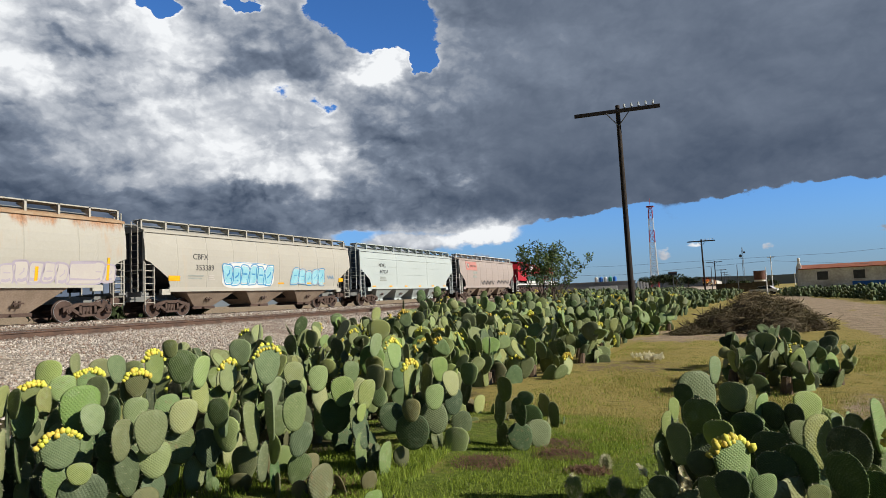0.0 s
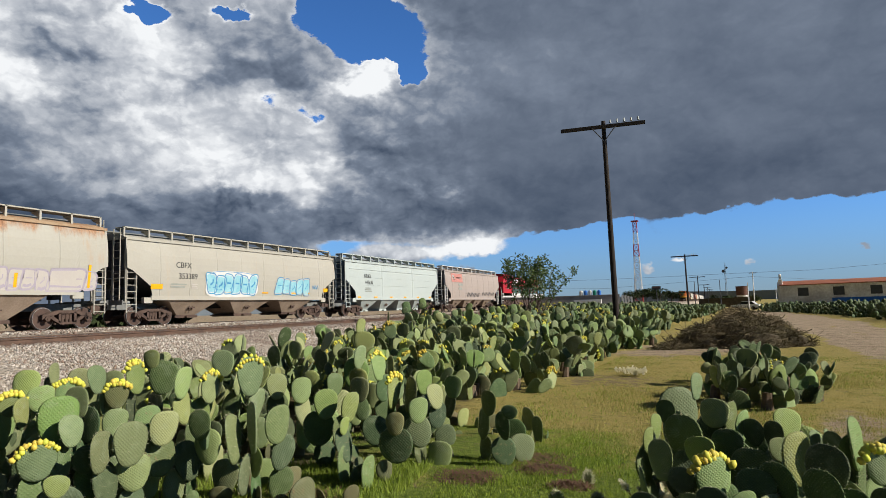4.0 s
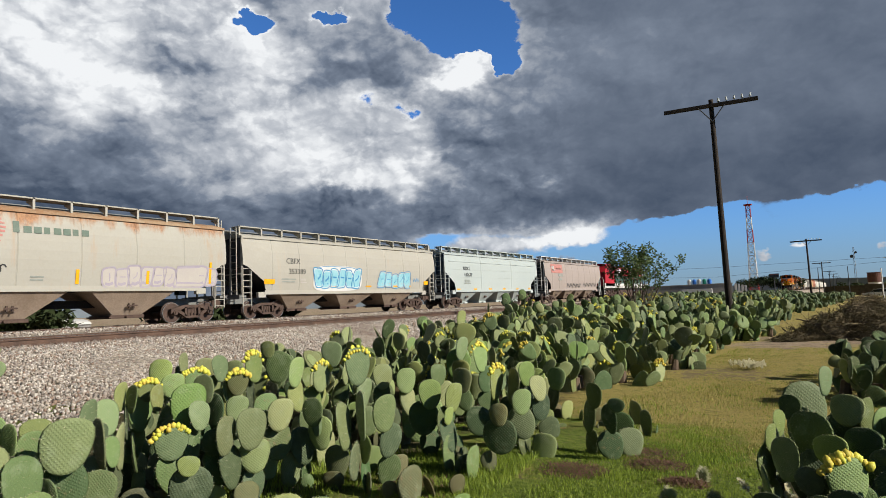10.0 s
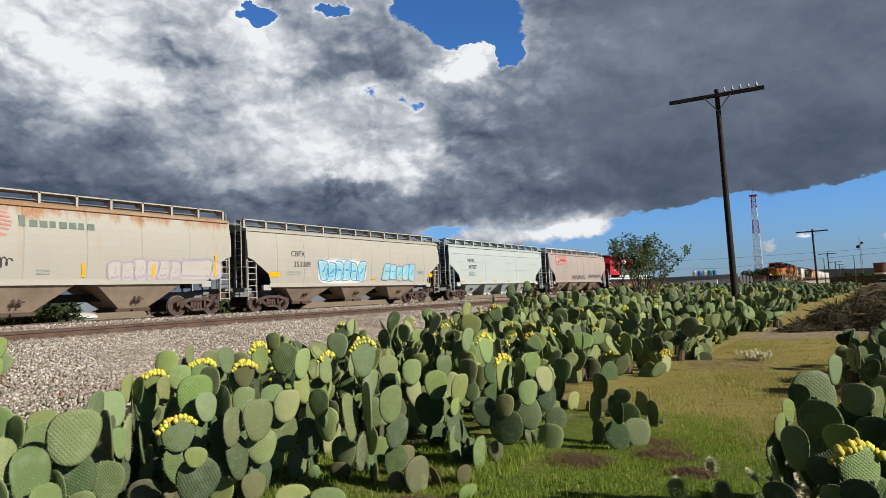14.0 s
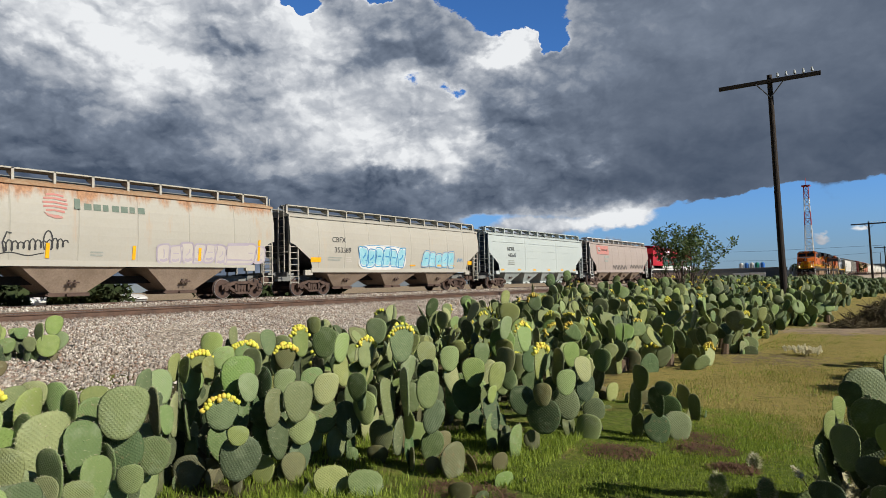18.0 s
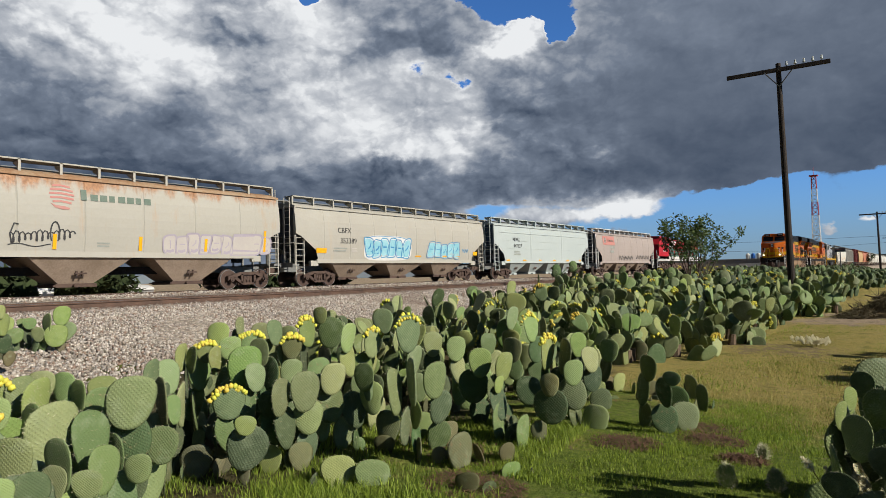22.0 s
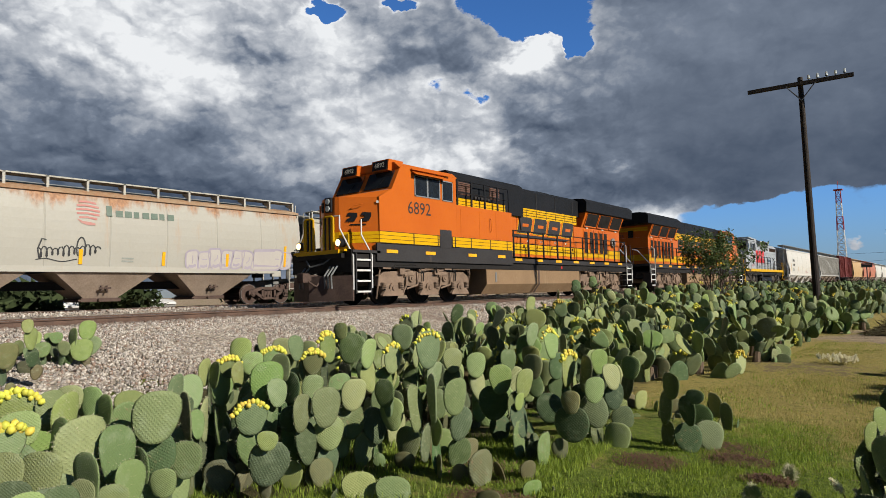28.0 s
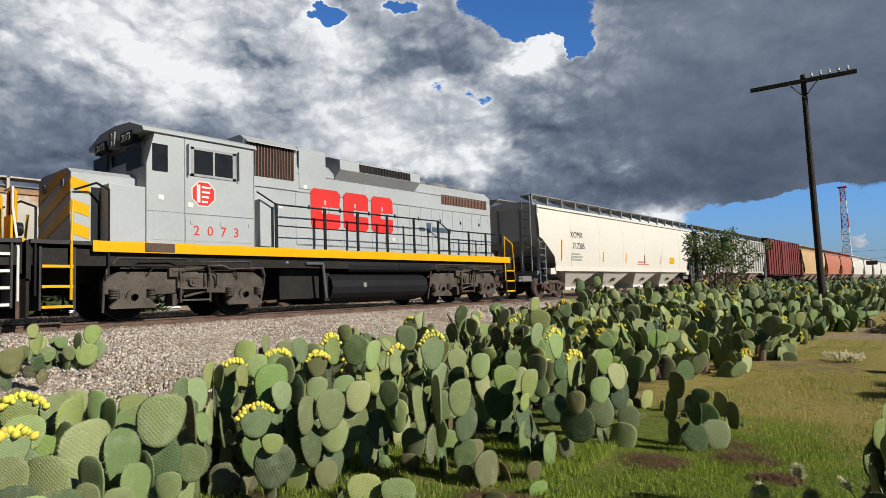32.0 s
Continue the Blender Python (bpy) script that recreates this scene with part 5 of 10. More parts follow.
# ---------------------------------------------------------------- locomotives
def loco_truck(parent, axles, mat, r=0.53, style=3):
    """A locomotive truck with heavy side frames, springs, axle boxes, brake cylinders and piping."""
    a, b = axles[0], axles[-1]
    t = part("truck", [bx(-1.0, 1.0, a - 0.2, b + 0.2, 0.62, 0.86, 0.03)], mat, parent)
    made = []
    for s in (-1, 1):
        x0, x1 = sorted((s * 1.02, s * 1.24))
        prof = [(a - 0.62, 0.62), (a - 0.60, 0.92), (a - 0.30, 1.10), (b + 0.30, 1.10), (b + 0.60, 0.92), (b + 0.62, 0.62)]
        for k, y in list(enumerate(axles))[::-1]:
            prof += [(y + 0.46, 0.58), (y + 0.36, 0.34), (y - 0.36, 0.34), (y - 0.46, 0.58)]
            if k:
                m = (axles[k - 1] + y) / 2
                prof += [(m + 0.30, 0.60), (m - 0.30, 0.60)]
        part("side_frame", [ex(prof, x0, x1)], mat, t)
        for k, y in enumerate(axles):
            part("axle_box", [cy((s * 1.2, y, 0.53), (s * 1.34, y, 0.53), 0.17, 14), cy((s * 1.33, y, 0.53), (s * 1.38, y, 0.53), 0.08, 6), bx(min(s * 1.15, s * 1.28), max(s * 1.15, s * 1.28), y - 0.3, y + 0.3, 0.40, 0.68, 0.03)], mat, t)
            for d in (-0.42, 0.42):
                part("coil_spring", [cy((s * 1.28, y + d, 0.50), (s * 1.28, y + d, 0.72), 0.06, 8)] + [cy((s * 1.28, y + d, z), (s * 1.28, y + d, z + 0.032), 0.10, 12) for z in (0.50, 0.56, 0.62, 0.68)], mat, t)
            if k:
                m = (axles[k - 1] + y) / 2
                part("brake_cylinder", [cy((s * 1.2, m - 0.34, 1.00), (s * 1.2, m + 0.12, 1.00), 0.135, 14), cy((s * 1.2, m + 0.12, 1.00), (s * 1.2, m + 0.44, 0.97), 0.04, 8), bx(min(s * 1.1, s * 1.3), max(s * 1.1, s * 1.3), m + 0.3, m + 0.5, 0.72, 1.08, 0.03)], mat, t)
                part("brake_lever", [bend([(s * 1.3, m + 0.42, 1.05), (s * 1.3, m + 0.30, 0.62), (s * 1.3, m - 0.25, 0.50)], 0.035)], mat, t)
        part("sand_pipe", [bend([(s * 1.25, a - 0.5, 1.35), (s * 1.27, a - 0.62, 0.9), (s * 1.1, a - 0.58, 0.2)], 0.03), bend([(s * 1.25, b + 0.5, 1.35), (s * 1.27, b + 0.62, 0.9), (s * 1.1, b + 0.58, 0.2)], 0.03), bend([(s * 1.3, a - 0.3, 1.18), (s * 1.3, (a + b) / 2, 1.24), (s * 1.3, b + 0.3, 1.16)], 0.025)], mat, t)
        for k, (ya, yb, z, x) in enumerate(((a - 0.5, b + 0.2, 1.40, 1.40), (a - 0.1, (a + b) / 2 + 0.4, 1.31, 1.43), ((a + b) / 2 - 0.3, b + 0.6, 1.24, 1.38), (a + 0.3, b - 0.2, 1.18, 1.34))):
            part("brake_pipe", [bend([(s * x, ya, z - 0.14), (s * x, ya + 0.12, z), (s * x, (ya + yb) / 2 - 0.1, z + 0.02), (s * (x - 0.04), (ya + yb) / 2 + 0.1, z - 0.05), (s * x, yb - 0.1, z - 0.03), (s * (x - 0.05), yb, z - 0.25)], 0.017 + 0.006 * (k % 3), 6)], mat if k % 2 == 0 else "undergloom", t)
        parts("spring_plank", [ex([(y - 0.52, 0.32), (y - 0.34, 0.50), (y + 0.34, 0.50), (y + 0.52, 0.32), (y + 0.50, 0.27), (y - 0.50, 0.27)], min(s * 1.22, s * 1.33), max(s * 1.22, s * 1.33)) for y in axles], mat, t)
        part("damper", [cy((s * 1.32, (a + b) / 2 - 0.55, 1.12), (s * 1.32, (a + b) / 2 + 0.25, 1.22), 0.06, 8)], mat, t)
        for k in range(len(axles) - 1):
            m = (axles[k] + axles[k + 1]) / 2
            part("valve_box", [bx(min(s * 1.22, s * 1.36), max(s * 1.22, s * 1.36), m - 0.62, m - 0.36, 0.98, 1.20, 0.03), cy((s * 1.3, m - 0.36, 1.12), (s * 1.3, m - 0.1, 1.16), 0.05, 8)], mat, t)
            part("brake_hose", [bend([(s * 1.34, m - 0.5, 1.2), (s * 1.38, m - 0.2, 1.30), (s * 1.38, m + 0.3, 1.26), (s * 1.34, m + 0.6, 1.02), (s * 1.30, m + 0.62, 0.75)], 0.022, 6)], "undergloom", t)
            part("brake_hanger", [bend([(s * 1.30, m - 0.22, 0.98), (s * 1.33, m - 0.30, 0.62), (s * 1.28, m - 0.42, 0.34)], 0.04, 6), bx(min(s * 0.9, s * 1.3), max(s * 0.9, s * 1.3), m - 0.52, m - 0.40, 0.28, 0.58, 0.03)], mat, t)
            part("frame_pad", [cy((s * 1.2, m + 0.02, 0.86), (s * 1.31, m + 0.02, 0.86), 0.12, 12), cy((s * 1.31, m + 0.02, 0.86), (s * 1.34, m + 0.02, 0.86), 0.05, 6)], mat, t)
    for y in axles:
        # wheels behind the side frames get the black with shade in it
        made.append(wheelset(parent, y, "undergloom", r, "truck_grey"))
    return made


def handrail(parent, x, ys, z, h, mat, name="handrail", mid=True):
    """Stanchions each with its foot, joined by two rails."""
    rail = part(name, [cy((x, ys[0], z + h), (x, ys[-1], z + h), 0.024, 6)] + ([cy((x, ys[0], z + h * 0.52), (x, ys[-1], z + h * 0.52), 0.018, 6)] if mid else []), mat, parent)
    me = mesh_of("stanchion", [bx(-0.018, 0.018, -0.045, 0.045, -0.22, h + 0.03)], mat)
    for y in ys:
        part("stanchion", me, None, rail, at=pose(x, y, z))


def steps(parent, y, q, x, mat, n=4, z0=0.42, z1=1.75, tread="whitepaint"):
    """A stairwell at a corner: side plates and treads."""
    st = part("step_well", [bx(min(x * 0.62, x), max(x * 0.62, x), min(y + q * 0.30, y + q * 0.34), max(y + q * 0.30, y + q * 0.34), z0 - 0.05, z1), bx(min(x * 0.96, x), max(x * 0.96, x), min(y - q * 0.34, y - q * 0.28), max(y - q * 0.34, y - q * 0.28), z0 - 0.05, z1)], mat, parent)
    for k in range(n):
        z = z0 + (z1 - z0) * k / n
        part("step_tread", [bx(min(x * 0.66, x), max(x * 0.66, x), y - 0.29, y + 0.29, z, z + 0.03), bx(min(x * 0.985, x * 1.004), max(x * 0.985, x * 1.004), y - 0.29, y + 0.29, z - 0.012, z + 0.045)], tread, st)


def louvre(parent, x, y0, y1, z0, z1, n, mat="mesh", name="louvre_grille", upright=False, slat="locoblack", other=False):
    """A grille of slats on the side that faces +x, or turned round on the other side."""
    if other:
        y0, y1 = -y1, -y0
    g = part(name, [bx(min(x - 0.02, x + 0.008), x + 0.008, y0, y1, z0, z1)], mat, parent, at=Matrix.Rotation(math.pi, 4, "Z") if other else None)
    if upright:
        me = mesh_of("slat", bx(-0.012, 0.02, -0.014, 0.014, z0, z1), slat)
        for k in range(n):
            part("slat", me, None, g, at=pose(x + 0.008, y0 + (y1 - y0) * (k + 0.5) / n, 0))
    else:
        me = mesh_of("slat", ex([(-0.012, 0.0), (0.03, -0.012), (0.03, 0.004), (-0.012, 0.018)], y0, y1, "y"), slat)
        for k in range(n):
            part("slat", me, None, g, at=pose(x + 0.008, 0, z0 + (z1 - z0) * (k + 0.5) / n))


def corrugated(x, s, y0, y1, z0, z1, tilt=0.0, pitch=0.055):
    """A panel of upright ribs on a side that faces s; tilt: how far its top leans out."""
    n = max(4, round((y1 - y0) / pitch))

    def add(bm):
        lo, hi = [], []
        for k in range(2 * n + 1):
            y = y0 + (y1 - y0) * k / (2 * n)
            d = 0.0 if k % 2 else 0.022
            lo.append(bm.verts.new((s * (x + d), y, z0)))
            hi.append(bm.verts.new((s * (x + tilt + d), y, z1)))
        faces = [bm.faces.new((lo[k], lo[k + 1], hi[k + 1], hi[k])[::s]) for k in range(2 * n)]
        back = [bm.verts.new((s * (x - 0.03 + q), y, z)) for y in (y0, y1) for q, z in ((0.0, z0), (tilt, z1))]
        bm.faces.new((back[0], lo[0], hi[0], back[1])[::s])
        bm.faces.new((lo[-1], back[2], back[3], hi[-1])[::s])
        bm.faces.new([back[1]] + hi + [back[3]])
        bm.faces.new([back[0]] + lo + [back[2]])
    return add


def orange_loco(label, number, tanks, lit, louvred):
    """A six-axle wide-cab road locomotive in orange, yellow and black. y = 0 is the corner of the nose."""
    lo = thing("diesel_locomotive", label, "locomotive", group="locomotives of the moving train")
    W = 1.5
    wide = 7.85 if louvred else 4.07          # how far back the body has its full width
    # underframe and decks
    part("underframe", [bx(-1.42, 1.42, -1.15, 20.6, 1.22, 1.62), bx(-0.5, 0.5, -1.0, 20.4, 0.9, 1.25)], "undergloom", lo)
    parts("side_skirt", [bx(-1.5, -1.44, -0.15, wide, 1.42, 2.0), bx(1.44, 1.5, -0.15, wide, 1.42, 2.0), bx(-1.5, -1.44, wide, 20.5, 1.50, 1.78), bx(1.44, 1.5, wide, 20.5, 1.50, 1.78), bx(-1.45, 1.45, 20.46, 20.6, 1.3, 1.78)], "frame_grey", lo)
    parts("walkway", [bx(-1.5, 1.5, wide, 20.55, 1.70, 1.77), bx(-1.5, 1.5, -1.2, 0.0, 1.66, 1.74)], "frame_grey", lo)
    me = mesh_of("reflector", bx(-0.006, 0.006, -0.27, 0.27, -0.055, 0.055), "amber")
    for s in (-1, 1):
        for y in (0.55, 2.5, 5.0, 7.0):
            part("reflector", me, None, lo, "yellow reflective panel", at=pose(s * 1.503, y, 1.74))
        for y in np.arange(8.3, 20.2, 1.75):
            part("reflector", me, None, lo, "yellow reflective panel", at=pose(s * 1.503, float(y), 1.645))
    # wide nose and cab
    nose = [(-1.5, 0.0), (-0.42, -0.80), (-0.26, -0.86), (0.26, -0.86), (0.42, -0.80), (1.5, 0.0)]

    def nose_block(bm):
        lo_r = [bm.verts.new((x, y, 1.75)) for x, y in nose]
        hi = [bm.verts.new((x * 0.985, y + 0.03, 3.50 - 0.05 * y)) for x, y in nose]
        back = [bm.verts.new((1.48, 0.6, 3.84)), bm.verts.new((-1.48, 0.6, 3.84)), bm.verts.new((1.5, 0.6, 1.75)), bm.verts.new((-1.5, 0.6, 1.75))]
        for i in range(5):
            bm.faces.new((lo_r[i], lo_r[i + 1], hi[i + 1], hi[i]))
        for tri in ((hi[0], hi[1], back[1]), (hi[1], hi[2], back[1]), (hi[2], hi[3], back[1]), (hi[3], back[0], back[1]), (hi[3], hi[4], back[0]), (hi[4], hi[5], back[0])):
            bm.faces.new(tri)
        bm.faces.new((lo_r[5], back[2], back[0], hi[5]))
        bm.faces.new((lo_r[0], hi[0], back[1], back[3]))
        bmesh.ops.recalc_face_normals(bm, faces=bm.faces)
    part("nose", [nose_block], "orange", lo)
    def deck(bm):
        pts = [(-1.30, 0.10, 3.535), (-0.42, -0.62, 3.565), (0.42, -0.62, 3.565), (1.30, 0.10, 3.535), (1.36, 0.56, 3.835), (-1.36, 0.56, 3.835)]
        up = [bm.verts.new((x, y, z + 0.016)) for x, y, z in pts]
        for tri in ((0, 1, 5), (1, 2, 5), (2, 4, 5), (2, 3, 4)):
            bm.faces.new([up[k] for k in tri])
    part("nose_deck", [deck], "end_dark", lo, "dark anti-glare deck")
    cab = part("cab", [ex([(-0.02, 1.98), (4.05, 1.98), (4.05, 4.62), (1.02, 4.66), (0.58, 3.84), (-0.02, 3.51)], -W, W)], "orange", lo)
    part("cab_roof", [ex([(-1.5, 4.62), (1.5, 4.62), (1.28, 4.82), (0.8, 4.90), (-0.8, 4.90), (-1.28, 4.82)], 0.95, 4.15, "y"), bx(1.44, 1.60, 1.5, 3.6, 4.60, 4.63), bx(-1.60, -1.44, 1.5, 3.6, 4.60, 4.63), bx(-0.6, -0.2, 2.2, 2.9, 4.88, 5.0, 0.02)], "orange", cab)
    for k, (xa, xb) in enumerate(((-1.32, -0.12), (0.12, 1.32))):
        part("windscreen", [ex([(0.625, 3.925), (0.945, 4.52), (0.925, 4.531), (0.605, 3.936)], xa, xb)], "glass", cab)
        part("wiper", [cy(((xa + xb) / 2, 0.575, 3.90), ((xa + xb) / 2 + 0.25, 0.76, 4.25), 0.012, 5)], "locoblack", cab)
    for x in (0.77, -0.77):
        part("number_housing", [ex([(0.74, 4.54), (1.5, 4.54), (1.5, 4.93), (0.80, 4.93)], x - 0.40, x + 0.40)], "orange", cab)
        part("number_board", [ex([(0.728, 4.58), (0.745, 4.58), (0.80, 4.90), (0.783, 4.90)], x - 0.35, x + 0.35)], "locoblack", cab, "black number board with pale figures")
        sign(number, 0.24, "cream_ink", cab, pose(x, 0.750, 4.745, 80.5, 0, 0), name="board_number")
    for s in (-1, 1):
        win = part("side_window", [bx(min(s * 1.49, s * 1.506), max(s * 1.49, s * 1.506), 1.75, 3.05, 3.74, 4.42), bx(min(s * 1.49, s * 1.506), max(s * 1.49, s * 1.506), 3.25, 3.80, 3.72, 4.40)], "glass", cab)
        part("window_frame", [bx(s * 1.505 - 0.012, s * 1.505 + 0.012, y0, y1, za, zb) for y0, y1, za, zb in ((1.70, 3.10, 4.42, 4.46), (1.70, 3.10, 3.70, 3.74), (1.70, 1.75, 3.70, 4.46), (3.05, 3.10, 3.70, 4.46), (2.36, 2.44, 3.74, 4.42), (3.21, 3.25, 3.68, 4.44), (3.80, 3.84, 3.68, 4.44), (3.21, 3.84, 4.40, 4.44), (3.21, 3.84, 3.68, 3.72))], "steel", win)
        part("sun_visor", [ex([(s * 1.5, 4.58), (s * 1.72, 4.45), (s * 1.72, 4.43), (s * 1.5, 4.55)], 1.55, 3.3, "y")], "orange", win)
        part("cab_door", [bx(s * 1.5 - 0.008, s * 1.5 + 0.008, 3.05, 3.72, 1.95, 2.62)], "frame_grey", cab, "dark equipment door")
        part("stripe", [bx(s * 1.5 - 0.007, s * 1.5 + 0.007, -0.02, 3.0, z, z + 0.11) for z in (2.02, 2.145, 2.27)] + ([bx(s * 1.5 - 0.007, s * 1.5 + 0.007, 3.78, 7.82, z, z + 0.11) for z in (2.02, 2.145, 2.27)] if louvred else []), "yellow", lo, "triple yellow stripe")
        part("stripe_gap", [bx(s * 1.5 - 0.0045, s * 1.5 + 0.0045, -0.02, wide - 0.03, 2.0, 2.40)] + [bx(s * 1.5 - 0.010, s * 1.5 + 0.010, y, y + 0.05, 2.0, 2.40) for y in ((1.6, 2.9, 3.9, 4.9, 6.2, 7.4) if louvred else (1.6, 2.9))], "locoblack", lo)
        flip = on_side(1.503, 1.95, 3.26) if s > 0 else Matrix.Rotation(math.pi, 4, "Z") @ on_side(1.503, -1.95, 3.26)
        sign(number, 0.62, "frame_grey", lo, flip, "dark road number", name="cab_number")
        if louvred:
            part("grab_iron", [bend([(s * 1.52, 6.2, 2.7), (s * 1.58, 6.2, 2.75), (s * 1.58, 6.2, 3.2), (s * 1.52, 6.2, 3.25)], 0.014, 5)], "orange", lo)
    part("nose_stripe", [ex([(x * 1.006, y - 0.004) for x, y in nose] + [(1.48, 0.02), (-1.48, 0.02)], z, z + 0.11, "z") for z in (2.02, 2.145, 2.27)], "yellow", lo)
    part("headlight", [bx(-0.15, 0.15, -0.91, -0.80, 3.06, 3.55, 0.03)], "locoblack", lo)
    part("nose_window", [bx(-0.40, -0.30, -0.842, -0.80, 3.08, 3.42)], "glass", lo, "small window of the nose door")
    for z in (3.18, 3.42):
        part("headlight_lens", [cy((0, -0.94, z), (0, -0.89, z), 0.095, 16)], "ceramic", lo, "round headlamp glass")
    for s in (-1, 1):
        facet = Matrix.Translation((s * 1.5, 0, 0)) @ pose(0, 0, 0, 0, 0, s * 36.53) if s > 0 else Matrix.Translation((-1.5, 0, 0)) @ pose(0, 0, 0, 0, 0, -36.53)
        for xa, xb in ((0.28, 0.66), (0.74, 1.12)):
            part("nose_emblem", [ex([(-s * (xa + 0.10), 2.72), (-s * xb, 2.72), (-s * (xb - 0.06), 2.82), (-s * (xa + 0.22), 2.84), (-s * (xa + 0.20), 2.90), (-s * (xb - 0.04), 2.92), (-s * (xb - 0.10), 3.02), (-s * xa, 3.00), (-s * xa, 2.88)][::-s], -0.014, -0.004, "y")], "locoblack", lo, "black painted emblem shape", at=facet)
        part("nose_bar", [bx(min(-s * 0.45, -s * 0.98), max(-s * 0.45, -s * 0.98), -0.012, -0.004, 2.60, 2.64)], "locoblack", lo, at=facet)
        part("nose_grab", [bend([(-s * 0.55, -0.03, 3.28), (-s * 0.55, -0.09, 3.28), (-s * 0.85, -0.09, 3.22), (-s * 0.85, -0.03, 3.22)], 0.012, 5)], "orange", lo, at=facet)
        part("marker_lens", [bx(-s * 0.07 - 0.035, -s * 0.07 + 0.035, -0.02, -0.004, 3.30, 3.38)], "whitepaint", lo, at=facet)
        part("ditch_light", [cy((s * 0.98, -1.34, 1.98), (s * 0.98, -1.12, 1.98), 0.14, 16)], "locoblack", lo)
        part("ditch_lens", [cy((s * 0.98, -1.36, 1.98), (s * 0.98, -1.335, 1.98), 0.105, 16)], "lamp" if lit else "steel", lo)
        gate = part("front_gate", [bend([(s * 0.26, -1.30, 1.76), (s * 0.26, -1.30, 2.78), (s * 0.34, -1.30, 2.84), (s * 0.64, -1.30, 2.84), (s * 0.72, -1.30, 2.78), (s * 0.72, -1.30, 1.76)], 0.035)], "yellow", lo, "yellow barred front gate")
        for k in range(4):
            part("gate_bar", [bx(s * (0.34 + 0.10 * k) - 0.026, s * (0.34 + 0.10 * k) + 0.026, -1.32, -1.29, 1.78, 2.82)], "yellow" if k % 2 else "locoblack", gate)
        part("lamp_bracket", [bx(s * 1.0 - 0.22, s * 1.0 + 0.22, -1.12, -1.08, 1.74, 2.24, 0.01), bx(s * 1.0 - 0.26, s * 1.0 + 0.26, -1.34, -1.06, 1.70, 1.77, 0.01)], "yellow", lo, "yellow lamp bracket")
        parts("front_handrail", [bend([(s * 1.46, -0.35, 0.55), (s * 1.46, -0.35, 1.6), (s * 1.2, -0.55, 2.25), (s * 1.2, -0.55, 2.75)], 0.025), bend([(s * 1.46, -1.15, 0.5), (s * 1.46, -1.15, 1.55), (s * 0.9, -1.2, 2.45), (s * 0.9, -1.2, 2.85), (s * 0.4, -1.2, 2.85)], 0.025)], "whitepaint", lo, "white grab rail")
        steps(lo, -0.72, -1, s * 1.48, "frame_grey")
        steps(lo, 20.1, 1, s * 1.48, "frame_grey")
        parts("rear_handrail", [bend([(s * 1.48, 19.75, 0.55), (s * 1.48, 19.75, 2.7), (s * 1.30, 19.75, 2.85), (s * 1.2, 19.75, 2.6)], 0.025), bend([(s * 1.48, 20.5, 0.6), (s * 1.48, 20.5, 1.7), (s * 0.75, 20.6, 2.6), (s * 0.4, 20.6, 2.7)], 0.025)], "whitepaint", lo)
    part("front_plate", [bx(-1.45, 1.45, -1.22, -1.14, 1.05, 1.76), bx(-1.15, 1.15, -1.36, -1.2, 1.5, 1.64)], "undergloom", lo)
    part("platform_edge", [bx(-1.05, 1.05, -1.40, -1.20, 1.64, 1.76, 0.01)], "yellow", lo, "yellow platform edge")
    part("plough", [ex([(-1.45, -1.18), (0.0, -1.72), (1.45, -1.18), (1.45, -1.12), (0.0, -1.62), (-1.45, -1.12)], 0.16, 0.95, "z")], "truck", lo, "rusty steel pilot plough")
    part("hose_set", [bend([(x, -1.25, 1.25), (x + 0.06, -1.55, 0.95), (x + 0.02, -1.5, 0.55)], 0.03) for x in (-0.75, -0.55, 0.5, 0.66, 0.82)] + [bend([(-0.7, -1.26, 1.5), (-0.2, -1.5, 1.25), (0.35, -1.4, 1.35), (0.6, -1.26, 1.55)], 0.025)], "end_grey", lo)
    coupler(lo, -1.35, -1, 0.9)
    coupler(lo, 20.7, 1, 0.9)
    # equipment cabinet behind the cab: full-width orange below, black box above
    if louvred:
        part("cabinet", [bx(-1.5, 1.5, 4.05, 7.85, 1.98, 3.62, 0.02)], "orange", lo)
        parts("cabinet_door", [bx(s * 1.5 - 0.006, s * 1.5 + 0.006, y, y + 1.1, 2.45, 3.5) for s in (-1, 1) for y in (4.3, 5.5, 6.65)], "orange", lo)
        part("upper_cabinet", [ex([(-1.18, 3.60), (1.18, 3.60), (1.18, 4.88), (1.0, 5.02), (-1.0, 5.02), (-1.18, 4.88)], 4.05, 9.3, "y")], "locoblack", lo)
        for s in (-1, 1):
            part("cabinet_stripe", [bx(s * 1.18 - 0.008, s * 1.18 + 0.008, 4.1, 7.85, z, z + 0.10) for z in (3.63, 3.75, 3.87)], "yellow", lo)
            handrail(lo, s * 1.44, [4.2, 5.1, 6.0, 6.9, 7.75], 3.62, 0.98, "locoblack", "ledge_rail")
    else:
        parts("battery_box", [bx(-1.48, 1.48, 4.07, 6.9, 1.78, 2.52, 0.02)], "orange", lo, "low orange battery box with vents")
        for s in (-1, 1):
            part("box_stripe", [bx(s * 1.485 - 0.006, s * 1.485 + 0.006, 4.1, 6.88, 1.98, 2.32)], "yellow", lo)
            part("box_line", [bx(s * 1.485 - 0.009, s * 1.485 + 0.009, 4.1, 6.88, z, z + 0.022) for z in (2.07, 2.19)] + [bx(s * 1.485 - 0.009, s * 1.485 + 0.009, y, y + 0.02, 1.8, 2.5) for y in (5.0, 6.2)], "locoblack", lo)
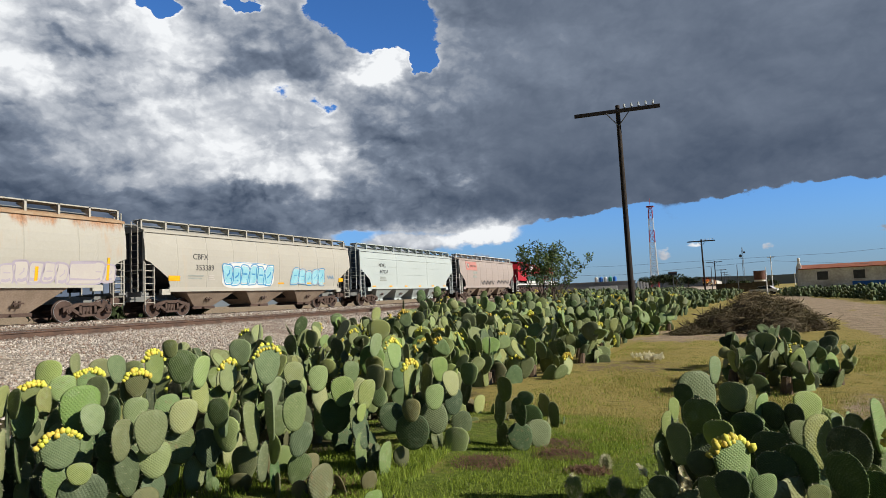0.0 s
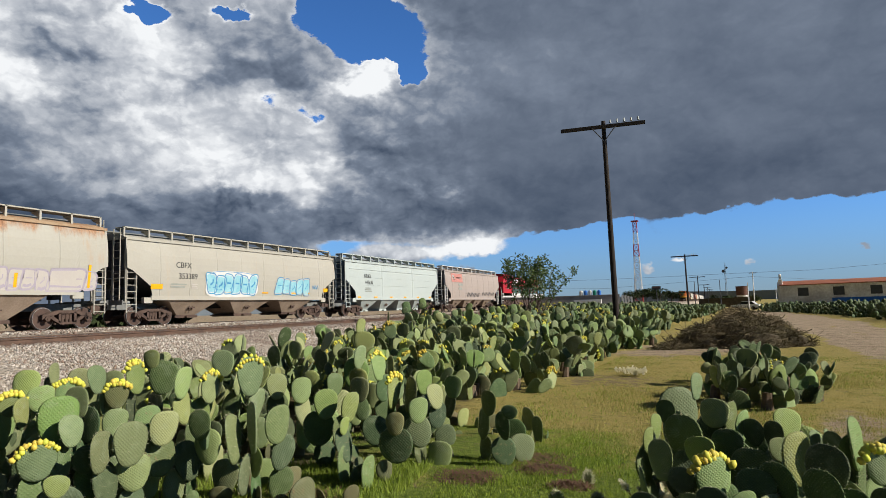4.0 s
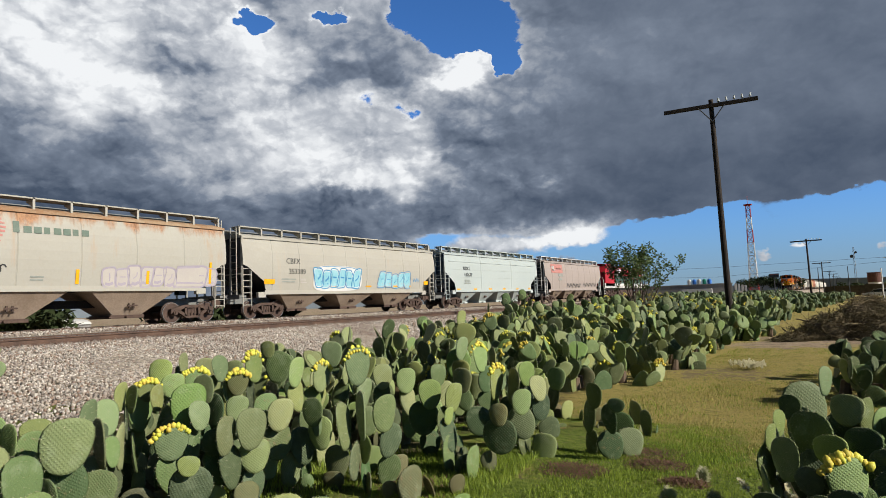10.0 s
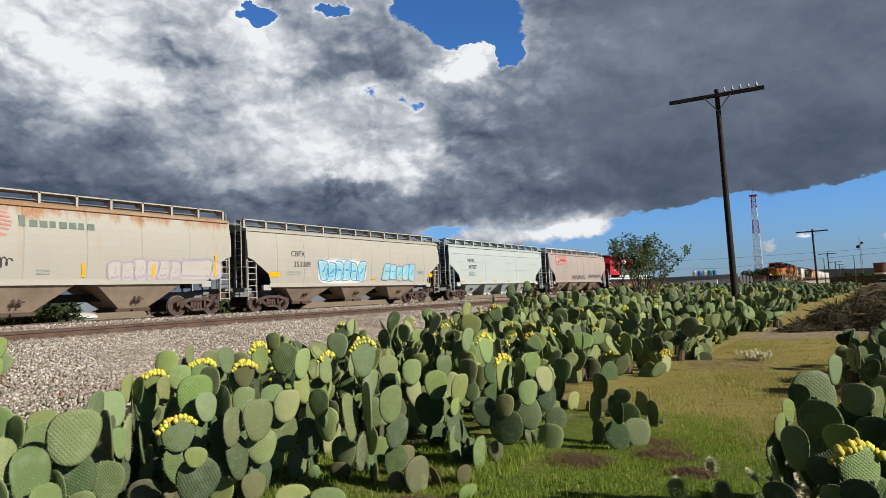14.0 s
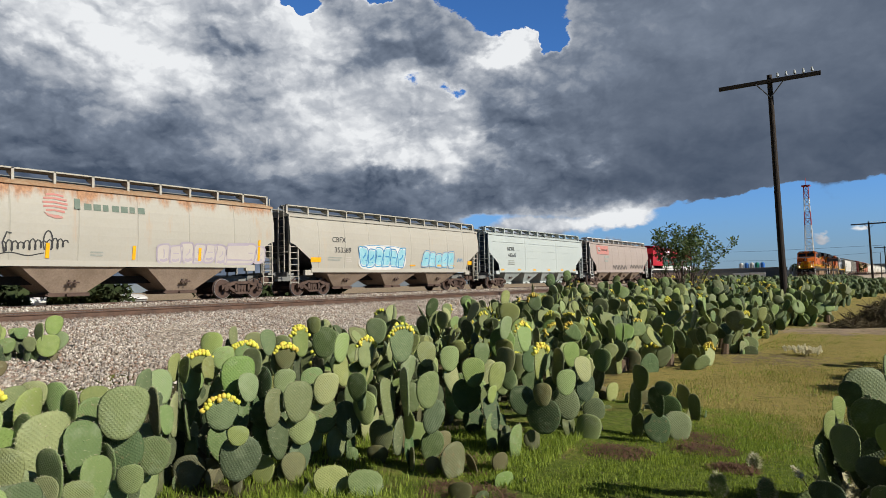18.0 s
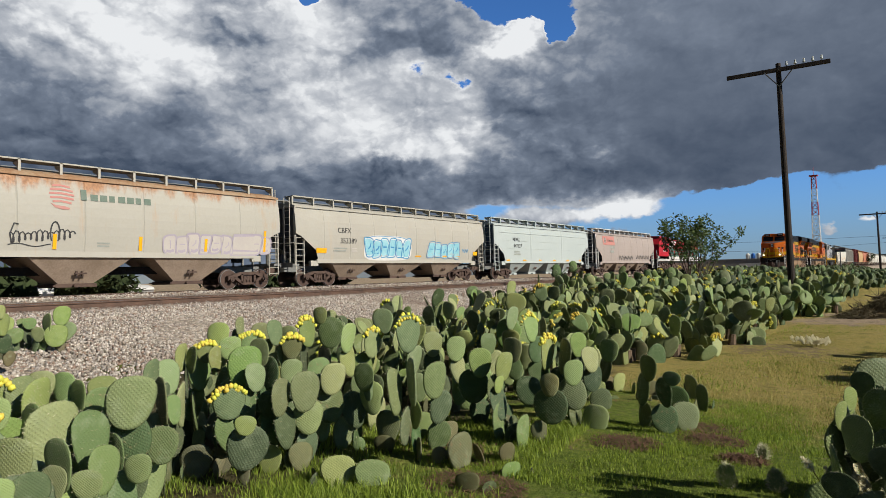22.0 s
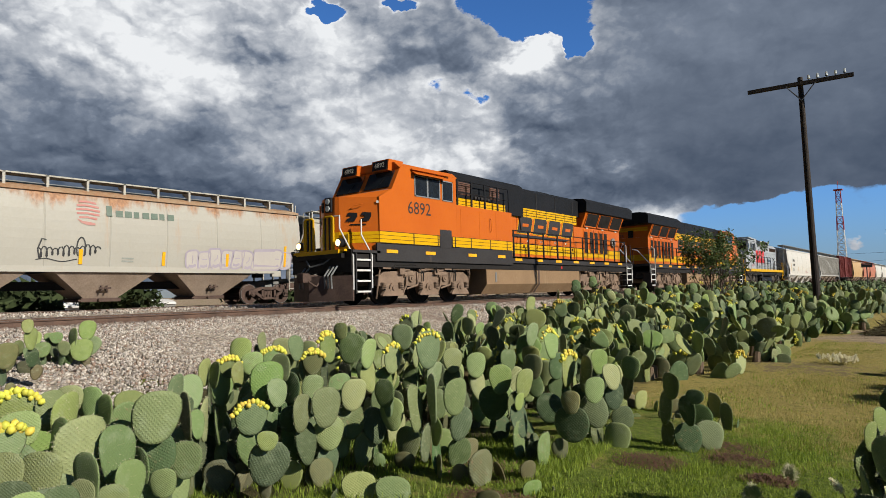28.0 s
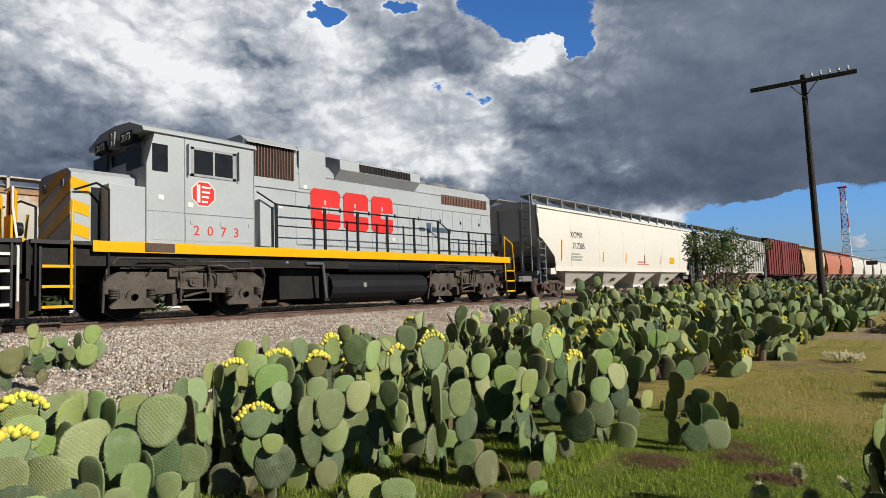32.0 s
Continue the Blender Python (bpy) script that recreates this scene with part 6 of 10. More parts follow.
            for ya in (4.5, 5.6):
                louvre(lo, 1.492, ya, ya + 0.6, 2.12, 2.44, 6, "orange", "box_vent", slat="salmon", other=s < 0)
            handrail(lo, s * 1.46, [4.3, 5.2, 6.1, 7.0], 2.5, 1.0, "locoblack", "upper_rail", False)
            louvre(lo, 1.07, 6.7, 7.5, 4.08, 4.52, 12, "mesh", "hood_vent", True, other=s < 0)
            louvre(lo, 1.07, 5.8, 6.4, 4.30, 4.50, 9, "mesh", "hood_vent", True, other=s < 0)
            for ya in (0.5, 1.75):
                louvre(lo, 1.503, ya, ya + 0.8, 2.08, 2.62, 8, "orange", "cab_vent", slat="yellow", other=s < 0)
    if louvred:
        louvre(lo, 1.19, 4.5, 5.4, 4.12, 4.60, 6, "rust_tank", slat="truck")
        louvre(lo, 1.19, 6.7, 7.4, 4.12, 4.60, 6, "rust_tank", slat="truck")
        part("vent_boxes", [bx(1.17, 1.24, y, y + 0.16, 4.0, 4.12) for y in np.arange(5.6, 6.5, 0.22)], "frame_grey", lo)
    # engine hood in its bands
    hw = 1.06
    y0, y1 = wide, 14.2
    part("hood", [bx(-hw, hw, y0, y1, 1.75, 3.60, 0.01)], "orange", lo)
    part("hood_roof", [ex([(-hw, 4.02), (hw, 4.02), (hw, 4.82), (0.84, 4.96), (-0.84, 4.96), (-hw, 4.82)], wide, 14.9, "y"), bx(-0.5, 0.5, 9.9, 10.7, 4.93, 5.06, 0.03), cy((0.5, 9.6, 5.04), (0.5, 10.0, 5.04), 0.07, 8), cy((0.3, 9.6, 5.04), (0.3, 9.95, 5.04), 0.06, 8), bx(-0.55, 0.55, 11.6, 12.7, 4.93, 5.08, 0.04)], "locoblack", lo)
    part("hood_band", [bx(-hw - 0.004, hw + 0.004, y0, y1 + 0.4, 3.58, 4.03)], "yellow", lo, "yellow band along the hood")
    for s in (-1, 1):
        xx = s * (hw + 0.009)
        part("band_line", [bx(xx - 0.004, xx + 0.004, y0, y1 + 0.4, z, z + 0.022) for z in (3.70, 3.82, 3.93)] + [bx(xx - 0.005, xx + 0.005, y0, 19.7, z, z + 0.02) for z in (2.10, 2.24)], "locoblack", lo)
        part("lower_band", [bx(xx - 0.007, xx + 0.001, y0 + 0.1, 14.2, 1.95, 2.42)] if s > 0 else [bx(xx - 0.001, xx + 0.007, y0 + 0.1, 14.2, 1.95, 2.42)], "yellow", lo, "yellow band at the foot of the hood")
        me = mesh_of("hood_door", [bx(-0.010, 0.010, 0.02, 0.86, 2.46, 3.54, 0.006), bx(-0.018, 0.018, 0.10, 0.16, 2.9, 3.1), bx(-0.016, 0.016, 0.70, 0.78, 2.6, 2.68), bx(-0.016, 0.016, 0.70, 0.78, 3.3, 3.38)], "orange")
        for k in range(7 if louvred else 11):
            part("hood_door", me, None, lo, at=pose(s * (hw + 0.004), 13.34 - k * 0.89, 0))
        lines = part("door_seam", [bx(xx - 0.004, xx + 0.004, 14.2 - k * 0.89 - 0.016, 14.2 - k * 0.89 + 0.004, 1.95, 4.0) for k in range(8 if louvred else 12)], "locoblack", lo)
        parts("roof_seam", [bx(xx - 0.004, xx + 0.004, 14.2 - k * 1.78 - 0.02, 14.2 - k * 1.78 + 0.02, 4.06, 4.80) for k in range(3 if louvred else 6)], "frame_grey", lo)
        # four bold slanting shapes with a yellow edge over a wedge-shaped bar; they lean towards the reading side
        fore = 8.9 if s > 0 else 14.3

        def leaning(pts, out, grow_by=0.0):
            mid_y, mid_z = sum(q for q, r in pts) / len(pts), sum(r for q, r in pts) / len(pts)
            ring = [(fore + s * (q + math.copysign(grow_by, q - mid_y)), r + math.copysign(grow_by, r - mid_z)) for q, r in pts]
            return ex(ring, xx + s * (out - 0.004), xx + s * out)
        slab = [(0.0, 2.88), (1.0, 2.88), (1.16, 2.98), (1.32, 3.50), (1.24, 3.62), (0.26, 3.62)]
        for k in range(4):
            one = [(q + 1.33 * k, r) for q, r in slab]
            block = part("emblem_block", [leaning(one, 0.016)], "frame_grey", lo, "slanting dark emblem block with a yellow edge")
            part("emblem_edge", [leaning(one, 0.011, 0.03)], "yellow", block)
            q0 = 1.33 * k + 0.34 * 0.3
            part("emblem_slot", [leaning([(q0 + 0.34, 3.18), (q0 + 0.84, 3.18), (q0 + 0.89, 3.32), (q0 + 0.39, 3.32)], 0.020)], "orange", block)
        part("emblem_bar", [leaning([(-0.75, 2.68), (4.3, 2.68), (4.9, 2.78), (-0.45, 2.82)], 0.016)], "frame_grey", lo, "dark wedge-shaped bar")
        handrail(lo, s * 1.46, [8.0, 9.2, 10.5, 11.8, 13.1, 14.4, 15.6, 16.9, 18.2, 19.6] if louvred else [7.2, 8.4, 9.6, 10.8, 12.0, 13.2, 14.4, 15.6, 16.9, 18.2, 19.6], 1.77, 1.12, "locoblack")
        part("cable_rod", [bend([(s * (hw + 0.03), 8.2, 4.4), (s * (hw + 0.05), 8.6, 4.2), (s * (hw + 0.05), 9.1, 3.5), (s * (hw + 0.05), 9.2, 3.0)], 0.02)], "locoblack", lo)
        for k, y in enumerate((9.4, 10.6, 11.9, 13.0, 14.0)):
            part("door_latch", [bx(min(s * (hw + 0.01), s * (hw + 0.045)), max(s * (hw + 0.01), s * (hw + 0.045)), y, y + 0.07, 2.22, 2.36, 0.01)], "yellow" if k % 2 else "frame_grey", lo)
            part("placard", [bx(min(s * (hw + 0.008), s * (hw + 0.014)), max(s * (hw + 0.008), s * (hw + 0.014)), y + 0.3, y + 0.46, 2.52, 2.60)], "whitepaint", lo, "small white notice")
        for y in (15.5, 17.4, 19.1):
            part("panel_notice", [bx(min(s * 1.10, s * 1.135), max(s * 1.10, s * 1.135), y, y + 0.22, 3.47, 3.54)], "whitepaint", lo)
    # radiator section with its overhanging roof
    part("radiator_body", [bx(-1.10, 1.10, 14.2, 19.75, 1.75, 3.50, 0.02), ex([(-1.10, 3.5), (1.10, 3.5), (1.42, 4.28), (-1.42, 4.28)], 15.0, 19.75, "y")], "orange", lo)
    part("radiator_roof", [ex([(-1.52, 4.30), (1.52, 4.30), (1.54, 4.78), (1.36, 4.95), (0.0, 5.02), (-1.36, 4.95), (-1.54, 4.78)], 14.85, 20.7, "y"), ex([(-1.40, 4.26), (1.40, 4.26), (1.52, 4.31), (-1.52, 4.31)], 14.9, 20.6, "y")], "locoblack", lo, "black overhanging radiator roof")
    parts("roof_hatch", [bx(-0.9, 0.9, ya, ya + 1.5, 4.98, 5.05, 0.02) for ya in (15.2, 17.0, 18.8)], "locoblack", lo)
    for s in (-1, 1):
        for ya, yb in ((15.25, 16.55), (16.75, 18.05), (18.25, 19.55)):
            grille = part("radiator_grille", [corrugated(1.162, s, ya, yb, 3.60, 4.22, 0.255)], "mesh", lo, "dark ribbed radiator screen")
            part("grille_frame", [bx(min(s * 1.12, s * 1.19), max(s * 1.12, s * 1.19), ya - 0.04, yb + 0.04, 3.55, 3.60), ex([(s * 1.14, 3.58), (s * 1.19, 3.58), (s * 1.445, 4.24), (s * 1.39, 4.24)], yb, yb + 0.05, "y"), ex([(s * 1.14, 3.58), (s * 1.19, 3.58), (s * 1.445, 4.24), (s * 1.39, 4.24)], ya - 0.05, ya, "y")], "orange", grille)
        for y in ((15.3, 15.95, 16.5, 17.1, 17.65) if louvred else (15.3, 15.95, 16.5, 17.1, 17.75, 18.4, 19.0)):
            door = part("panel_door", [bx(min(s * 1.10, s * 1.125), max(s * 1.10, s * 1.125), y - 0.07, y + 0.41, 1.98, 3.44, 0.006), bx(min(s * 1.12, s * 1.14), max(s * 1.12, s * 1.14), y + 0.1, y + 0.24, 3.36, 3.41)], "orange", lo)
            part("panel_louvre", [corrugated(1.128, s, y, y + 0.34, 2.2, 3.3, 0.0, 0.048)], "mesh", door, "dark ribbed louvre")
        part("lower_band_rear", [bx(s * 1.106 - 0.004, s * 1.106 + 0.004, 14.2, 19.74, 1.95, 2.42)] + [bx(s * 1.126 - 0.002, s * 1.126 + 0.002, 15.2, 19.4 if not louvred else 18.1, 2.0, 2.19)], "yellow", lo)
        if louvred:
            part("hose_reel", [cy((s * 1.1, 18.75, 2.85), (s * 1.2, 18.75, 2.85), 0.26, 18), cy((s * 1.2, 18.75, 2.85), (s * 1.26, 18.75, 2.85), 0.09, 10)], "end_grey", lo)
    part("rear_stripe", [bx(-1.11, 1.11, 19.752, 19.756, z, z + 0.11) for z in (2.02, 2.145, 2.27, 3.9, 4.03)], "yellow", lo)
    part("rear_headlight", [bx(-0.16, 0.16, 19.75, 19.84, 3.5, 3.95, 0.03), cy((0, 19.82, 3.62), (0, 19.86, 3.62), 0.09, 14), cy((0, 19.82, 3.83), (0, 19.86, 3.83), 0.09, 14)], "locoblack", lo)
    sign(number, 0.30, "frame_grey", lo, pose(0.78, 19.757, 3.62, 90, 0, 180), name="rear_number")
    parts("rear_rail", [bend([(x0, 20.55, 1.77), (x0, 20.55, 2.75), (x1, 20.55, 2.75), (x1, 20.55, 1.77)], 0.022) for x0, x1 in ((-1.4, -0.4), (0.4, 1.4))], "locoblack", lo)
    # fuel tank
    tank_x = [(-1.30, 1.25), (-1.42, 1.20), (-1.42, 0.62), (-1.10, 0.22), (1.10, 0.22), (1.42, 0.62), (1.42, 1.20), (1.30, 1.25)]
    if tanks:
        tk = part("fuel_tank", [ex(tank_x, 5.8, 7.2, "y"), ex(tank_x, 11.0, 13.6, "y"), ex([(-1.40, 0.68), (-1.42, 0.60), (-1.10, 0.22), (1.10, 0.22), (1.42, 0.60), (1.40, 0.68)], 7.2, 11.0, "y"), bx(-0.9, 0.9, 7.2, 11.0, 0.66, 1.25)], "tank_dust", lo)
        for s in (-1, 1):
            for ya in (7.4, 9.25):
                part("air_tank", [cy((s * 1.18, ya + 0.12, 0.95), (s * 1.18, ya + 1.42, 0.95), 0.265, 20), ball((s * 1.18, ya + 0.14, 0.95), 0.258, 2), ball((s * 1.18, ya + 1.40, 0.95), 0.258, 2)], "tank_dust", tk, smooth=False)
    else:
        tk = part("fuel_tank", [ex(tank_x, 6.0, 14.0, "y")], "tank_dust", lo, "dusty tan fuel tank")
        part("tank_strap", [ex([(x * 1.008, z) for x, z in tank_x], 10.0, 10.12, "y")], "truck", tk)
    part("sight_glass", [bx(1.42, 1.435, 6.6, 6.72, 0.7, 1.1)], "end_grey", tk)
    part("filler_cap", [cy((s * 1.38, y, 1.3), (s * 1.38, y, 1.42), 0.07, 10) for s in (-1, 1) for y in (12.2,)], "red", tk)
    part("pipework", [cy((s * 1.36, 0.0, 1.30), (s * 1.36, 5.9, 1.30), 0.03, 6) for s in (-1, 1)] + [cy((s * 1.36, 14.0, 1.36), (s * 1.36, 19.8, 1.36), 0.03, 6) for s in (-1, 1)] + [bx(s * 1.28 - 0.12, s * 1.28 + 0.12, y, y + 0.4, 1.16, 1.42, 0.02) for s in (-1, 1) for y in (0.2, 3.4, 14.7, 18.9)], "truck_dust", lo)
    wheels = loco_truck(lo, (0.75, 2.60, 4.40), "truck_dust") + loco_truck(lo, (15.0, 16.75, 18.45), "truck_dust")
    return lo, wheels


def grey_loco(label, number):
    """A four-axle road switcher in silver grey with a yellow sill and red block lettering shapes. y = 0 is the front of the nose."""
    lo = thing("diesel_locomotive", label, "locomotive", group="locomotives of the moving train")
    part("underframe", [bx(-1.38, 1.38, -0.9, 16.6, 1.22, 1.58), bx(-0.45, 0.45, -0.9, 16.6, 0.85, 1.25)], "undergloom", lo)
    part("deck", [bx(-1.5, 1.5, -0.95, 16.7, 1.66, 1.74)], "frame_grey", lo)
    for s in (-1, 1):
        part("side_sill", [bx(s * 1.5 - 0.03, s * 1.5 + 0.03, 0.2, 16.3, 1.52, 1.76)], "yellow", lo, "yellow sill along the deck")
        part("sill_patch", [bx(s * 1.532 - 0.003, s * 1.532 + 0.003, 1.3, 2.0, 1.54, 1.75)], "truck", lo, "rust-brown patch")
    # short high nose
    part("nose", [ex([(-0.98, 1.74), (0.98, 1.74), (0.98, 3.30), (0.78, 3.42), (-0.78, 3.42), (-0.98, 3.30)], -0.05, 1.45, "y")], "silver", lo)
    # warning stripes slanting across the nose end and its side
    part("nose_stripe", [ex([(-0.97, z), (0.97, z + 0.62), (0.97, z + 0.90), (-0.97, z + 0.28)], -0.062, -0.05, "y") for z in (1.75, 2.25)] + [ex([(-0.97, 2.75), (0.80, 3.30), (0.30, 3.40), (-0.97, 3.02)], -0.062, -0.05, "y")], "yellow", lo, "slanting yellow warning stripe")
    part("nose_side_stripe", [ex([(-0.05, z), (0.32, z - 0.12), (0.32, z + 0.14), (-0.05, z + 0.26)], 0.975, 0.99) for z in (1.95, 2.45, 2.95)], "yellow", lo)
    part("nose_lamp", [cy((0.55, -0.09, 3.1), (0.55, -0.04, 3.1), 0.11, 16), cy((-0.55, -0.09, 3.1), (-0.55, -0.04, 3.1), 0.11, 16)], "end_grey", lo)
    parts("battery_box", [bx(0.98, 1.45, 0.55, 1.45, 1.74, 3.05, 0.02), bx(-1.45, -0.98, 0.55, 1.45, 1.74, 3.05, 0.02)], "silver", lo)
    part("nose_recess", [bx(0.975, 1.0, 0.36, 0.60, 1.78, 3.0)], "locoblack", lo)
    # cab
    cab = part("cab", [ex([(1.35, 1.74), (4.2, 1.74), (4.2, 4.40), (1.55, 4.40), (1.35, 3.6)], -1.5, 1.5)], "silver", lo)
    part("cab_roof", [ex([(-1.56, 4.36), (1.56, 4.36), (1.50, 4.46), (0.85, 4.68), (0.0, 4.74), (-0.85, 4.68), (-1.50, 4.46)], 1.25, 4.25, "y")], "silver", cab)
    part("front_window", [bx(0.55, 1.36, 1.30, 1.345, 3.55, 4.12), bx(-1.36, -0.55, 1.30, 1.345, 3.55, 4.12), bx(-0.48, 0.48, 1.40, 1.46, 3.62, 4.10)], "glass", cab)
    part("number_board", [bx(0.40, 1.05, 1.22, 1.36, 4.18, 4.46, 0.02)], "locoblack", cab)
    part("number_board", [bx(-1.05, -0.40, 1.22, 1.36, 4.18, 4.46, 0.02)], "locoblack", cab)
    for x in (0.72, -0.72):
        sign(number, 0.25, "cream_ink", cab, pose(x, 1.215, 4.32, 90, 0, 0), name="board_number")
    part("headlight", [bx(-0.16, 0.16, 1.18, 1.36, 4.18, 4.58, 0.03), cy((0, 1.16, 4.28), (0, 1.19, 4.28), 0.08, 12), cy((0, 1.16, 4.48), (0, 1.19, 4.48), 0.08, 12)], "end_grey", cab)
    for s in (-1, 1):
        w = part("side_window", [bx(s * 1.5 - 0.012, s * 1.5 + 0.006, 2.5, 3.55, 3.50, 4.10) if s > 0 else bx(s * 1.5 - 0.006, s * 1.5 + 0.012, 2.5, 3.55, 3.50, 4.10)], "glass", cab, "dark sliding cab window")
        part("window_frame", [bx(s * 1.51 - 0.012, s * 1.51 + 0.012, a, b, c, d) for a, b, c, d in ((2.4, 3.65, 4.10, 4.16), (2.4, 3.65, 3.44, 3.50), (2.4, 2.5, 3.44, 4.16), (3.55, 3.65, 3.44, 4.16), (3.0, 3.05, 3.5, 4.1))], "steel", w)
        part("wind_deflector", [bx(s * 1.5 + s * 0.005 - 0.005, s * 1.62, 2.32, 2.36, 3.45, 4.2), bx(min(s * 1.51, s * 1.62), max(s * 1.51, s * 1.62), 3.68, 3.71, 3.45, 4.2)], "silver", w)
        part("door_glass", [bx(s * 1.5 - 0.006, s * 1.5 + 0.006, 1.48, 1.85, 3.45, 4.1)], "glass", cab)
        part("emblem_plate", [ex([(2.75 + 0.34 * math.cos(a), 3.02 + 0.34 * math.sin(a)) for a in [math.pi / 8 + k * math.pi / 4 for k in range(8)]], s * 1.5 - 0.006, s * 1.5 + 0.006)], "whitepaint", lo)
        part("emblem_face", [ex([(2.75 + 0.31 * math.cos(a), 3.02 + 0.31 * math.sin(a)) for a in [math.pi / 8 + k * math.pi / 4 for k in range(8)]], s * 1.5 - 0.010, s * 1.5 + 0.010)], "red", lo, "red octagonal emblem")
        part("emblem_marks", [bx(s * 1.511 - 0.003, s * 1.511 + 0.003, 2.57, 2.66, 2.80, 3.24)] + [bx(s * 1.511 - 0.003, s * 1.511 + 0.003, 2.70, 2.95 - 0.03 * k, 3.16 - 0.12 * k, 3.21 - 0.12 * k) for k in range(4)], "whitepaint", lo)
        part("compartment_door", [bx(s * 1.5 - 0.008, s * 1.5 + 0.008, 2.28, 4.12, 1.84, 2.42, 0.004), bx(s * 1.5 - 0.008, s * 1.5 + 0.008, 1.5, 2.2, 1.84, 2.5, 0.004)] + [bx(s * 1.51 - 0.012, s * 1.51 + 0.012, y, y + 0.06, 2.25, 2.35) for y in (2.4, 3.2, 4.0)], "silver", lo)
        flip = on_side(1.512, 3.1, 2.09) if s > 0 else Matrix.Rotation(math.pi, 4, "Z") @ on_side(1.512, -3.1, 2.09)
        sign("  ".join(number), 0.34, "red", lo, flip, "red road number", name="cab_number")
    # hood
    hw = 0.98
    part("hood", [ex([(-hw, 1.74), (hw, 1.74), (hw, 4.18), (0.72, 4.43), (-0.72, 4.43), (-hw, 4.18)], 4.2, 15.75, "y")], "silver", lo)
    part("equipment_rack", [ex([(-1.02, 3.5), (1.02, 3.5), (1.02, 4.78), (0.85, 4.90), (-0.85, 4.90), (-1.02, 4.78)], 4.2, 5.95, "y")], "silver", lo)
    louvre(lo, 1.022, 4.30, 5.85, 3.78, 4.72, 16, "mesh", "intake_grille", True, "rust_tank")
    part("grille_hood", [ex([(1.0, 4.80), (1.14, 4.70), (1.14, 4.67), (1.0, 4.74)], 4.22, 5.93, "y")], "silver", lo)
    parts("blower_duct", [ex([(-1.0, 3.6), (1.0, 3.6), (1.0, 4.74), (0.9, 4.84), (-0.9, 4.84), (-1.0, 4.74)], 6.05, 7.05, "y"), bx(0.98, 1.3, 4.5, 5.0, 1.8, 3.1, 0.03)], "silver", lo)
    part("dynamic_brake_hood", [ex([(-0.9, 4.1), (0.98, 4.02), (1.28, 4.30), (1.26, 4.60), (0.7, 4.78), (-0.7, 4.78), (-1.26, 4.60), (-1.28, 4.30)], 7.4, 11.1, "y")], "silver", lo)
    louvre(lo, 1.272, 8.2, 10.6, 4.31, 4.56, 18, "mesh", "brake_grille", True)
    louvre(lo, 0.985, 12.6, 15.5, 3.72, 4.08, 30, "rust_tank", "radiator_grille", True, "truck")
    parts("roof_fan", [cy((0, y, 4.40), (0, y, 4.58), 0.62, 24) for y in (11.9, 13.2, 14.6)] + [cy((0, y, 4.58), (0, y, 4.62), 0.5, 20) for y in (11.9, 13.2, 14.6)], "end_grey", lo)
    for s in (-1, 1):
        me = mesh_of("hood_door", [bx(-0.010, 0.010, 0.02, 0.60, 1.95, 3.45, 0.006), bx(-0.02, 0.02, 0.46, 0.53, 3.18, 3.32), bx(-0.02, 0.02, 0.46, 0.53, 2.05, 2.18)], "silver")
        for k in range(16):
            part("hood_door", me, None, lo, at=pose(s * (hw + 0.004), 5.9 + k * 0.61, 0))
        x = s * (hw + 0.02)
        for ya, yb in ((6.45, 7.6), (7.75, 8.8), (8.95, 9.95)):
            part("emblem_block", [ex([(ya, 2.56), (ya + 0.11, 2.45), (yb - 0.11, 2.45), (yb, 2.56), (yb, 2.92), (ya, 2.92)], x - 0.004, x + 0.004), ex([(ya, 3.12), (yb, 3.12), (yb, 3.55), (yb - 0.11, 3.66), (ya + 0.11, 3.66), (ya, 3.55)], x - 0.004, x + 0.004), bx(x - 0.004, x + 0.004, ya, ya + 0.42, 2.92, 3.12)], "red", lo, "large red emblem block")
        part("small_emblem", [bx(x - 0.004, x + 0.004, 11.3, 11.6, 2.62, 2.76), bx(x - 0.004, x + 0.004, 11.7, 11.95, 2.58, 2.95), bx(x - 0.004, x + 0.004, 12.0, 13.1, 2.62, 2.80)], "navy", lo)
        handrail(lo, s * 1.46, [4.9, 6.6, 7.9, 9.2, 10.5, 11.8], 1.74, 1.22, "locoblack")
        handrail(lo, s * 1.46, [12.4, 13.6, 14.7, 15.8], 1.74, 0.92, "locoblack")
        part("handrail_slope", [cy((s * 1.46, 4.3, 3.25), (s * 1.46, 4.9, 2.96), 0.024, 6), cy((s * 1.46, 11.8, 2.96), (s * 1.46, 12.4, 2.66), 0.024, 6)], "locoblack", lo)
        parts("front_handrail", [bend([(s * 1.46, 0.55, 1.0), (s * 1.46, 0.55, 2.9), (s * 1.3, 0.35, 3.05), (s * 1.05, 0.0, 2.9)], 0.024), bend([(s * 1.46, -0.85, 0.6), (s * 1.44, -0.85, 2.4), (s * 0.7, -0.9, 2.6), (s * 0.4, -0.9, 2.6)], 0.024)], "locoblack", lo)
        parts("warning_rail", [bend([(s * 1.48, -0.2, 0.5), (s * 1.48, -0.2, 1.7), (s * 1.40, -0.15, 2.6)], 0.028)], "yellow", lo, "yellow and black grab rail")
        steps(lo, -0.45, -1, s * 1.48, "frame_grey", 3, 0.35, 1.6, "yellow")
        steps(lo, 16.35, 1, s * 1.48, "frame_grey", 3, 0.35, 1.6, "yellow")
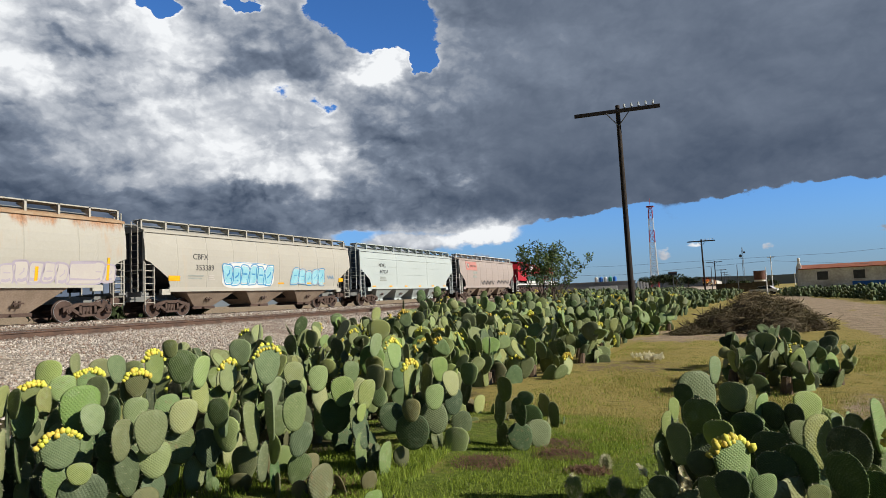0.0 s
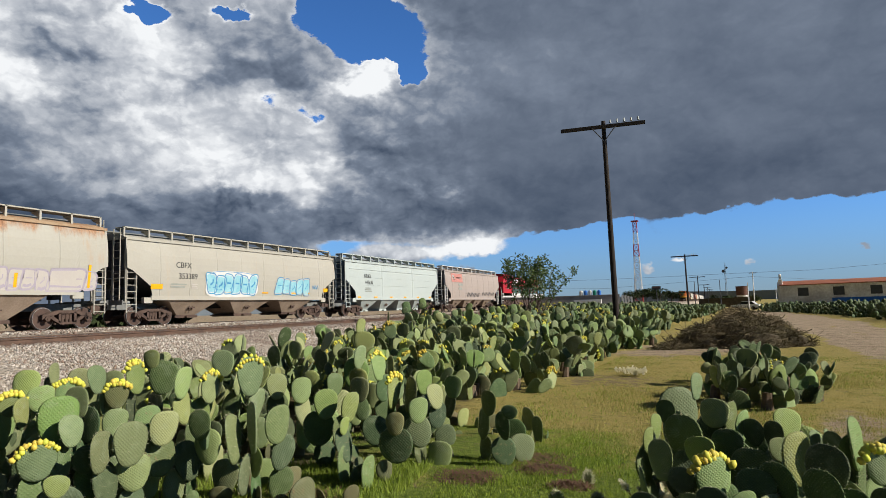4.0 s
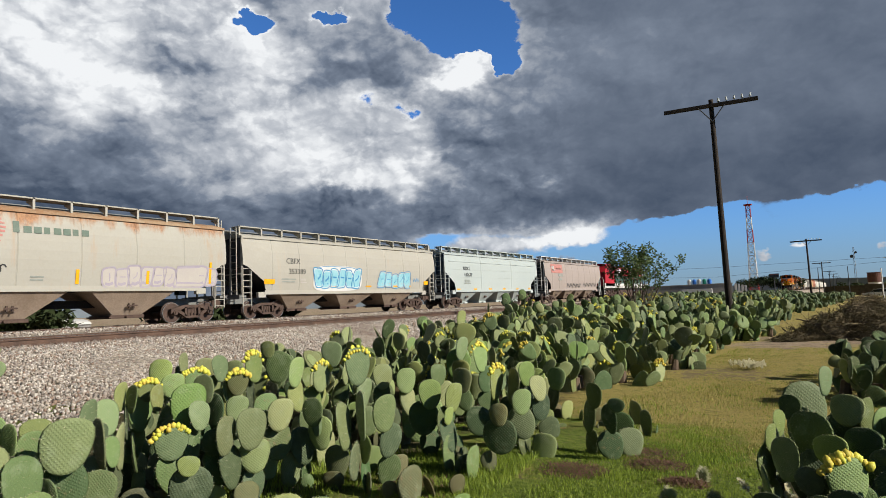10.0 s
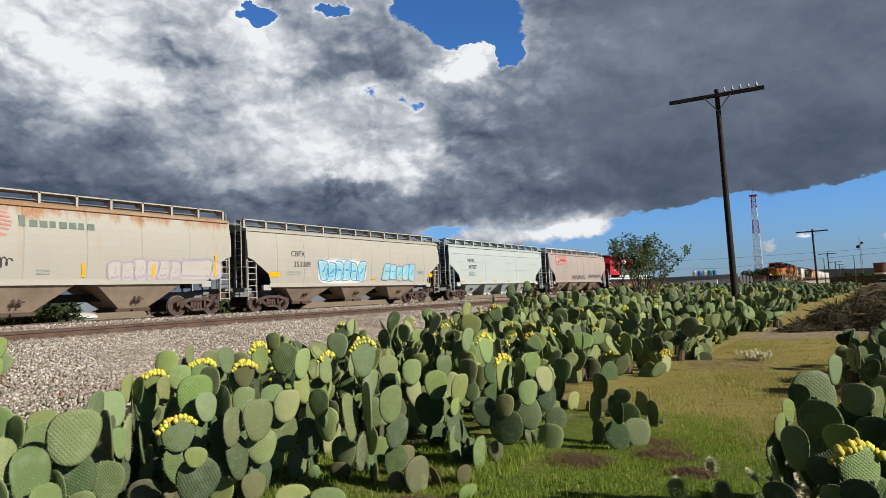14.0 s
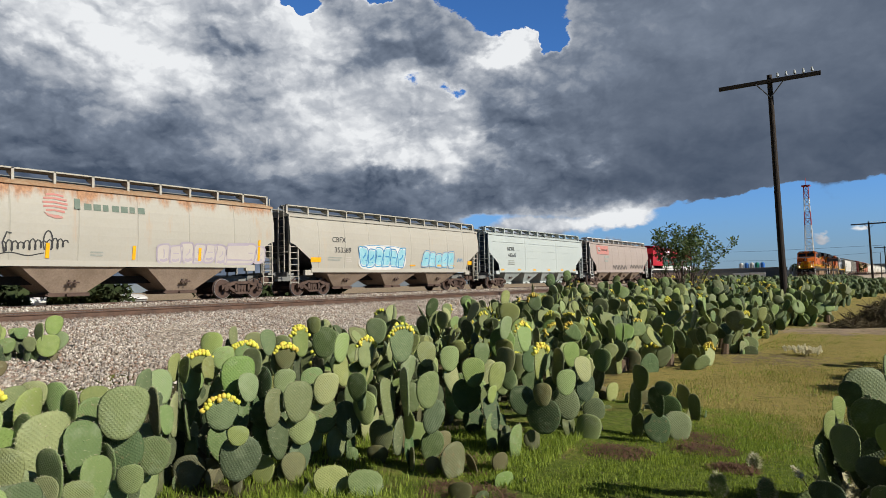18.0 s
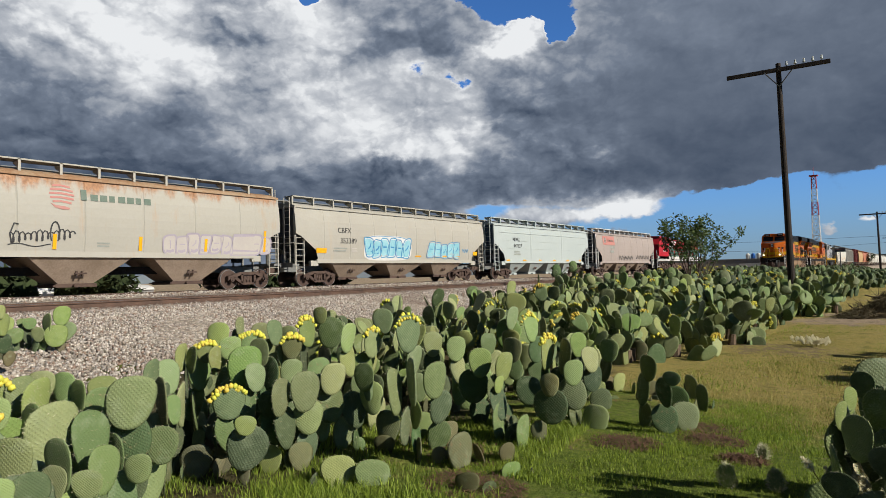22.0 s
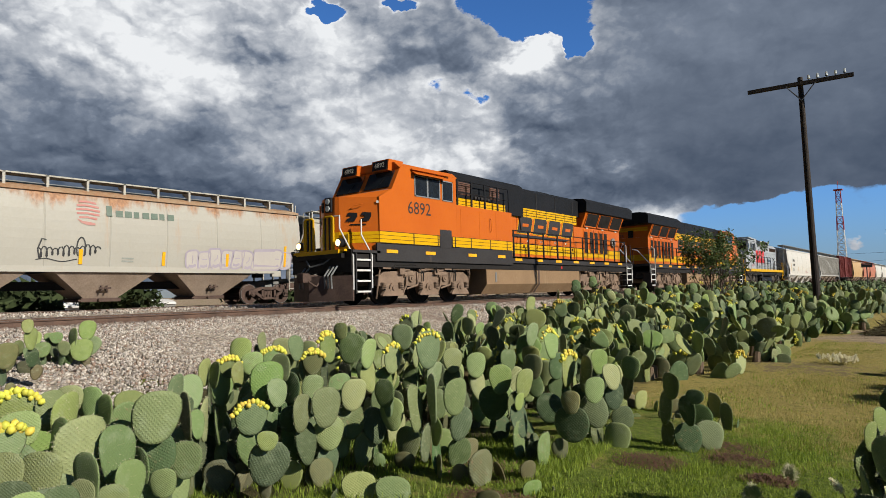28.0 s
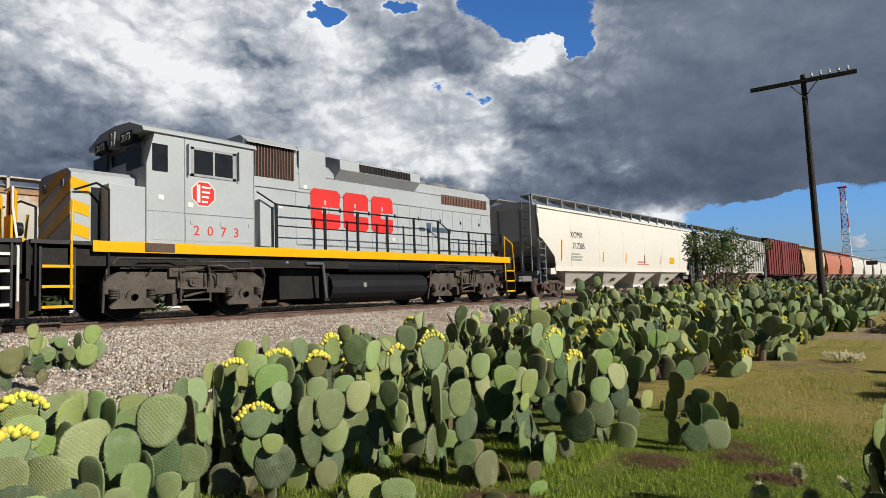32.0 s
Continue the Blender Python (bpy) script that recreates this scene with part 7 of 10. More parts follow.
        parts("rear_handrail", [bend([(s * 1.46, 16.0, 0.8), (s * 1.46, 16.0, 2.6), (s * 1.46, 16.6, 2.3), (s * 1.46, 16.7, 0.8)], 0.024)], "yellow", lo)
        part("air_tank", [cy((s * 1.2, 7.6, 1.32), (s * 1.2, 11.4, 1.32), 0.20, 16), cy((s * 1.2, 9.8, 1.32), (s * 1.2, 9.9, 1.32), 0.215, 16)], "locoblack", lo)
    part("fuel_tank", [ex([(1.40 * math.copysign(abs(math.cos(a)) ** 0.6, math.cos(a)), 0.67 + 0.50 * math.copysign(abs(math.sin(a)) ** 0.8, math.sin(a))) for a in [k * math.pi / 10 for k in range(20)]], 6.9, 11.2, "y")], "locoblack", lo, "rounded black fuel tank")
    part("tank_end", [bx(-1.2, 1.2, 6.75, 6.95, 0.25, 1.1, 0.03), bx(-1.0, 1.0, 5.3, 6.7, 0.35, 1.2)], "undergloom", lo)
    part("tank_gauge", [cy((1.36, 8.2, 0.72), (1.42, 8.2, 0.72), 0.08, 14)], "end_grey", lo)
    part("drain_pipe", [bend([(1.42, 5.9, 1.35), (1.45, 6.5, 1.35), (1.45, 6.6, 0.35)], 0.045)], "end_dark", lo)
    part("bell", [cy((1.3, 5.3, 1.35), (1.3, 5.3, 1.52), 0.10, 12, 0.05)], "end_grey", lo)
    part("plough", [ex([(-1.42, -1.0), (0.0, -1.42), (1.42, -1.0), (1.42, -0.94), (0.0, -1.34), (-1.42, -0.94)], 0.16, 0.95, "z"), bx(-1.42, 1.42, -1.0, -0.92, 0.9, 1.72)], "undergloom", lo)
    part("hose_set", [bend([(x, -1.0, 1.3), (x + 0.06, -1.35, 1.0), (x, -1.3, 0.5)], 0.03) for x in (-0.7, -0.5, 0.45, 0.62, 0.8)], "end_dark", lo)
    coupler(lo, -1.0, -1, 0.9)
    coupler(lo, 16.7, 1, 0.9)
    # seams, latches and notices of the flank; a step hung under each truck
    for s in (-1, 1):
        x = s * (hw + 0.012)
        parts("hood_seam", [bx(x - 0.006, x + 0.006, 5.95, 15.7, z, z + 0.02) for z in (1.92, 3.48, 4.02)], "end_grey", lo)
        for k in range(8):
            part("door_latch", [bx(min(x, x + s * 0.03), max(x, x + s * 0.03), 6.35 + 1.22 * k, 6.41 + 1.22 * k, 3.0, 3.12, 0.008)], "locoblack", lo)
        for y, z in ((1.62, 2.78), (2.35, 2.66), (6.2, 3.6), (5.1, 2.9), (9.9, 2.2)):
            xs = s * (1.508 if y < 4 else hw + 0.02) if y != 5.1 else s * 1.302
            part("notice", [bx(xs - 0.004, xs + 0.004, y, y + 0.13, z, z + 0.12)], "whitepaint", lo, "small white notice")
        parts("cab_seam", [bx(s * 1.506 - 0.004, s * 1.506 + 0.004, 2.26, 2.275, 1.76, 4.36), bx(s * 1.506 - 0.004, s * 1.506 + 0.004, 1.36, 4.2, 2.50, 2.515), bx(s * 1.506 - 0.004, s * 1.506 + 0.004, 4.17, 4.19, 1.76, 4.36)], "end_grey", lo)
        for yc in (2.58, 13.5):
            step = part("truck_step", [bx(min(s * 1.16, s * 1.44), max(s * 1.16, s * 1.44), yc - 0.36, yc + 0.36, 0.40, 0.44), bx(min(s * 1.16, s * 1.44), max(s * 1.16, s * 1.44), yc - 0.36, yc + 0.36, 0.68, 0.72)], "truck_grey", lo)
            for d in (-0.38, 0.38):
                part("step_hanger", [bend([(s * 1.38, yc + d, 1.16), (s * 1.42, yc + d, 1.02), (s * 1.42, yc + d, 0.36)], 0.026, 6)], "truck_grey", step)
    wheels = loco_truck(lo, (1.15, 4.0), "truck_grey", 0.51) + loco_truck(lo, (12.1, 14.9), "truck_grey", 0.51)
    for b in lo.children:
        if b.name.startswith("truck"):
            part("journal_cap", [cy((1.37, y, 0.53), (1.40, y, 0.53), 0.07, 12) for y in ((1.15, 4.0) if b.bound_box[0][1] < 6 else (12.1, 14.9))], "faded_red", b)
    return lo, wheels


def parked_loco():
    """A red, white and green road locomotive at the head of the standing cars; only its near end shows past the shrub."""
    lo = thing("diesel_locomotive", "red, white and dark green locomotive standing coupled to hoppers", "locomotive")
    part("underframe", [bx(-1.4, 1.4, 0.2, 20.8, 1.2, 1.6)], "undergloom", lo)
    part("cab", [ex([(0.9, 1.75), (4.6, 1.75), (4.6, 4.35), (1.6, 4.35), (0.9, 3.5)], -1.5, 1.5)], "ferro_red", lo)
    part("cab_roof", [ex([(-1.52, 4.33), (1.52, 4.33), (1.3, 4.52), (0, 4.62), (-1.3, 4.52)], 1.5, 4.7, "y")], "ferro_red", lo)
    part("side_window", [bx(1.49, 1.506, 2.4, 3.0, 3.35, 4.05), bx(1.49, 1.506, 3.2, 3.8, 3.35, 4.05)], "glass", lo)
    part("hood", [bx(-1.05, 1.05, 4.6, 19.5, 1.75, 3.1, 0.02)], "ferro_green", lo)
    part("hood_top", [ex([(-1.05, 3.1), (1.05, 3.1), (1.05, 4.1), (0.8, 4.4), (-0.8, 4.4), (-1.05, 4.1)], 4.6, 19.5, "y")], "ferro_red", lo)
    part("white_flash", [ex([(5.6, 3.05), (7.6, 3.05), (9.4, 4.1), (7.4, 4.1)], 1.05, 1.058), ex([(11.6, 3.05), (13.4, 3.05), (15.2, 4.1), (13.4, 4.1)], 1.05, 1.058)], "whitepaint", lo, "slanting white flash")
    part("white_sill", [bx(1.44, 1.5, 0.6, 20.4, 1.5, 2.05), bx(-1.5, -1.44, 0.6, 20.4, 1.5, 2.05)], "whitepaint", lo)
    parts("walkway", [bx(-1.5, 1.5, 0.4, 20.6, 1.66, 1.74)], "frame_grey", lo)
    handrail(lo, 1.46, [5.0, 7.0, 9.0, 11.0, 13.0, 15.0, 17.0], 1.75, 1.0, "ferro_red")
    part("fuel_tank", [bx(-1.35, 1.35, 6.2, 13.4, 0.3, 1.25, 0.08)], "truck", lo)
    part("emblem", [bx(1.5, 1.506, 2.5, 2.75, 2.6, 2.8), bx(1.5, 1.506, 2.9, 3.3, 2.65, 2.75)], "whitepaint", lo)
    steps(lo, 0.55, -1, 1.48, "frame_grey")
    parts("front_handrail", [bend([(1.46, 0.2, 0.6), (1.46, 0.2, 2.4), (1.3, 0.4, 2.8)], 0.025)], "whitepaint", lo)
    loco_truck(lo, (1.9, 3.7, 5.3), "truck")
    loco_truck(lo, (15.0, 16.7, 18.4), "truck")
    coupler(lo, 0.1, -1, 0.9)
    return lo


def boxcar(L):
    car = thing("boxcar", "dark oxide-red ribbed steel boxcar in the moving train", "rail car")
    part("body", [bx(-1.45, 1.45, 0, L, 1.1, 4.75, 0.02)], "oxide", car)
    part("roof", [ex([(-1.5, 4.72), (1.5, 4.72), (0, 4.95)], -0.05, L + 0.05, "y")], "greywhite", car)
    me = mesh_of("side_post", [bx(0, 0.08, -0.07, 0.07, 1.15, 4.7)], "oxide")
    for s in (-1, 1):
        for k in range(15):
            y = 0.1 + (L - 0.2) * k / 14
            if abs(y - L / 2) > 1.7:
                part("side_post", me, None, car, at=pose(s * 1.45, y, 0, 0, 0, 0 if s > 0 else 180))
        part("door", [bx(s * 1.5 - 0.05, s * 1.5 + 0.05, L / 2 - 1.6, L / 2 + 1.6, 1.15, 4.55, 0.02)] + [bx(s * 1.56 - 0.02, s * 1.56 + 0.02, L / 2 - 1.55, L / 2 + 1.55, z, z + 0.08) for z in (1.8, 2.6, 3.4, 4.2)] + [cy((s * 1.6, L / 2 + d, 1.2), (s * 1.6, L / 2 + d, 4.5), 0.03, 6) for d in (-0.6, 0.6)], "oxide", car)
    part("end_post", [bx(x - 0.05, x + 0.05, -0.08, 0.0, 1.2, 4.7) for x in (-1.1, -0.4, 0.4, 1.1)], "oxide", car)
    part("end_ladder", [cy((0.95, -0.1, z), (1.4, -0.1, z), 0.02, 6) for z in np.arange(1.3, 4.4, 0.36)], "oxide", car)
    part("underframe", [bx(-0.3, 0.3, 0, L, 0.75, 1.1), bx(-1.3, 1.3, 3.0, L - 3.0, 0.95, 1.1)], "undergloom", car)
    coupler(car, 0, -1)
    coupler(car, L, 1)
    wheels = freight_truck(car, 2.0) + freight_truck(car, L - 2.0)
    return car, wheels


# ---------------------------------------------------------------- the standing train
parked, moving = [], []


def place(car, x, y):
    car.matrix_basis = pose(x, y, RZ)
    return car


# rust-run beige hopper with the red and green emblem
car, _ = hopper("beige covered hopper with rust-stained roof edge and lilac graffiti, standing", 18.0, "beige_rust", "end_dark", 3, 8, 0, 0.13, "rust_band", True, group="standing hopper cars", walk_mat="beige", z0=1.56, z1=4.38, bogie=1.45)
place(car, FAR, 1.3)
X = 1.635
# round emblem: stripes above, a crescent below
for k in range(5):
    z = 3.78 - 0.15 * k
    ha = 0.42 * math.sqrt(max(0.05, 1 - ((z - 3.47) / 0.44) ** 2))
    part("emblem_stripe", [ex([(9.25 - ha, z - 0.02), (9.25 - ha * 0.1, z + 0.0), (9.25 + ha, z - 0.06), (9.25 + ha, z + 0.02), (9.25 - ha * 0.1, z + 0.075), (9.25 - ha, z + 0.055)], X, X + 0.01)], "faded_red", car, "faded red emblem stripe")
part("emblem_crescent", [ex([(8.86, 3.14), (9.05, 3.06), (9.35, 3.03), (9.52, 2.98), (9.48, 2.92), (9.25, 2.91), (9.0, 2.98)], X, X + 0.01)], "faded_red", car, "faded red emblem crescent")
for k in range(8):
    y = 9.90 + 0.345 * k
    part("emblem_block", [bx(X, X + 0.01, y, y + (0.27 if k % 3 else 0.21), 3.31, 3.72 if k == 0 else 3.56, 0.003)], "emblem_green", car, "grey-green plain emblem bar")
throw_up(car, X + 0.02, 13.15, 2.02, 4.3, 1.0, ("lilac", "chalk", "lilac"), 4, 8, False)
part("sprayed_scrawl", [ribbon([(7.62 + 0.0245 * k + 0.06 * math.sin(k * 0.85), 2.12 + (0.17 + 0.05 * math.sin(k * 0.21)) * math.cos(k * 0.85) + 0.002 * k) for k in range(84)], 0.045, X, 0.01)], "ink", car, "black looping scrawl")
part("sprayed_loop", [ribbon([(9.02 + 0.15 * math.sin(a), 2.32 + 0.40 * math.cos(a)) for a in [-2.4 + 0.24 * k for k in range(21)]], 0.05, X, 0.01)], "ink", car)
part("sprayed_flourish", [ribbon([(7.55 + 0.09 * k, 1.86 + 0.05 * math.sin(k * 0.5)) for k in range(16)], 0.035, X, 0.01)], "ink", car)
part("sprayed_stroke", [ribbon([(7.66, 1.9), (7.60, 2.25), (7.72, 2.62), (7.86, 2.58)], 0.05, X, 0.01)], "ink", car)
for y in (2.6, 5.6, 8.95, 12.1, 15.0):
    part("reflector", [bx(X, X + 0.01, y, y + 0.13, 1.72, 2.28)], "amber", car)
part("reflector", [bx(X - 0.07, X - 0.02, 17.05, 17.17, 1.75, 2.75)], "amber", car)
bars(car, X - 0.05, 10.5, 1.95, 0.5, 0.06, 2)
settle(car, 0.13, 1.5, 1.56, 4.38, -1.05, 0.28)

# beige hopper with the blue tags
car, _ = hopper("beige covered hopper with blue and white graffiti, standing", 17.1, "beige", "end_dark", 3, 9, 0, 0.12, group="standing hopper cars", walk_mat="beige")
place(car, FAR, 20.3)
X = 1.625
sign("CBFX", 0.42, "ink", car, on_side(X, 3.35, 2.98))
sign("353389", 0.42, "ink", car, on_side(X, 3.65, 2.42))
bars(car, X, 2.55, 1.98, 1.3, 0.07, 2, "greyink")
bars(car, X, 3.9, 2.0, 0.5, 0.05, 3, "chalk")
throw_up(car, X - 0.005, 4.95, 2.08, 3.9, 1.3, ("whitepaint", "aqua", "cobalt"), 8, 6, True)
throw_up(car, X - 0.005, 10.65, 2.02, 3.4, 1.15, ("chalk", "aqua", "cobalt"), 17, 5, False)
part("sprayed_scrawl", [bend([(X - 0.01, 14.4 + 0.1 * k, 2.05 + 0.12 * (-1) ** k) for k in range(8)], 0.02, 5)], "cobalt", car)
for y, d, z, h in ((1.35, 0.7, 1.75, 0.25), (15.7, 0.5, 1.75, 0.25), (6.2, 0.55, 1.60, 0.08), (9.4, 0.55, 1.60, 0.08), (12.2, 0.55, 1.60, 0.08), (13.6, 0.55, 1.60, 0.08)):
    part("reflector", [bx(X, X + 0.01, y, y + d, z, z + h)], "amber", car)
settle(car, 0.12)

# pale blue hopper
car, _ = hopper("pale blue covered hopper with dark blue ends, standing", 16.5, "iceblue", "navy", 4, 3, 0, 0.03, group="standing hopper cars", bay_mat="iceblue", walk_mat="iceblue")
place(car, FAR, 38.9)
X = 1.545
part("side_rib", [bx(X - 0.04, X, 0.6, 15.9, z, z + 0.035) for z in (2.35, 2.95, 3.55)], "iceblue", car)
sign("NDKL", 0.42, "ink", car, on_side(X + 0.003, 3.2, 3.05))
sign("447637", 0.42, "ink", car, on_side(X + 0.003, 3.4, 2.55))
bars(car, X, 2.8, 2.1, 1.2, 0.07, 3)
reflectors(car, 16.5, 1.535, 1.42, 6)

# pinkish grey hopper
car, _ = hopper("pinkish grey covered hopper with a red panel and scribbled tags, standing", 16.6, "pinkgrey", "end_dark", 4, 9, 0, 0.10, group="standing hopper cars")
place(car, FAR, 57.2)
X = 1.605
part("emblem_panel", [bx(X - 0.05, X, 1.6, 4.6, 3.05, 3.95)], "faded_red", car, "red emblem panel")
part("emblem_mark", [bx(X - 0.03, X + 0.004, 1.85, 2.45, 3.25, 3.75), bx(X - 0.03, X + 0.004, 2.8, 4.3, 3.4, 3.6)], "whitepaint", car)
bars(car, X, 3.4, 2.7, 1.2, 0.22, 2)
tagged(part("sprayed_scrawl", [bend([(X, 5.8 + 0.22 * k, 1.75 + 0.22 * (-1) ** k) for k in range(19)], 0.045, 5), bend([(X, 10.6 + 0.25 * k, 1.85 + 0.2 * (-1) ** k) for k in range(18)], 0.045, 5)], "ink", car, "black scribbled tags"), kind="stuff")
settle(car, 0.10)

place(parked_loco(), FAR, 75.0)


# ---------------------------------------------------------------- the moving train
def joins(made, s, turn=0.0):
    """Add a vehicle to the moving train, its origin s metres behind the train's tip."""
    moving.append((made[0], made[1], s, turn))
    return made[0]


joins(orange_loco("orange, yellow and black wide-cab diesel locomotive with lit headlamps, moving", "6892", False, True, True), 3.38)
joins(orange_loco("orange, yellow and black diesel locomotive running cab last, moving", "4224", True, False, False), 47.3, 180.0)
joins(grey_loco("silver grey diesel locomotive with red block shapes and yellow sill, moving", "2073"), 49.6)

car = joins(hopper("clean white covered hopper, moving", 21.0, "white", "white", 4, 7, 0, 0.10, group="moving hopper cars", bay_mat="white", walk_mat="steel"), 68.2)
X = 1.605
sign("XOMX", 0.42, "ink", car, on_side(X, 3.5, 2.95))
sign("717305", 0.42, "ink", car, on_side(X, 3.7, 2.42))
bars(car, X, 3.0, 2.0, 1.2, 0.07, 3)
for y, h in ((1.95, 0.95), (6.4, 0.5), (9.3, 0.5), (12.0, 0.5), (14.6, 0.5)):
    part("reflector", [bx(X, X + 0.01, y, y + 0.07, 1.72, 1.72 + h)], "amber", car)
part("notice", [bx(X - 0.02, X + 0.006, 16.2, 17.0, 1.75, 2.15)], "yellow", car, "yellow notice panel")
bars(car, X, 11.0, 1.75, 1.8, 0.07, 2, "faded_red")
settle(car, 0.10)
joins(hopper("dirty white ribbed covered hopper, moving", 20.6, "greywhite", "end_grey", 4, 2, 22, 0.02, group="moving hopper cars", walk_mat="steel"), 90.3)
joins(boxcar(16.2), 112.2)
joins(hopper("tan covered hopper with flaking paint, moving", 16.6, "tan", "end_dark", 3, 8, 0, 0.12, group="moving hopper cars", simple=True, walk_mat="tan"), 129.6)
first = hopper("faded salmon-red covered hopper, moving", 13.6, "salmon", "end_dark", 2, 5, 0, 0.14, group="moving hopper cars", simple=True, walk_mat="salmon")
joins(first, 147.4)
joins((copy_thing(first[0], pose(0, 0, 0)), []), 162.0)
white = hopper("plain white covered hopper far down the moving train", 16.8, "white", "end_grey", 3, 7, 0, 0.10, group="moving hopper cars", simple=True, walk_mat="white", bay_mat="white")
for k in range(12):
    joins(white if k == 0 else (copy_thing(white[0], pose(0, 0, 0)), []), 177.0 + 18.2 * k)


# ---------------------------------------------------------------- prickly pears
def pad_mesh(name, rings, segs, seed, mat, curl=0.06, thick=0.085):
    """One flat obovate joint, 1 high, its foot at the origin, facing y."""
    rnd = random.Random(seed)
    skew, wob = rnd.uniform(-0.06, 0.06), rnd.uniform(0.0, 0.05)
    verts, faces = [(0, 0, 0)], []
    for j in range(1, rings):
        u = j / rings
        z = 0.5 - 0.5 * math.cos(math.pi * u)
        half = 0.465 * (math.sin(math.pi * u) ** 0.88) * (0.76 + 0.32 * z) * (1 + wob * math.sin(9 * u + seed))
        half = max(half, 0.06 if j == 1 else 0)
        for i in range(segs):
            a = 2 * math.pi * i / segs
            t = thick * (0.6 + 0.4 * math.sin(math.pi * u)) * (1.25 - 0.6 * u) * 0.62
            x = half * math.cos(a)
            verts.append((x + skew * z * z, t * math.sin(a) + curl * (x * x * 2.0 - 0.2 * z * z), z))
    verts.append((skew, -0.2 * curl, 1.0))
    for i in range(segs):
        k = (i + 1) % segs
        faces.append((0, 1 + k, 1 + i))
        for j in range(rings - 2):
            a, b = 1 + j * segs + i, 1 + j * segs + k
            faces.append((a, b, b + segs, a + segs))
        t = 1 + (rings - 2) * segs
        faces.append((t + i, t + k, len(verts) - 1))
    return raw(name, verts, faces, mat, True)


def with_spines(me, seed):
    """Short pale spines on the rim and the faces of a pad."""
    rnd = random.Random(seed)
    vs = [tuple(v.co) for v in me.vertices]
    fs = [tuple(f.vertices) for f in me.polygons]
    n = len(fs)
    nor = [v.normal.copy() for v in me.vertices]
    for k in range(150):
        i = rnd.randrange(14 * 2, len(nor))
        j = min(i + rnd.choice((1, 14)), len(nor) - 1)
        p = Vector(vs[i]).lerp(Vector(vs[j]), rnd.random())
        way = (nor[i] + Vector((rnd.gauss(0, 0.35), rnd.gauss(0, 0.35), rnd.gauss(0.1, 0.35)))).normalized()
        side = way.orthogonal().normalized() * 0.0045
        b = len(vs)
        vs += [tuple(p - side), tuple(p + side), tuple(p + way * rnd.uniform(0.025, 0.06))]
        fs.append((b, b + 1, b + 2))
    out = raw("pad", vs, fs, me.materials[0], True)
    out.materials.append(M["spine"])
    for f in out.polygons[n:]:
        f.material_index = 1
    return out


PADS = [pad_mesh("pad", 10, 14, k, "pad" if k < 3 else "pad_dark", random.Random(k).uniform(-0.14, 0.14)) for k in range(6)]
PADS = [with_spines(me, k) for k, me in enumerate(PADS)]
OLD = [pad_mesh("old_pad", 9, 12, 20 + k, "pad_old", 0.1, 0.12) for k in range(2)]
FRUIT = mesh_of("fruit", [ball((0, 0, 0.5), 0.42, 1, 1.25)], "fruit", True)


def pad_pose(x, y, z, face, tilt, lean, h, w):
    """Foot of a pad, the azimuth it faces, backward tilt, sideways lean, height and width in metres."""
    return pose(x, y, z) @ pose(0, 0, 0, 0, 0, face) @ pose(0, 0, 0, tilt, lean, 0) @ Matrix.Diagonal((w / 0.86, h, h, 1))


def rim(m, a, h=1.0):
    """A point on the rim of a pad at the angle a from its top, and the way out of it."""
    return m @ Vector((0.43 * math.sin(a), 0, 0.52 + 0.47 * math.cos(a)))


def grow(rnd, x, y, z, n, size, spread=0.35, tall=3, face=0.0, turn=42.0):
    """Poses of the pads of one plant: basal pads, and pads standing on the rims of others."""
    out = []
    live = []
    for k in range(max(1, n // 4)):
        a, d = rnd.uniform(0, 6.283), spread * math.sqrt(rnd.random())
        h = size * rnd.uniform(0.85, 1.2)
        m = pad_pose(x + d * math.cos(a), y + d * math.sin(a), z - 0.04, face + rnd.gauss(0, turn), rnd.gauss(0, 20), rnd.gauss(0, 22), h, h * rnd.uniform(0.62, 0.98))
        out.append((m, 0))
        live.append((m, 1))
    while len(out) < n and live:
        m, lev = live[rnd.randrange(len(live))]
        if lev >= tall:
            live.remove((m, lev))
            continue
        a = rnd.gauss(0, 0.75)
        p = rim(m, a)
        h = size * rnd.uniform(0.65, 1.12)
        yaw = face + rnd.gauss(0, turn)
        q = pad_pose(p.x, p.y, p.z - 0.035 * h, yaw, rnd.gauss(0, 24), math.degrees(a) * 0.6 + rnd.gauss(0, 15), h, h * rnd.uniform(0.58, 0.98))
        out.append((q, lev))
        live.append((q, lev + 1))
        if rnd.random() < 0.45:
            live.remove((m, lev)) if (m, lev) in live else None
    return out


def fruit_row(parent, m, rnd, n, size=0.05, a0=-1.0, a1=1.0):
    """Yellow fruit shoulder to shoulder along the upper rim of a pad."""
    turn = m.to_3x3().normalized().to_4x4()
    for k in range(n):
        a = a0 + (a1 - a0) * (k + rnd.uniform(0.2, 0.8)) / n
        p = rim(m, a)
        s = size * rnd.uniform(0.8, 1.15)
        part("fruit", FRUIT, None, parent, at=Matrix.Translation(p) @ turn @ pose(0, rnd.uniform(-0.01, 0.02), -0.008, rnd.uniform(-25, 25), math.degrees(a) * 0.7, 0) @ Matrix.Scale(s, 4))


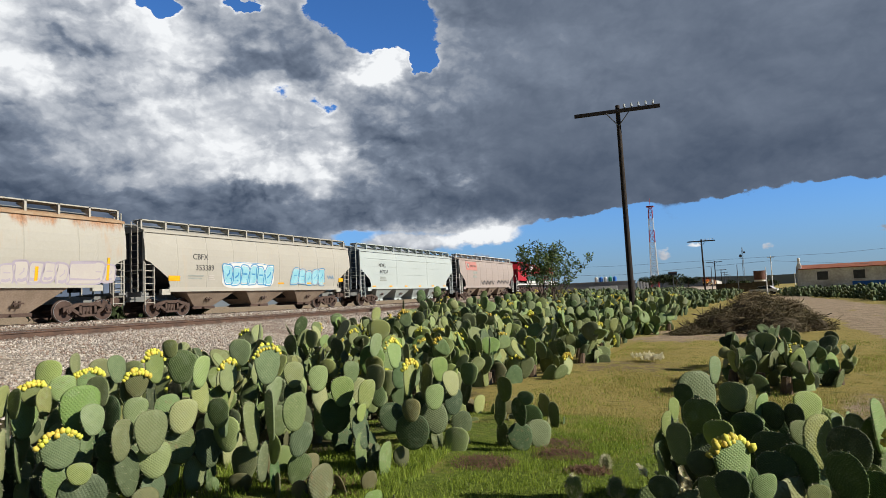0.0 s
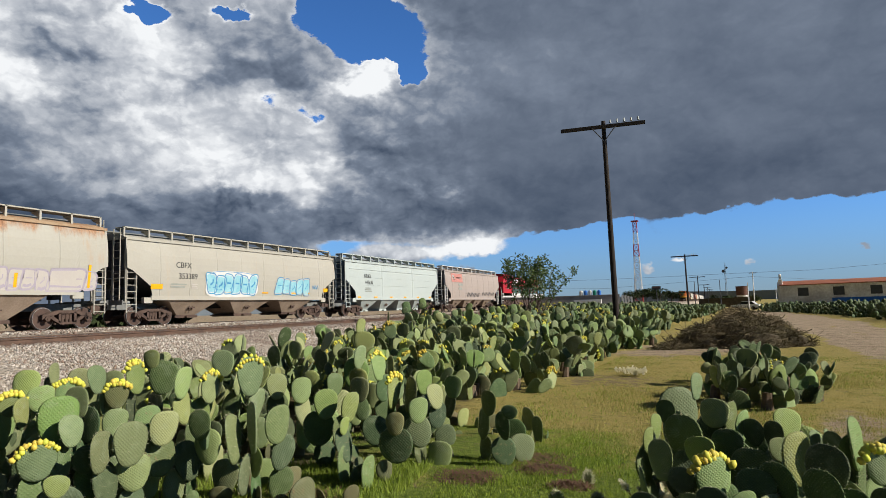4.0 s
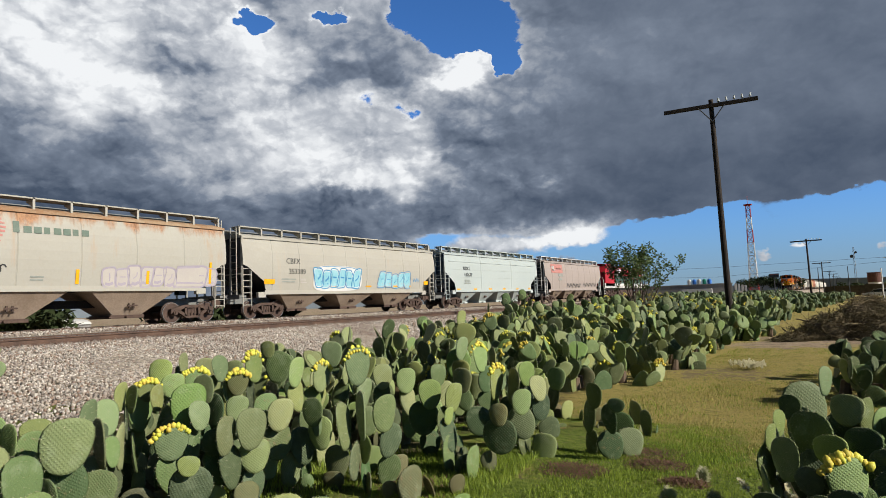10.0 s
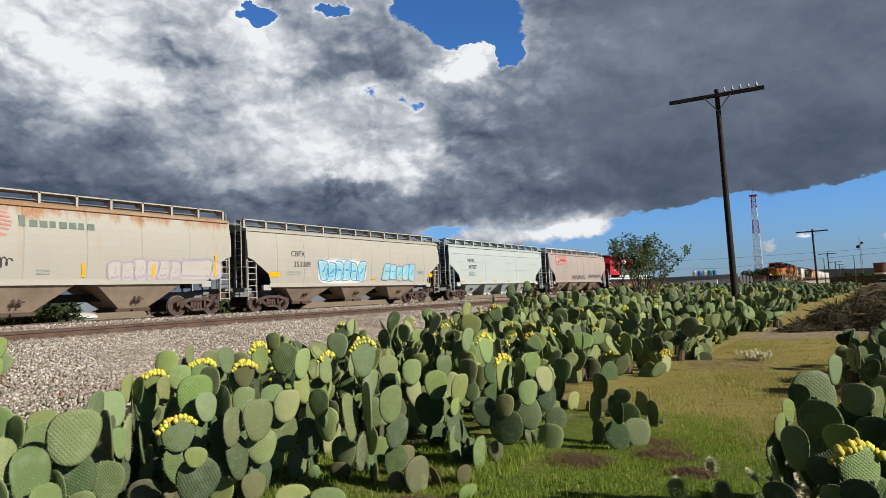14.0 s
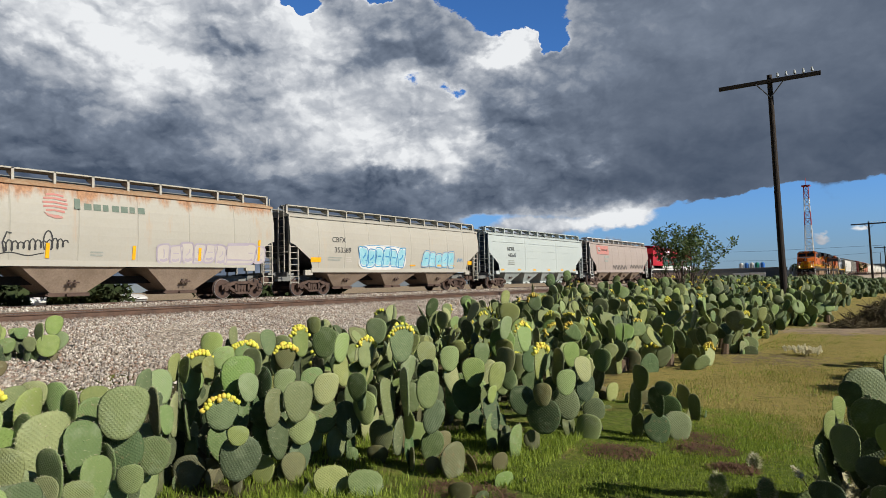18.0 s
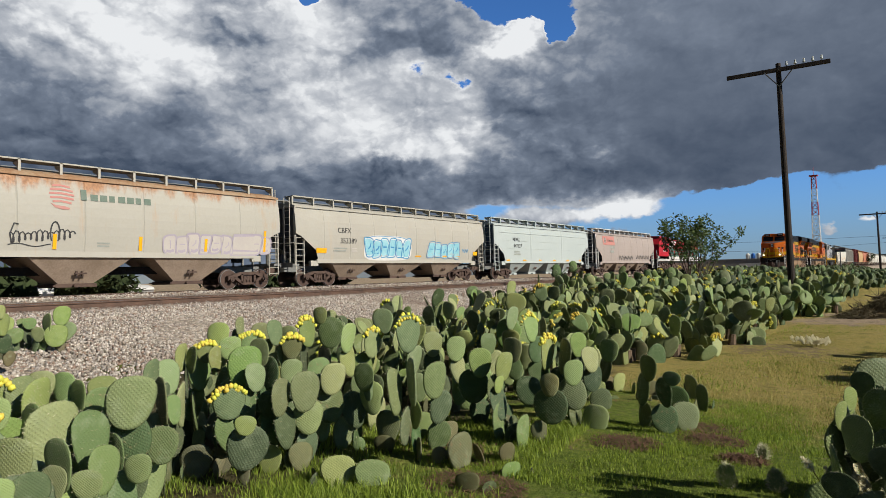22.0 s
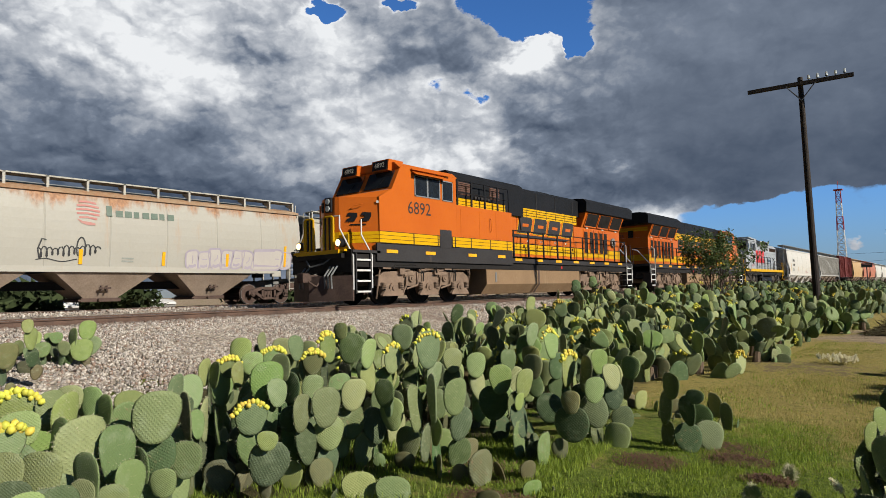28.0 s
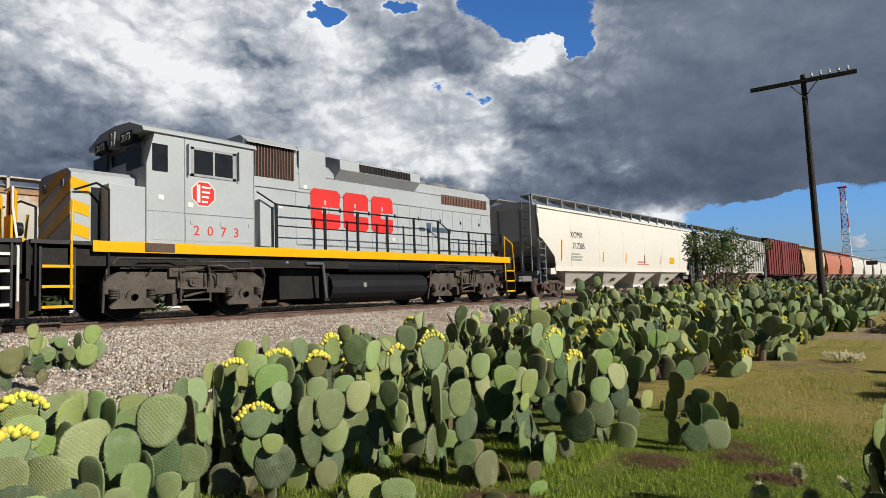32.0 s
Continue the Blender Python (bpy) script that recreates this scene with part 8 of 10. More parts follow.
def fruit_band(seed):
    """Fruit crowded on part of the rim of a pad of height 1, some doubled up, some on its face."""
    rnd = random.Random(seed)
    bits = []
    a0, a1 = ((-1.2, 1.2), (-1.3, 0.1), (-0.2, 1.35), (-0.7, 0.8), (-1.5, -0.3), (0.2, 1.5))[seed % 6]
    n = round((a1 - a0) * 6.5)
    for k in range(n):
        if rnd.random() < 0.12:
            continue
        a = a0 + (a1 - a0) * (k + rnd.uniform(0.0, 1.0)) / n
        for row in range(rnd.choice((1, 1, 2, 2, 3))):
            q = 1.0 + 0.05 - 0.12 * row + rnd.uniform(-0.02, 0.02)
            way = Vector((math.sin(a), rnd.uniform(-0.5, 0.5), math.cos(a)))
            c = Vector((0.43 * q * math.sin(a), rnd.uniform(-0.06, 0.06) - 0.05 * row, 0.52 + 0.47 * q * math.cos(a)))
            r = rnd.uniform(0.042, 0.066)
            bits += [ball(c, r, 1, 1.2), cy(c + way * r * 0.9, c + way * r * 1.22, r * 0.55, 6, r * 0.45)]
    return mesh_of("fruiting_rim", bits, "fruit", True)


BANDS = [fruit_band(k) for k in range(6)]


def plant(x, y, n, size, seed, fruits=0, spread=0.35, tall=3, dark=0.22, face=0.0, turn=78.0, label="green prickly pear with overlapping round pads"):
    rnd = random.Random(seed)
    z = float(ground_z(x, y))
    pp = thing("prickly_pear", label + (" and yellow fruit" if fruits else ""), "cactus", group="prickly pears beside the track")
    pp.location = (x, y, z)
    made = grow(rnd, 0, 0, 0, n, size, spread, tall, math.degrees(math.atan2(-x, y)) + face, turn)
    for m, lev in made:
        me = rnd.choice(OLD) if lev == 0 and rnd.random() < 0.14 else (rnd.choice(PADS[3:]) if rnd.random() < dark else rnd.choice(PADS[:3]))
        part("pad", me, None, pp, at=m)
    tops = sorted(made, key=lambda q: -(q[0] @ Vector((0, 0, 1))).z)[: max(3, n // 2)]
    for k in range(fruits):
        m = tops[rnd.randrange(len(tops))][0]
        tagged(part("fruiting_rim", BANDS[rnd.randrange(6)], None, pp, "ripe yellow fruit along the rim", at=m), kind="stuff")
    part("stem", [cy((0, 0, -0.1), (0.03, 0.02, 0.22), 0.09, 8, 0.06)], "trunk", pp)
    return pp


def pads_as_one(poses, lo_rings=5, segs=8, seed=0):
    """Vertices and triangles of many pads, joined."""
    base = pad_mesh("tmp", lo_rings, segs, seed, "pad", 0.08)
    v = np.array([q.co for q in base.vertices])
    base.calc_loop_triangles()
    f = np.array([t.vertices[:] for t in base.loop_triangles])
    bpy.data.meshes.remove(base)
    mats = np.array([[list(r) for r in m] for m in poses])
    vv = np.einsum("nij,kj->nki", mats[:, :3, :3], v) + mats[:, None, :3, 3]
    ff = f[None] + len(v) * np.arange(len(poses))[:, None, None]
    return vv.reshape(-1, 3), ff.reshape(-1, 3)


def field_left(y):
    return float(np.interp(y, [0, 2, 4, 7, 14, 25, 60, 120], [-5.6, -6.0, -6.9, -7.8, -9.2, -10.6, -11.5, -11.5]))


def field_right(y):
    return float(np.interp(y, [0, 2, 4.5, 6.3, 8.8, 12.3, 22, 40, 70, 120], [-3.0, -3.3, -3.6, -3.7, -3.5, -2.7, -2.5, -2.9, -1.2, 0.5]))


def fill_field():
    """Prickly pears over the strip between the lawn and the ballast; crowded, a little taller in the middle."""
    rnd = random.Random(77)
    spots = []
    y = 4.3
    while y < 17.5:
        xl, xr = field_left(y), field_right(y)
        n = max(3, int((xr - xl) / 0.72))
        for k in range(n):
            x = xl + (xr - xl) * (k + rnd.uniform(0.1, 0.9)) / n
            spots.append((x, y + rnd.uniform(-0.4, 0.4)))
        y += 0.72
    spots = [(x, yy) for x, yy in spots if math.hypot(x, yy) > 6.9]
    for k, (x, yy) in enumerate(spots):
        edge = min(x - field_left(yy), field_right(yy) - x)
        size = rnd.uniform(0.29, 0.39)
        plant(x, yy, rnd.randint(11, 17) if edge > 0.4 else rnd.randint(7, 12), size, 300 + k, rnd.choice((0, 1, 1, 2, 3)), 0.36, 4 if edge > 0.6 else 3)
    # farther back: plants of one joined mesh each
    kinds = []
    for k in range(7):
        poses = [m for m, lev in grow(random.Random(900 + k), 0, 0, 0, 24, 0.36, 0.55, 4)]
        kinds.append([fast_mesh("cactus_body", *pads_as_one(poses, 6, 9, k), "pad" if k % 2 else "pad_dark")])
        kinds[-1][0].polygons.foreach_set("use_smooth", [True] * len(kinds[-1][0].polygons))
    k = 0
    y = 17.6
    while y < 46:
        xl, xr = field_left(y), field_right(y)
        n = int((xr - xl) / 1.05)
        for i in range(n):
            x = xl + (xr - xl) * (i + rnd.uniform(0.1, 0.9)) / n
            yy = y + rnd.uniform(-0.5, 0.5)
            pp = thing("prickly_pear", "dense green prickly pear among others", "cactus", pose(x, yy, float(ground_z(x, yy)), 0, 0, math.degrees(math.atan2(-x, yy)) + rnd.gauss(0, 25)), group="prickly pears beside the track")
            me = kinds[rnd.randrange(7)][0]
            tagged(part("cactus_body", me, None, pp, at=Matrix.Scale(rnd.uniform(0.85, 1.2), 4)), kind="stuff")
            if rnd.random() < 0.55:
                h = rnd.uniform(0.3, 0.4)
                tagged(part("fruiting_rim", BANDS[k % 6], None, pp, at=pad_pose(rnd.uniform(-0.4, 0.4), rnd.uniform(-0.4, 0.1), rnd.uniform(0.45, 0.85), rnd.gauss(0, 30), 0, 0, h, h * 0.85)), kind="stuff")
            k += 1
        y += 1.05
    # the far strip and the hedge across the lawn
    poses = []
    for i in range(900):
        y = 46 + 110 * rnd.random() ** 1.3
        x = rnd.uniform(field_left(y), field_right(y))
        poses += [m for m, lev in grow(rnd, x, y, float(ground_z(x, y)), 8, 0.45, 0.7, 3)]
    for i in range(520):
        u = rnd.random()
        y = 34 + 55 * u
        x = float(np.interp(y, [34, 42, 59, 74, 90], [10.6, 10.4, 10.2, 9.0, 5.6])) + rnd.uniform(-1.2, 1.6)
        poses += [m for m, lev in grow(rnd, x, y, float(ground_z(x, y)), 9, 0.36, 0.7, 4)]
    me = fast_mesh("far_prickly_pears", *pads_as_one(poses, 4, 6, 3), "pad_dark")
    tagged(new("far_prickly_pears", me), "far strip and hedge of prickly pears", "cactus", kind="stuff")


fill_field()


# the clump between the lawn and the heap, and single plants on the turf
for k, (x, y, n) in enumerate(((-0.15, 10.2, 10), (0.2, 9.9, 14), (0.75, 10.0, 15), (1.2, 10.4, 12), (0.0, 10.7, 14), (0.6, 10.9, 15), (0.0, 11.7, 11), (0.5, 9.5, 9), (0.2, 12.6, 9), (0.9, 11.6, 12), (0.35, 11.2, 16), (0.6, 12.1, 18), (1.2, 12.4, 12))):
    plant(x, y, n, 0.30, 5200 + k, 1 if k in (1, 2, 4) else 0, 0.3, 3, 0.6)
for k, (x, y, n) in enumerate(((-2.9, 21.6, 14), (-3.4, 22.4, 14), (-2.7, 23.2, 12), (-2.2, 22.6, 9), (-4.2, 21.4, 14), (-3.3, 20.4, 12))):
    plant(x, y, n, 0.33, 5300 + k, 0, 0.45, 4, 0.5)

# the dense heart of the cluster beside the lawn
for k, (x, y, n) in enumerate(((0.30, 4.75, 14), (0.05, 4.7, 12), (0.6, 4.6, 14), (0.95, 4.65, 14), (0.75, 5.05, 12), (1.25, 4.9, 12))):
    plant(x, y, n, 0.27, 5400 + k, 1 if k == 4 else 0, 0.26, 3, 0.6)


def pear(x, y, seed, pads):
    """A prickly pear whose large outer pads are set one by one: foot (from the plant), height of the foot over the
    world's zero, facing, tilt, lean, height, width, kind (0 green, 1 darker green with shade in its colour, 2 old; 10
    more: with fruit).
    """
    rnd = random.Random(seed)
    g = float(ground_z(x, y))
    pp = thing("prickly_pear", "large green prickly pear with broad round pads" + (" and yellow fruit" if any(p[8] > 9 for p in pads) else ""), "cactus", pose(x, y, g), group="prickly pears beside the track")
    for px, py, pz, face, tilt, lean, h, w, kind in pads:
        grounded = seed < 16 and pz < 0.41
        if grounded:
            # low joints grow straight out of the turf, a little farther off and so a little larger
            far_off = (1.5 - (g + rnd.uniform(-0.07, -0.01))) / (1.5 - pz)
            px, py, pz, h, w = (x + px) * far_off - x, (y + py) * far_off - y, 1.5 - (1.5 - pz) * far_off, h * far_off, w * far_off
        pz -= g
        me = (PADS[:3], PADS[3:], OLD)[kind % 10][rnd.randrange(2)]
        m = pad_pose(px, py, pz, face, tilt, lean, h, w)
        part("pad", me, None, pp, at=m)
        if kind > 9:
            fruit_row(pp, m, rnd, 13, 0.046, -1.25, 1.25)
            fruit_row(pp, m @ pose(0, -0.05, -0.09), rnd, 7, 0.044, -0.9, 0.7)
        if grounded and kind != 1:
            # younger and older joints crowd round its foot
            for q in range(2):
                hh = h * rnd.uniform(0.45, 0.85)
                a = math.atan2(x + px, y + py) + rnd.uniform(-1.4, 1.4)
                d = rnd.uniform(0.10, 0.26)
                part("pad", rnd.choice(PADS[2:] + OLD), None, pp, at=pad_pose(px + d * math.sin(a), py + d * math.cos(a), pz - 0.02, face + rnd.uniform(-80, 80), rnd.uniform(-20, 20), rnd.uniform(-28, 28), hh, hh * rnd.uniform(0.65, 0.95)))
        # the joints that carry it, down to the ground
        away = Vector((x + px, y + py, 0)).normalized()
        low, fx, fy = 0.0 if grounded else pz + 0.05, px, py
        while low > 0.03:
            hh = min(max(low + 0.03, 0.16), rnd.uniform(0.26, 0.34))
            side = rnd.uniform(-0.10, 0.10)
            fx, fy = fx + away.x * rnd.uniform(0.05, 0.14) - away.y * side, fy + away.y * rnd.uniform(0.05, 0.14) + away.x * side
            # carrying joints mostly take the darker skin, for the shade low down
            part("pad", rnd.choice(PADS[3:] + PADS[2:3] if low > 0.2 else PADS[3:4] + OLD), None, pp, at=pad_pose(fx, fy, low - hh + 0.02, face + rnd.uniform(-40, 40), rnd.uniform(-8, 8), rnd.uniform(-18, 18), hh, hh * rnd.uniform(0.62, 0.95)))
            low -= hh - 0.03
    return pp


pear(-3.30, 1.10, 1, [
    (-0.07, 0.15, 0.62, 96, 1, -5, 0.32, 0.27, 0),
    (-0.36, -0.02, 0.78, 62, -7, -7, 0.18, 0.19, 0),
    (0.08, -0.21, 0.67, 52, -4, -4, 0.19, 0.16, 0),
    (0.12, -0.10, 0.63, 43, 1, 1, 0.22, 0.19, 0),
    (0.39, -0.28, 0.68, 62, -6, 2, 0.13, 0.14, 1),
    (0.24, 0.06, 0.59, 10, 4, 2, 0.24, 0.20, 0),
    (-0.05, 0.30, 0.57, 114, -5, 6, 0.30, 0.25, 0),
    (-0.35, 0.12, 0.63, 0, -7, 4, 0.27, 0.23, 0),
])
pear(-3.93, 1.49, 2, [
    (0.39, 0.18, 0.69, 74, 4, 5, 0.30, 0.27, 0),
    (-0.13, -0.32, 0.80, 65, 5, -1, 0.20, 0.22, 10),
    (0.04, -0.14, 0.73, 122, 6, -6, 0.27, 0.22, 0),
    (-0.08, -0.17, 0.80, 100, 0, -3, 0.20, 0.17, 0),
    (-0.15, -0.05, 0.84, 57, 6, -1, 0.17, 0.15, 0),
    (-0.11, 0.05, 0.80, 32, 1, 0, 0.19, 0.15, 0),
    (0.02, 0.08, 0.74, 4, 1, 6, 0.21, 0.17, 0),
    (0.05, 0.15, 0.69, 106, 6, 7, 0.21, 0.18, 0),
    (-0.07, 0.26, 0.75, 78, -3, 1, 0.19, 0.18, 0),
])
pear(-3.64, 1.84, 3, [
    (-0.65, 0.35, 0.72, 122, 3, -4, 0.25, 0.21, 0),
    (-0.42, 0.32, 0.55, 348, 5, 1, 0.32, 0.26, 0),
    (-0.38, 0.37, 0.55, 119, -6, 0, 0.20, 0.17, 0),
    (0.05, 0.04, 0.44, 47, -7, 4, 0.22, 0.19, 0),
    (0.04, -0.19, 0.46, 1, 6, -7, 0.22, 0.18, 0),
    (0.28, -0.19, 0.44, 50, 6, -6, 0.16, 0.14, 0),
    (0.41, -0.20, 0.39, 71, 1, 1, 0.14, 0.15, 2),
    (0.43, -0.45, 0.48, 112, 0, 7, 0.24, 0.20, 0),
    (0.26, -0.03, 0.38, 128, -8, -5, 0.24, 0.20, 2),
])
pear(-3.24, 1.17, 4, [
    (-0.24, -0.21, 0.76, 90, 8, -3, 0.16, 0.17, 10),
    (-0.98, -0.03, 0.78, 98, -6, -6, 0.20, 0.17, 0),
    (-0.15, 0.81, 0.36, 67, 7, 6, 0.21, 0.18, 2),
    (0.27, -0.08, 0.59, 36, -2, 5, 0.15, 0.12, 0),
    (0.24, 0.07, 0.55, 55, 2, 1, 0.13, 0.13, 0),
    (0.45, -0.33, 0.66, 82, 4, -4, 0.13, 0.13, 0),
    (0.44, -0.21, 0.62, 84, -1, -3, 0.16, 0.14, 1),
])
pear(-4.42, 2.68, 5, [
    (0.13, -0.17, 0.37, 85, 1, -7, 0.29, 0.25, 0),
    (0.25, -0.19, 0.35, 348, -1, 1, 0.22, 0.18, 0),
    (0.21, 0.07, 0.45, 65, 1, -5, 0.24, 0.25, 10),
    (0.03, 0.31, 0.63, 74, -1, 3, 0.34, 0.29, 0),
    (-0.40, 0.03, 0.77, 119, 2, -3, 0.23, 0.19, 0),
    (-0.28, 0.04, 0.76, 356, -8, -6, 0.22, 0.18, 0),
    (-0.47, 0.30, 0.80, 74, -4, -1, 0.17, 0.18, 10),
    (0.01, -0.29, 0.68, 102, -5, -4, 0.26, 0.21, 0),
    (0.48, -0.12, 0.33, 93, 6, -3, 0.25, 0.21, 1),
])
pear(-4.83, 3.39, 6, [
    (-0.21, -0.23, 0.90, 40, -6, 4, 0.23, 0.20, 0),
    (-0.26, 0.06, 0.97, 113, -3, -4, 0.19, 0.15, 0),
    (-0.07, 0.31, 0.87, 101, -4, -4, 0.25, 0.21, 0),
    (0.19, -0.04, 0.74, 17, 2, -6, 0.25, 0.20, 0),
    (0.26, 0.22, 0.77, 64, 7, 2, 0.22, 0.19, 12),
    (-0.05, -0.19, 0.80, 66, 6, -5, 0.21, 0.20, 0),
    (-0.11, 0.07, 0.80, 68, -5, 1, 0.21, 0.21, 10),
    (0.07, -0.40, 0.73, 113, -4, -5, 0.22, 0.18, 0),
    (0.14, 0.22, 0.70, 107, -3, 5, 0.21, 0.18, 0),
])
pear(-3.64, 2.76, 7, [
    (-0.25, 0.19, 0.47, 107, 6, -2, 0.29, 0.24, 0),
    (-0.21, 0.40, 0.47, 85, 5, -2, 0.32, 0.27, 0),
    (0.09, 0.08, 0.39, 60, 0, 5, 0.20, 0.17, 0),
    (0.28, 0.06, 0.34, 41, -1, -1, 0.20, 0.18, 2),
    (0.02, -0.01, 0.35, 10, -7, -1, 0.21, 0.17, 1),
    (0.16, -0.34, 0.37, 75, -8, 6, 0.17, 0.15, 2),
    (0.44, -0.42, 0.33, 30, 1, 7, 0.18, 0.16, 0),
    (-0.20, -0.14, 0.41, 60, -1, 4, 0.14, 0.15, 0),
    (-0.37, 0.18, 0.46, 64, 6, 5, 0.20, 0.17, 1),
])
pear(-4.25, 3.68, 8, [
    (0.16, -0.15, 0.58, 72, -6, -4, 0.25, 0.22, 0),
    (0.30, -0.16, 0.53, 69, 6, 3, 0.27, 0.23, 0),
    (-0.15, 0.44, 0.78, 100, 6, 6, 0.29, 0.24, 0),
    (-0.46, 0.25, 0.84, 99, -8, 3, 0.29, 0.24, 10),
    (0.48, -0.15, 0.38, 332, -5, -3, 0.27, 0.23, 0),
    (0.46, 0.12, 0.45, 98, 0, -1, 0.19, 0.15, 0),
    (-0.00, -0.34, 0.61, 60, -4, 5, 0.22, 0.19, 0),
    (-0.77, 0.68, 1.02, 24, 5, -6, 0.18, 0.16, 0),
    (-0.00, -0.67, 0.61, 89, -5, 0, 0.23, 0.19, 0),
])
pear(-3.15, 3.57, 9, [
    (-0.15, 0.02, 0.42, 111, -5, 4, 0.37, 0.30, 0),
    (-0.09, -0.24, 0.36, 95, 5, -7, 0.26, 0.22, 0),
    (-0.12, 0.19, 0.47, 323, 2, 5, 0.38, 0.31, 0),
    (-0.11, 0.46, 0.48, 79, 4, -4, 0.31, 0.26, 0),
    (0.13, 0.62, 0.37, 31, -3, 4, 0.40, 0.35, 0),
    (0.29, -0.19, 0.32, 53, -7, -6, 0.22, 0.21, 0),
    (0.32, -0.59, 0.34, 27, 6, -6, 0.14, 0.14, 2),
    (-0.61, 0.15, 0.54, 10, -3, -3, 0.24, 0.20, 1),
    (0.35, -0.41, 0.35, 107, -2, -2, 0.19, 0.16, 2),
])
pear(-2.31, 3.09, 10, [
    (-0.42, -0.61, 0.29, 55, -5, -2, 0.19, 0.20, 0),
    (-0.22, -0.55, 0.29, 50, -8, 3, 0.18, 0.20, 0),
    (0.04, -0.04, 0.31, 82, 1, -6, 0.25, 0.21, 2),
    (0.05, 0.37, 0.40, 98, -1, 2, 0.27, 0.22, 0),
    (0.18, 0.43, 0.35, 94, 1, 2, 0.23, 0.19, 0),
    (0.16, 0.27, 0.29, 73, 2, -1, 0.15, 0.13, 2),
    (0.32, 0.04, 0.27, 67, 0, 3, 0.13, 0.14, 0),
    (0.26, -0.30, 0.30, 20, -1, -7, 0.12, 0.14, 2),
    (-0.40, 0.39, 0.30, 66, 1, 3, 0.18, 0.15, 2),
])
pear(-3.13, 5.15, 11, [
    (-0.28, -0.23, 0.51, 58, 5, -4, 0.29, 0.24, 0),
    (-0.06, -0.21, 0.49, 78, 6, 6, 0.28, 0.23, 0),
    (0.08, -0.50, 0.44, 83, 8, 1, 0.16, 0.13, 0),
    (-0.84, 0.13, 0.58, 58, -6, 3, 0.27, 0.23, 0),
    (-0.35, 0.45, 0.56, 3, 3, 3, 0.27, 0.23, 0),
    (0.14, 0.27, 0.54, 92, 5, 3, 0.35, 0.29, 10),
    (0.28, 0.34, 0.50, 318, -6, 4, 0.36, 0.30, 0),
    (0.51, 0.10, 0.45, 53, 0, 1, 0.24, 0.21, 0),
    (0.52, -0.36, 0.43, 13, -5, -7, 0.20, 0.17, 2),
])
pear(-3.77, 5.62, 12, [
    (1.02, 0.35, 0.46, 66, -8, -5, 0.27, 0.22, 0),
    (1.00, 0.79, 0.51, 360, 5, 6, 0.26, 0.22, 0),
    (0.72, 0.67, 0.56, 65, 5, -6, 0.28, 0.23, 0),
    (0.07, 0.80, 0.68, 83, -6, 3, 0.34, 0.28, 10),
    (-0.15, 0.18, 0.58, 65, 1, 5, 0.26, 0.21, 0),
    (-0.51, -0.33, 0.61, 67, 5, -4, 0.28, 0.24, 0),
    (-0.47, -0.79, 0.71, 82, 2, -1, 0.39, 0.33, 10),
    (-0.94, -0.66, 0.87, 22, -4, 1, 0.28, 0.24, 0),
    (-0.74, -1.05, 0.67, 91, 1, 7, 0.30, 0.25, 10),
])
pear(-2.27, 4.89, 13, [
    (0.00, 0.00, 0.13, 10, 0, 7, 0.26, 0.22, 0),
])
pear(-1.83, 5.54, 14, [
    (-0.26, 0.15, 0.47, 335, 5, 7, 0.25, 0.21, 0),
    (-0.00, 0.02, 0.47, 5, 4, 2, 0.13, 0.15, 1),
    (0.07, -0.10, 0.26, 7, 0, 2, 0.24, 0.22, 1),
    (0.17, -0.15, 0.12, 31, -5, 0, 0.26, 0.22, 0),
    (0.15, 0.15, 0.32, 319, 7, 0, 0.25, 0.21, 0),
    (0.25, 0.06, 0.25, 314, 1, 5, 0.25, 0.21, 0),
    (-0.14, -0.05, 0.35, 26, -5, 1, 0.17, 0.17, 2),
    (-0.22, -0.09, 0.31, 35, 6, 1, 0.13, 0.12, 2),
])
pear(-2.54, 6.06, 15, [
    (-0.04, 0.16, 0.23, 68, 3, 5, 0.21, 0.18, 0),
    (0.04, -0.15, 0.16, 47, 6, -3, 0.11, 0.10, 1),
])
pear(-2.62, 12.78, 16, [
    (-0.14, 0.07, -0.07, 48, 0, -2, 0.30, 0.25, 1),
    (0.13, -0.08, -0.06, 22, -4, 0, 0.27, 0.25, 1),
    (-0.03, 0.11, 0.01, 64, -1, 3, 0.32, 0.27, 0),
    (0.04, -0.10, -0.08, 55, -1, 5, 0.23, 0.19, 0),
])
pear(-0.24, 3.98, 17, [
    (0.07, 0.37, 0.87, 64, 5, 1, 0.18, 0.15, 0),
    (0.17, 0.10, 0.75, 351, 4, 5, 0.18, 0.17, 0),
    (-0.11, 0.24, 0.74, 340, -2, 3, 0.15, 0.13, 1),
    (0.02, -0.07, 0.60, 341, 7, 0, 0.26, 0.22, 1),
    (-0.09, -0.40, 0.55, 320, -4, -4, 0.22, 0.18, 0),
    (-0.20, -0.00, 0.60, 70, 3, 2, 0.16, 0.14, 0),
    (0.10, -0.18, 0.59, 347, 6, -4, 0.17, 0.17, 0),
    (0.25, -0.17, 0.64, 350, -4, -4, 0.16, 0.17, 1),
    (-0.17, 0.12, 0.66, 65, 3, 5, 0.16, 0.13, 0),
])
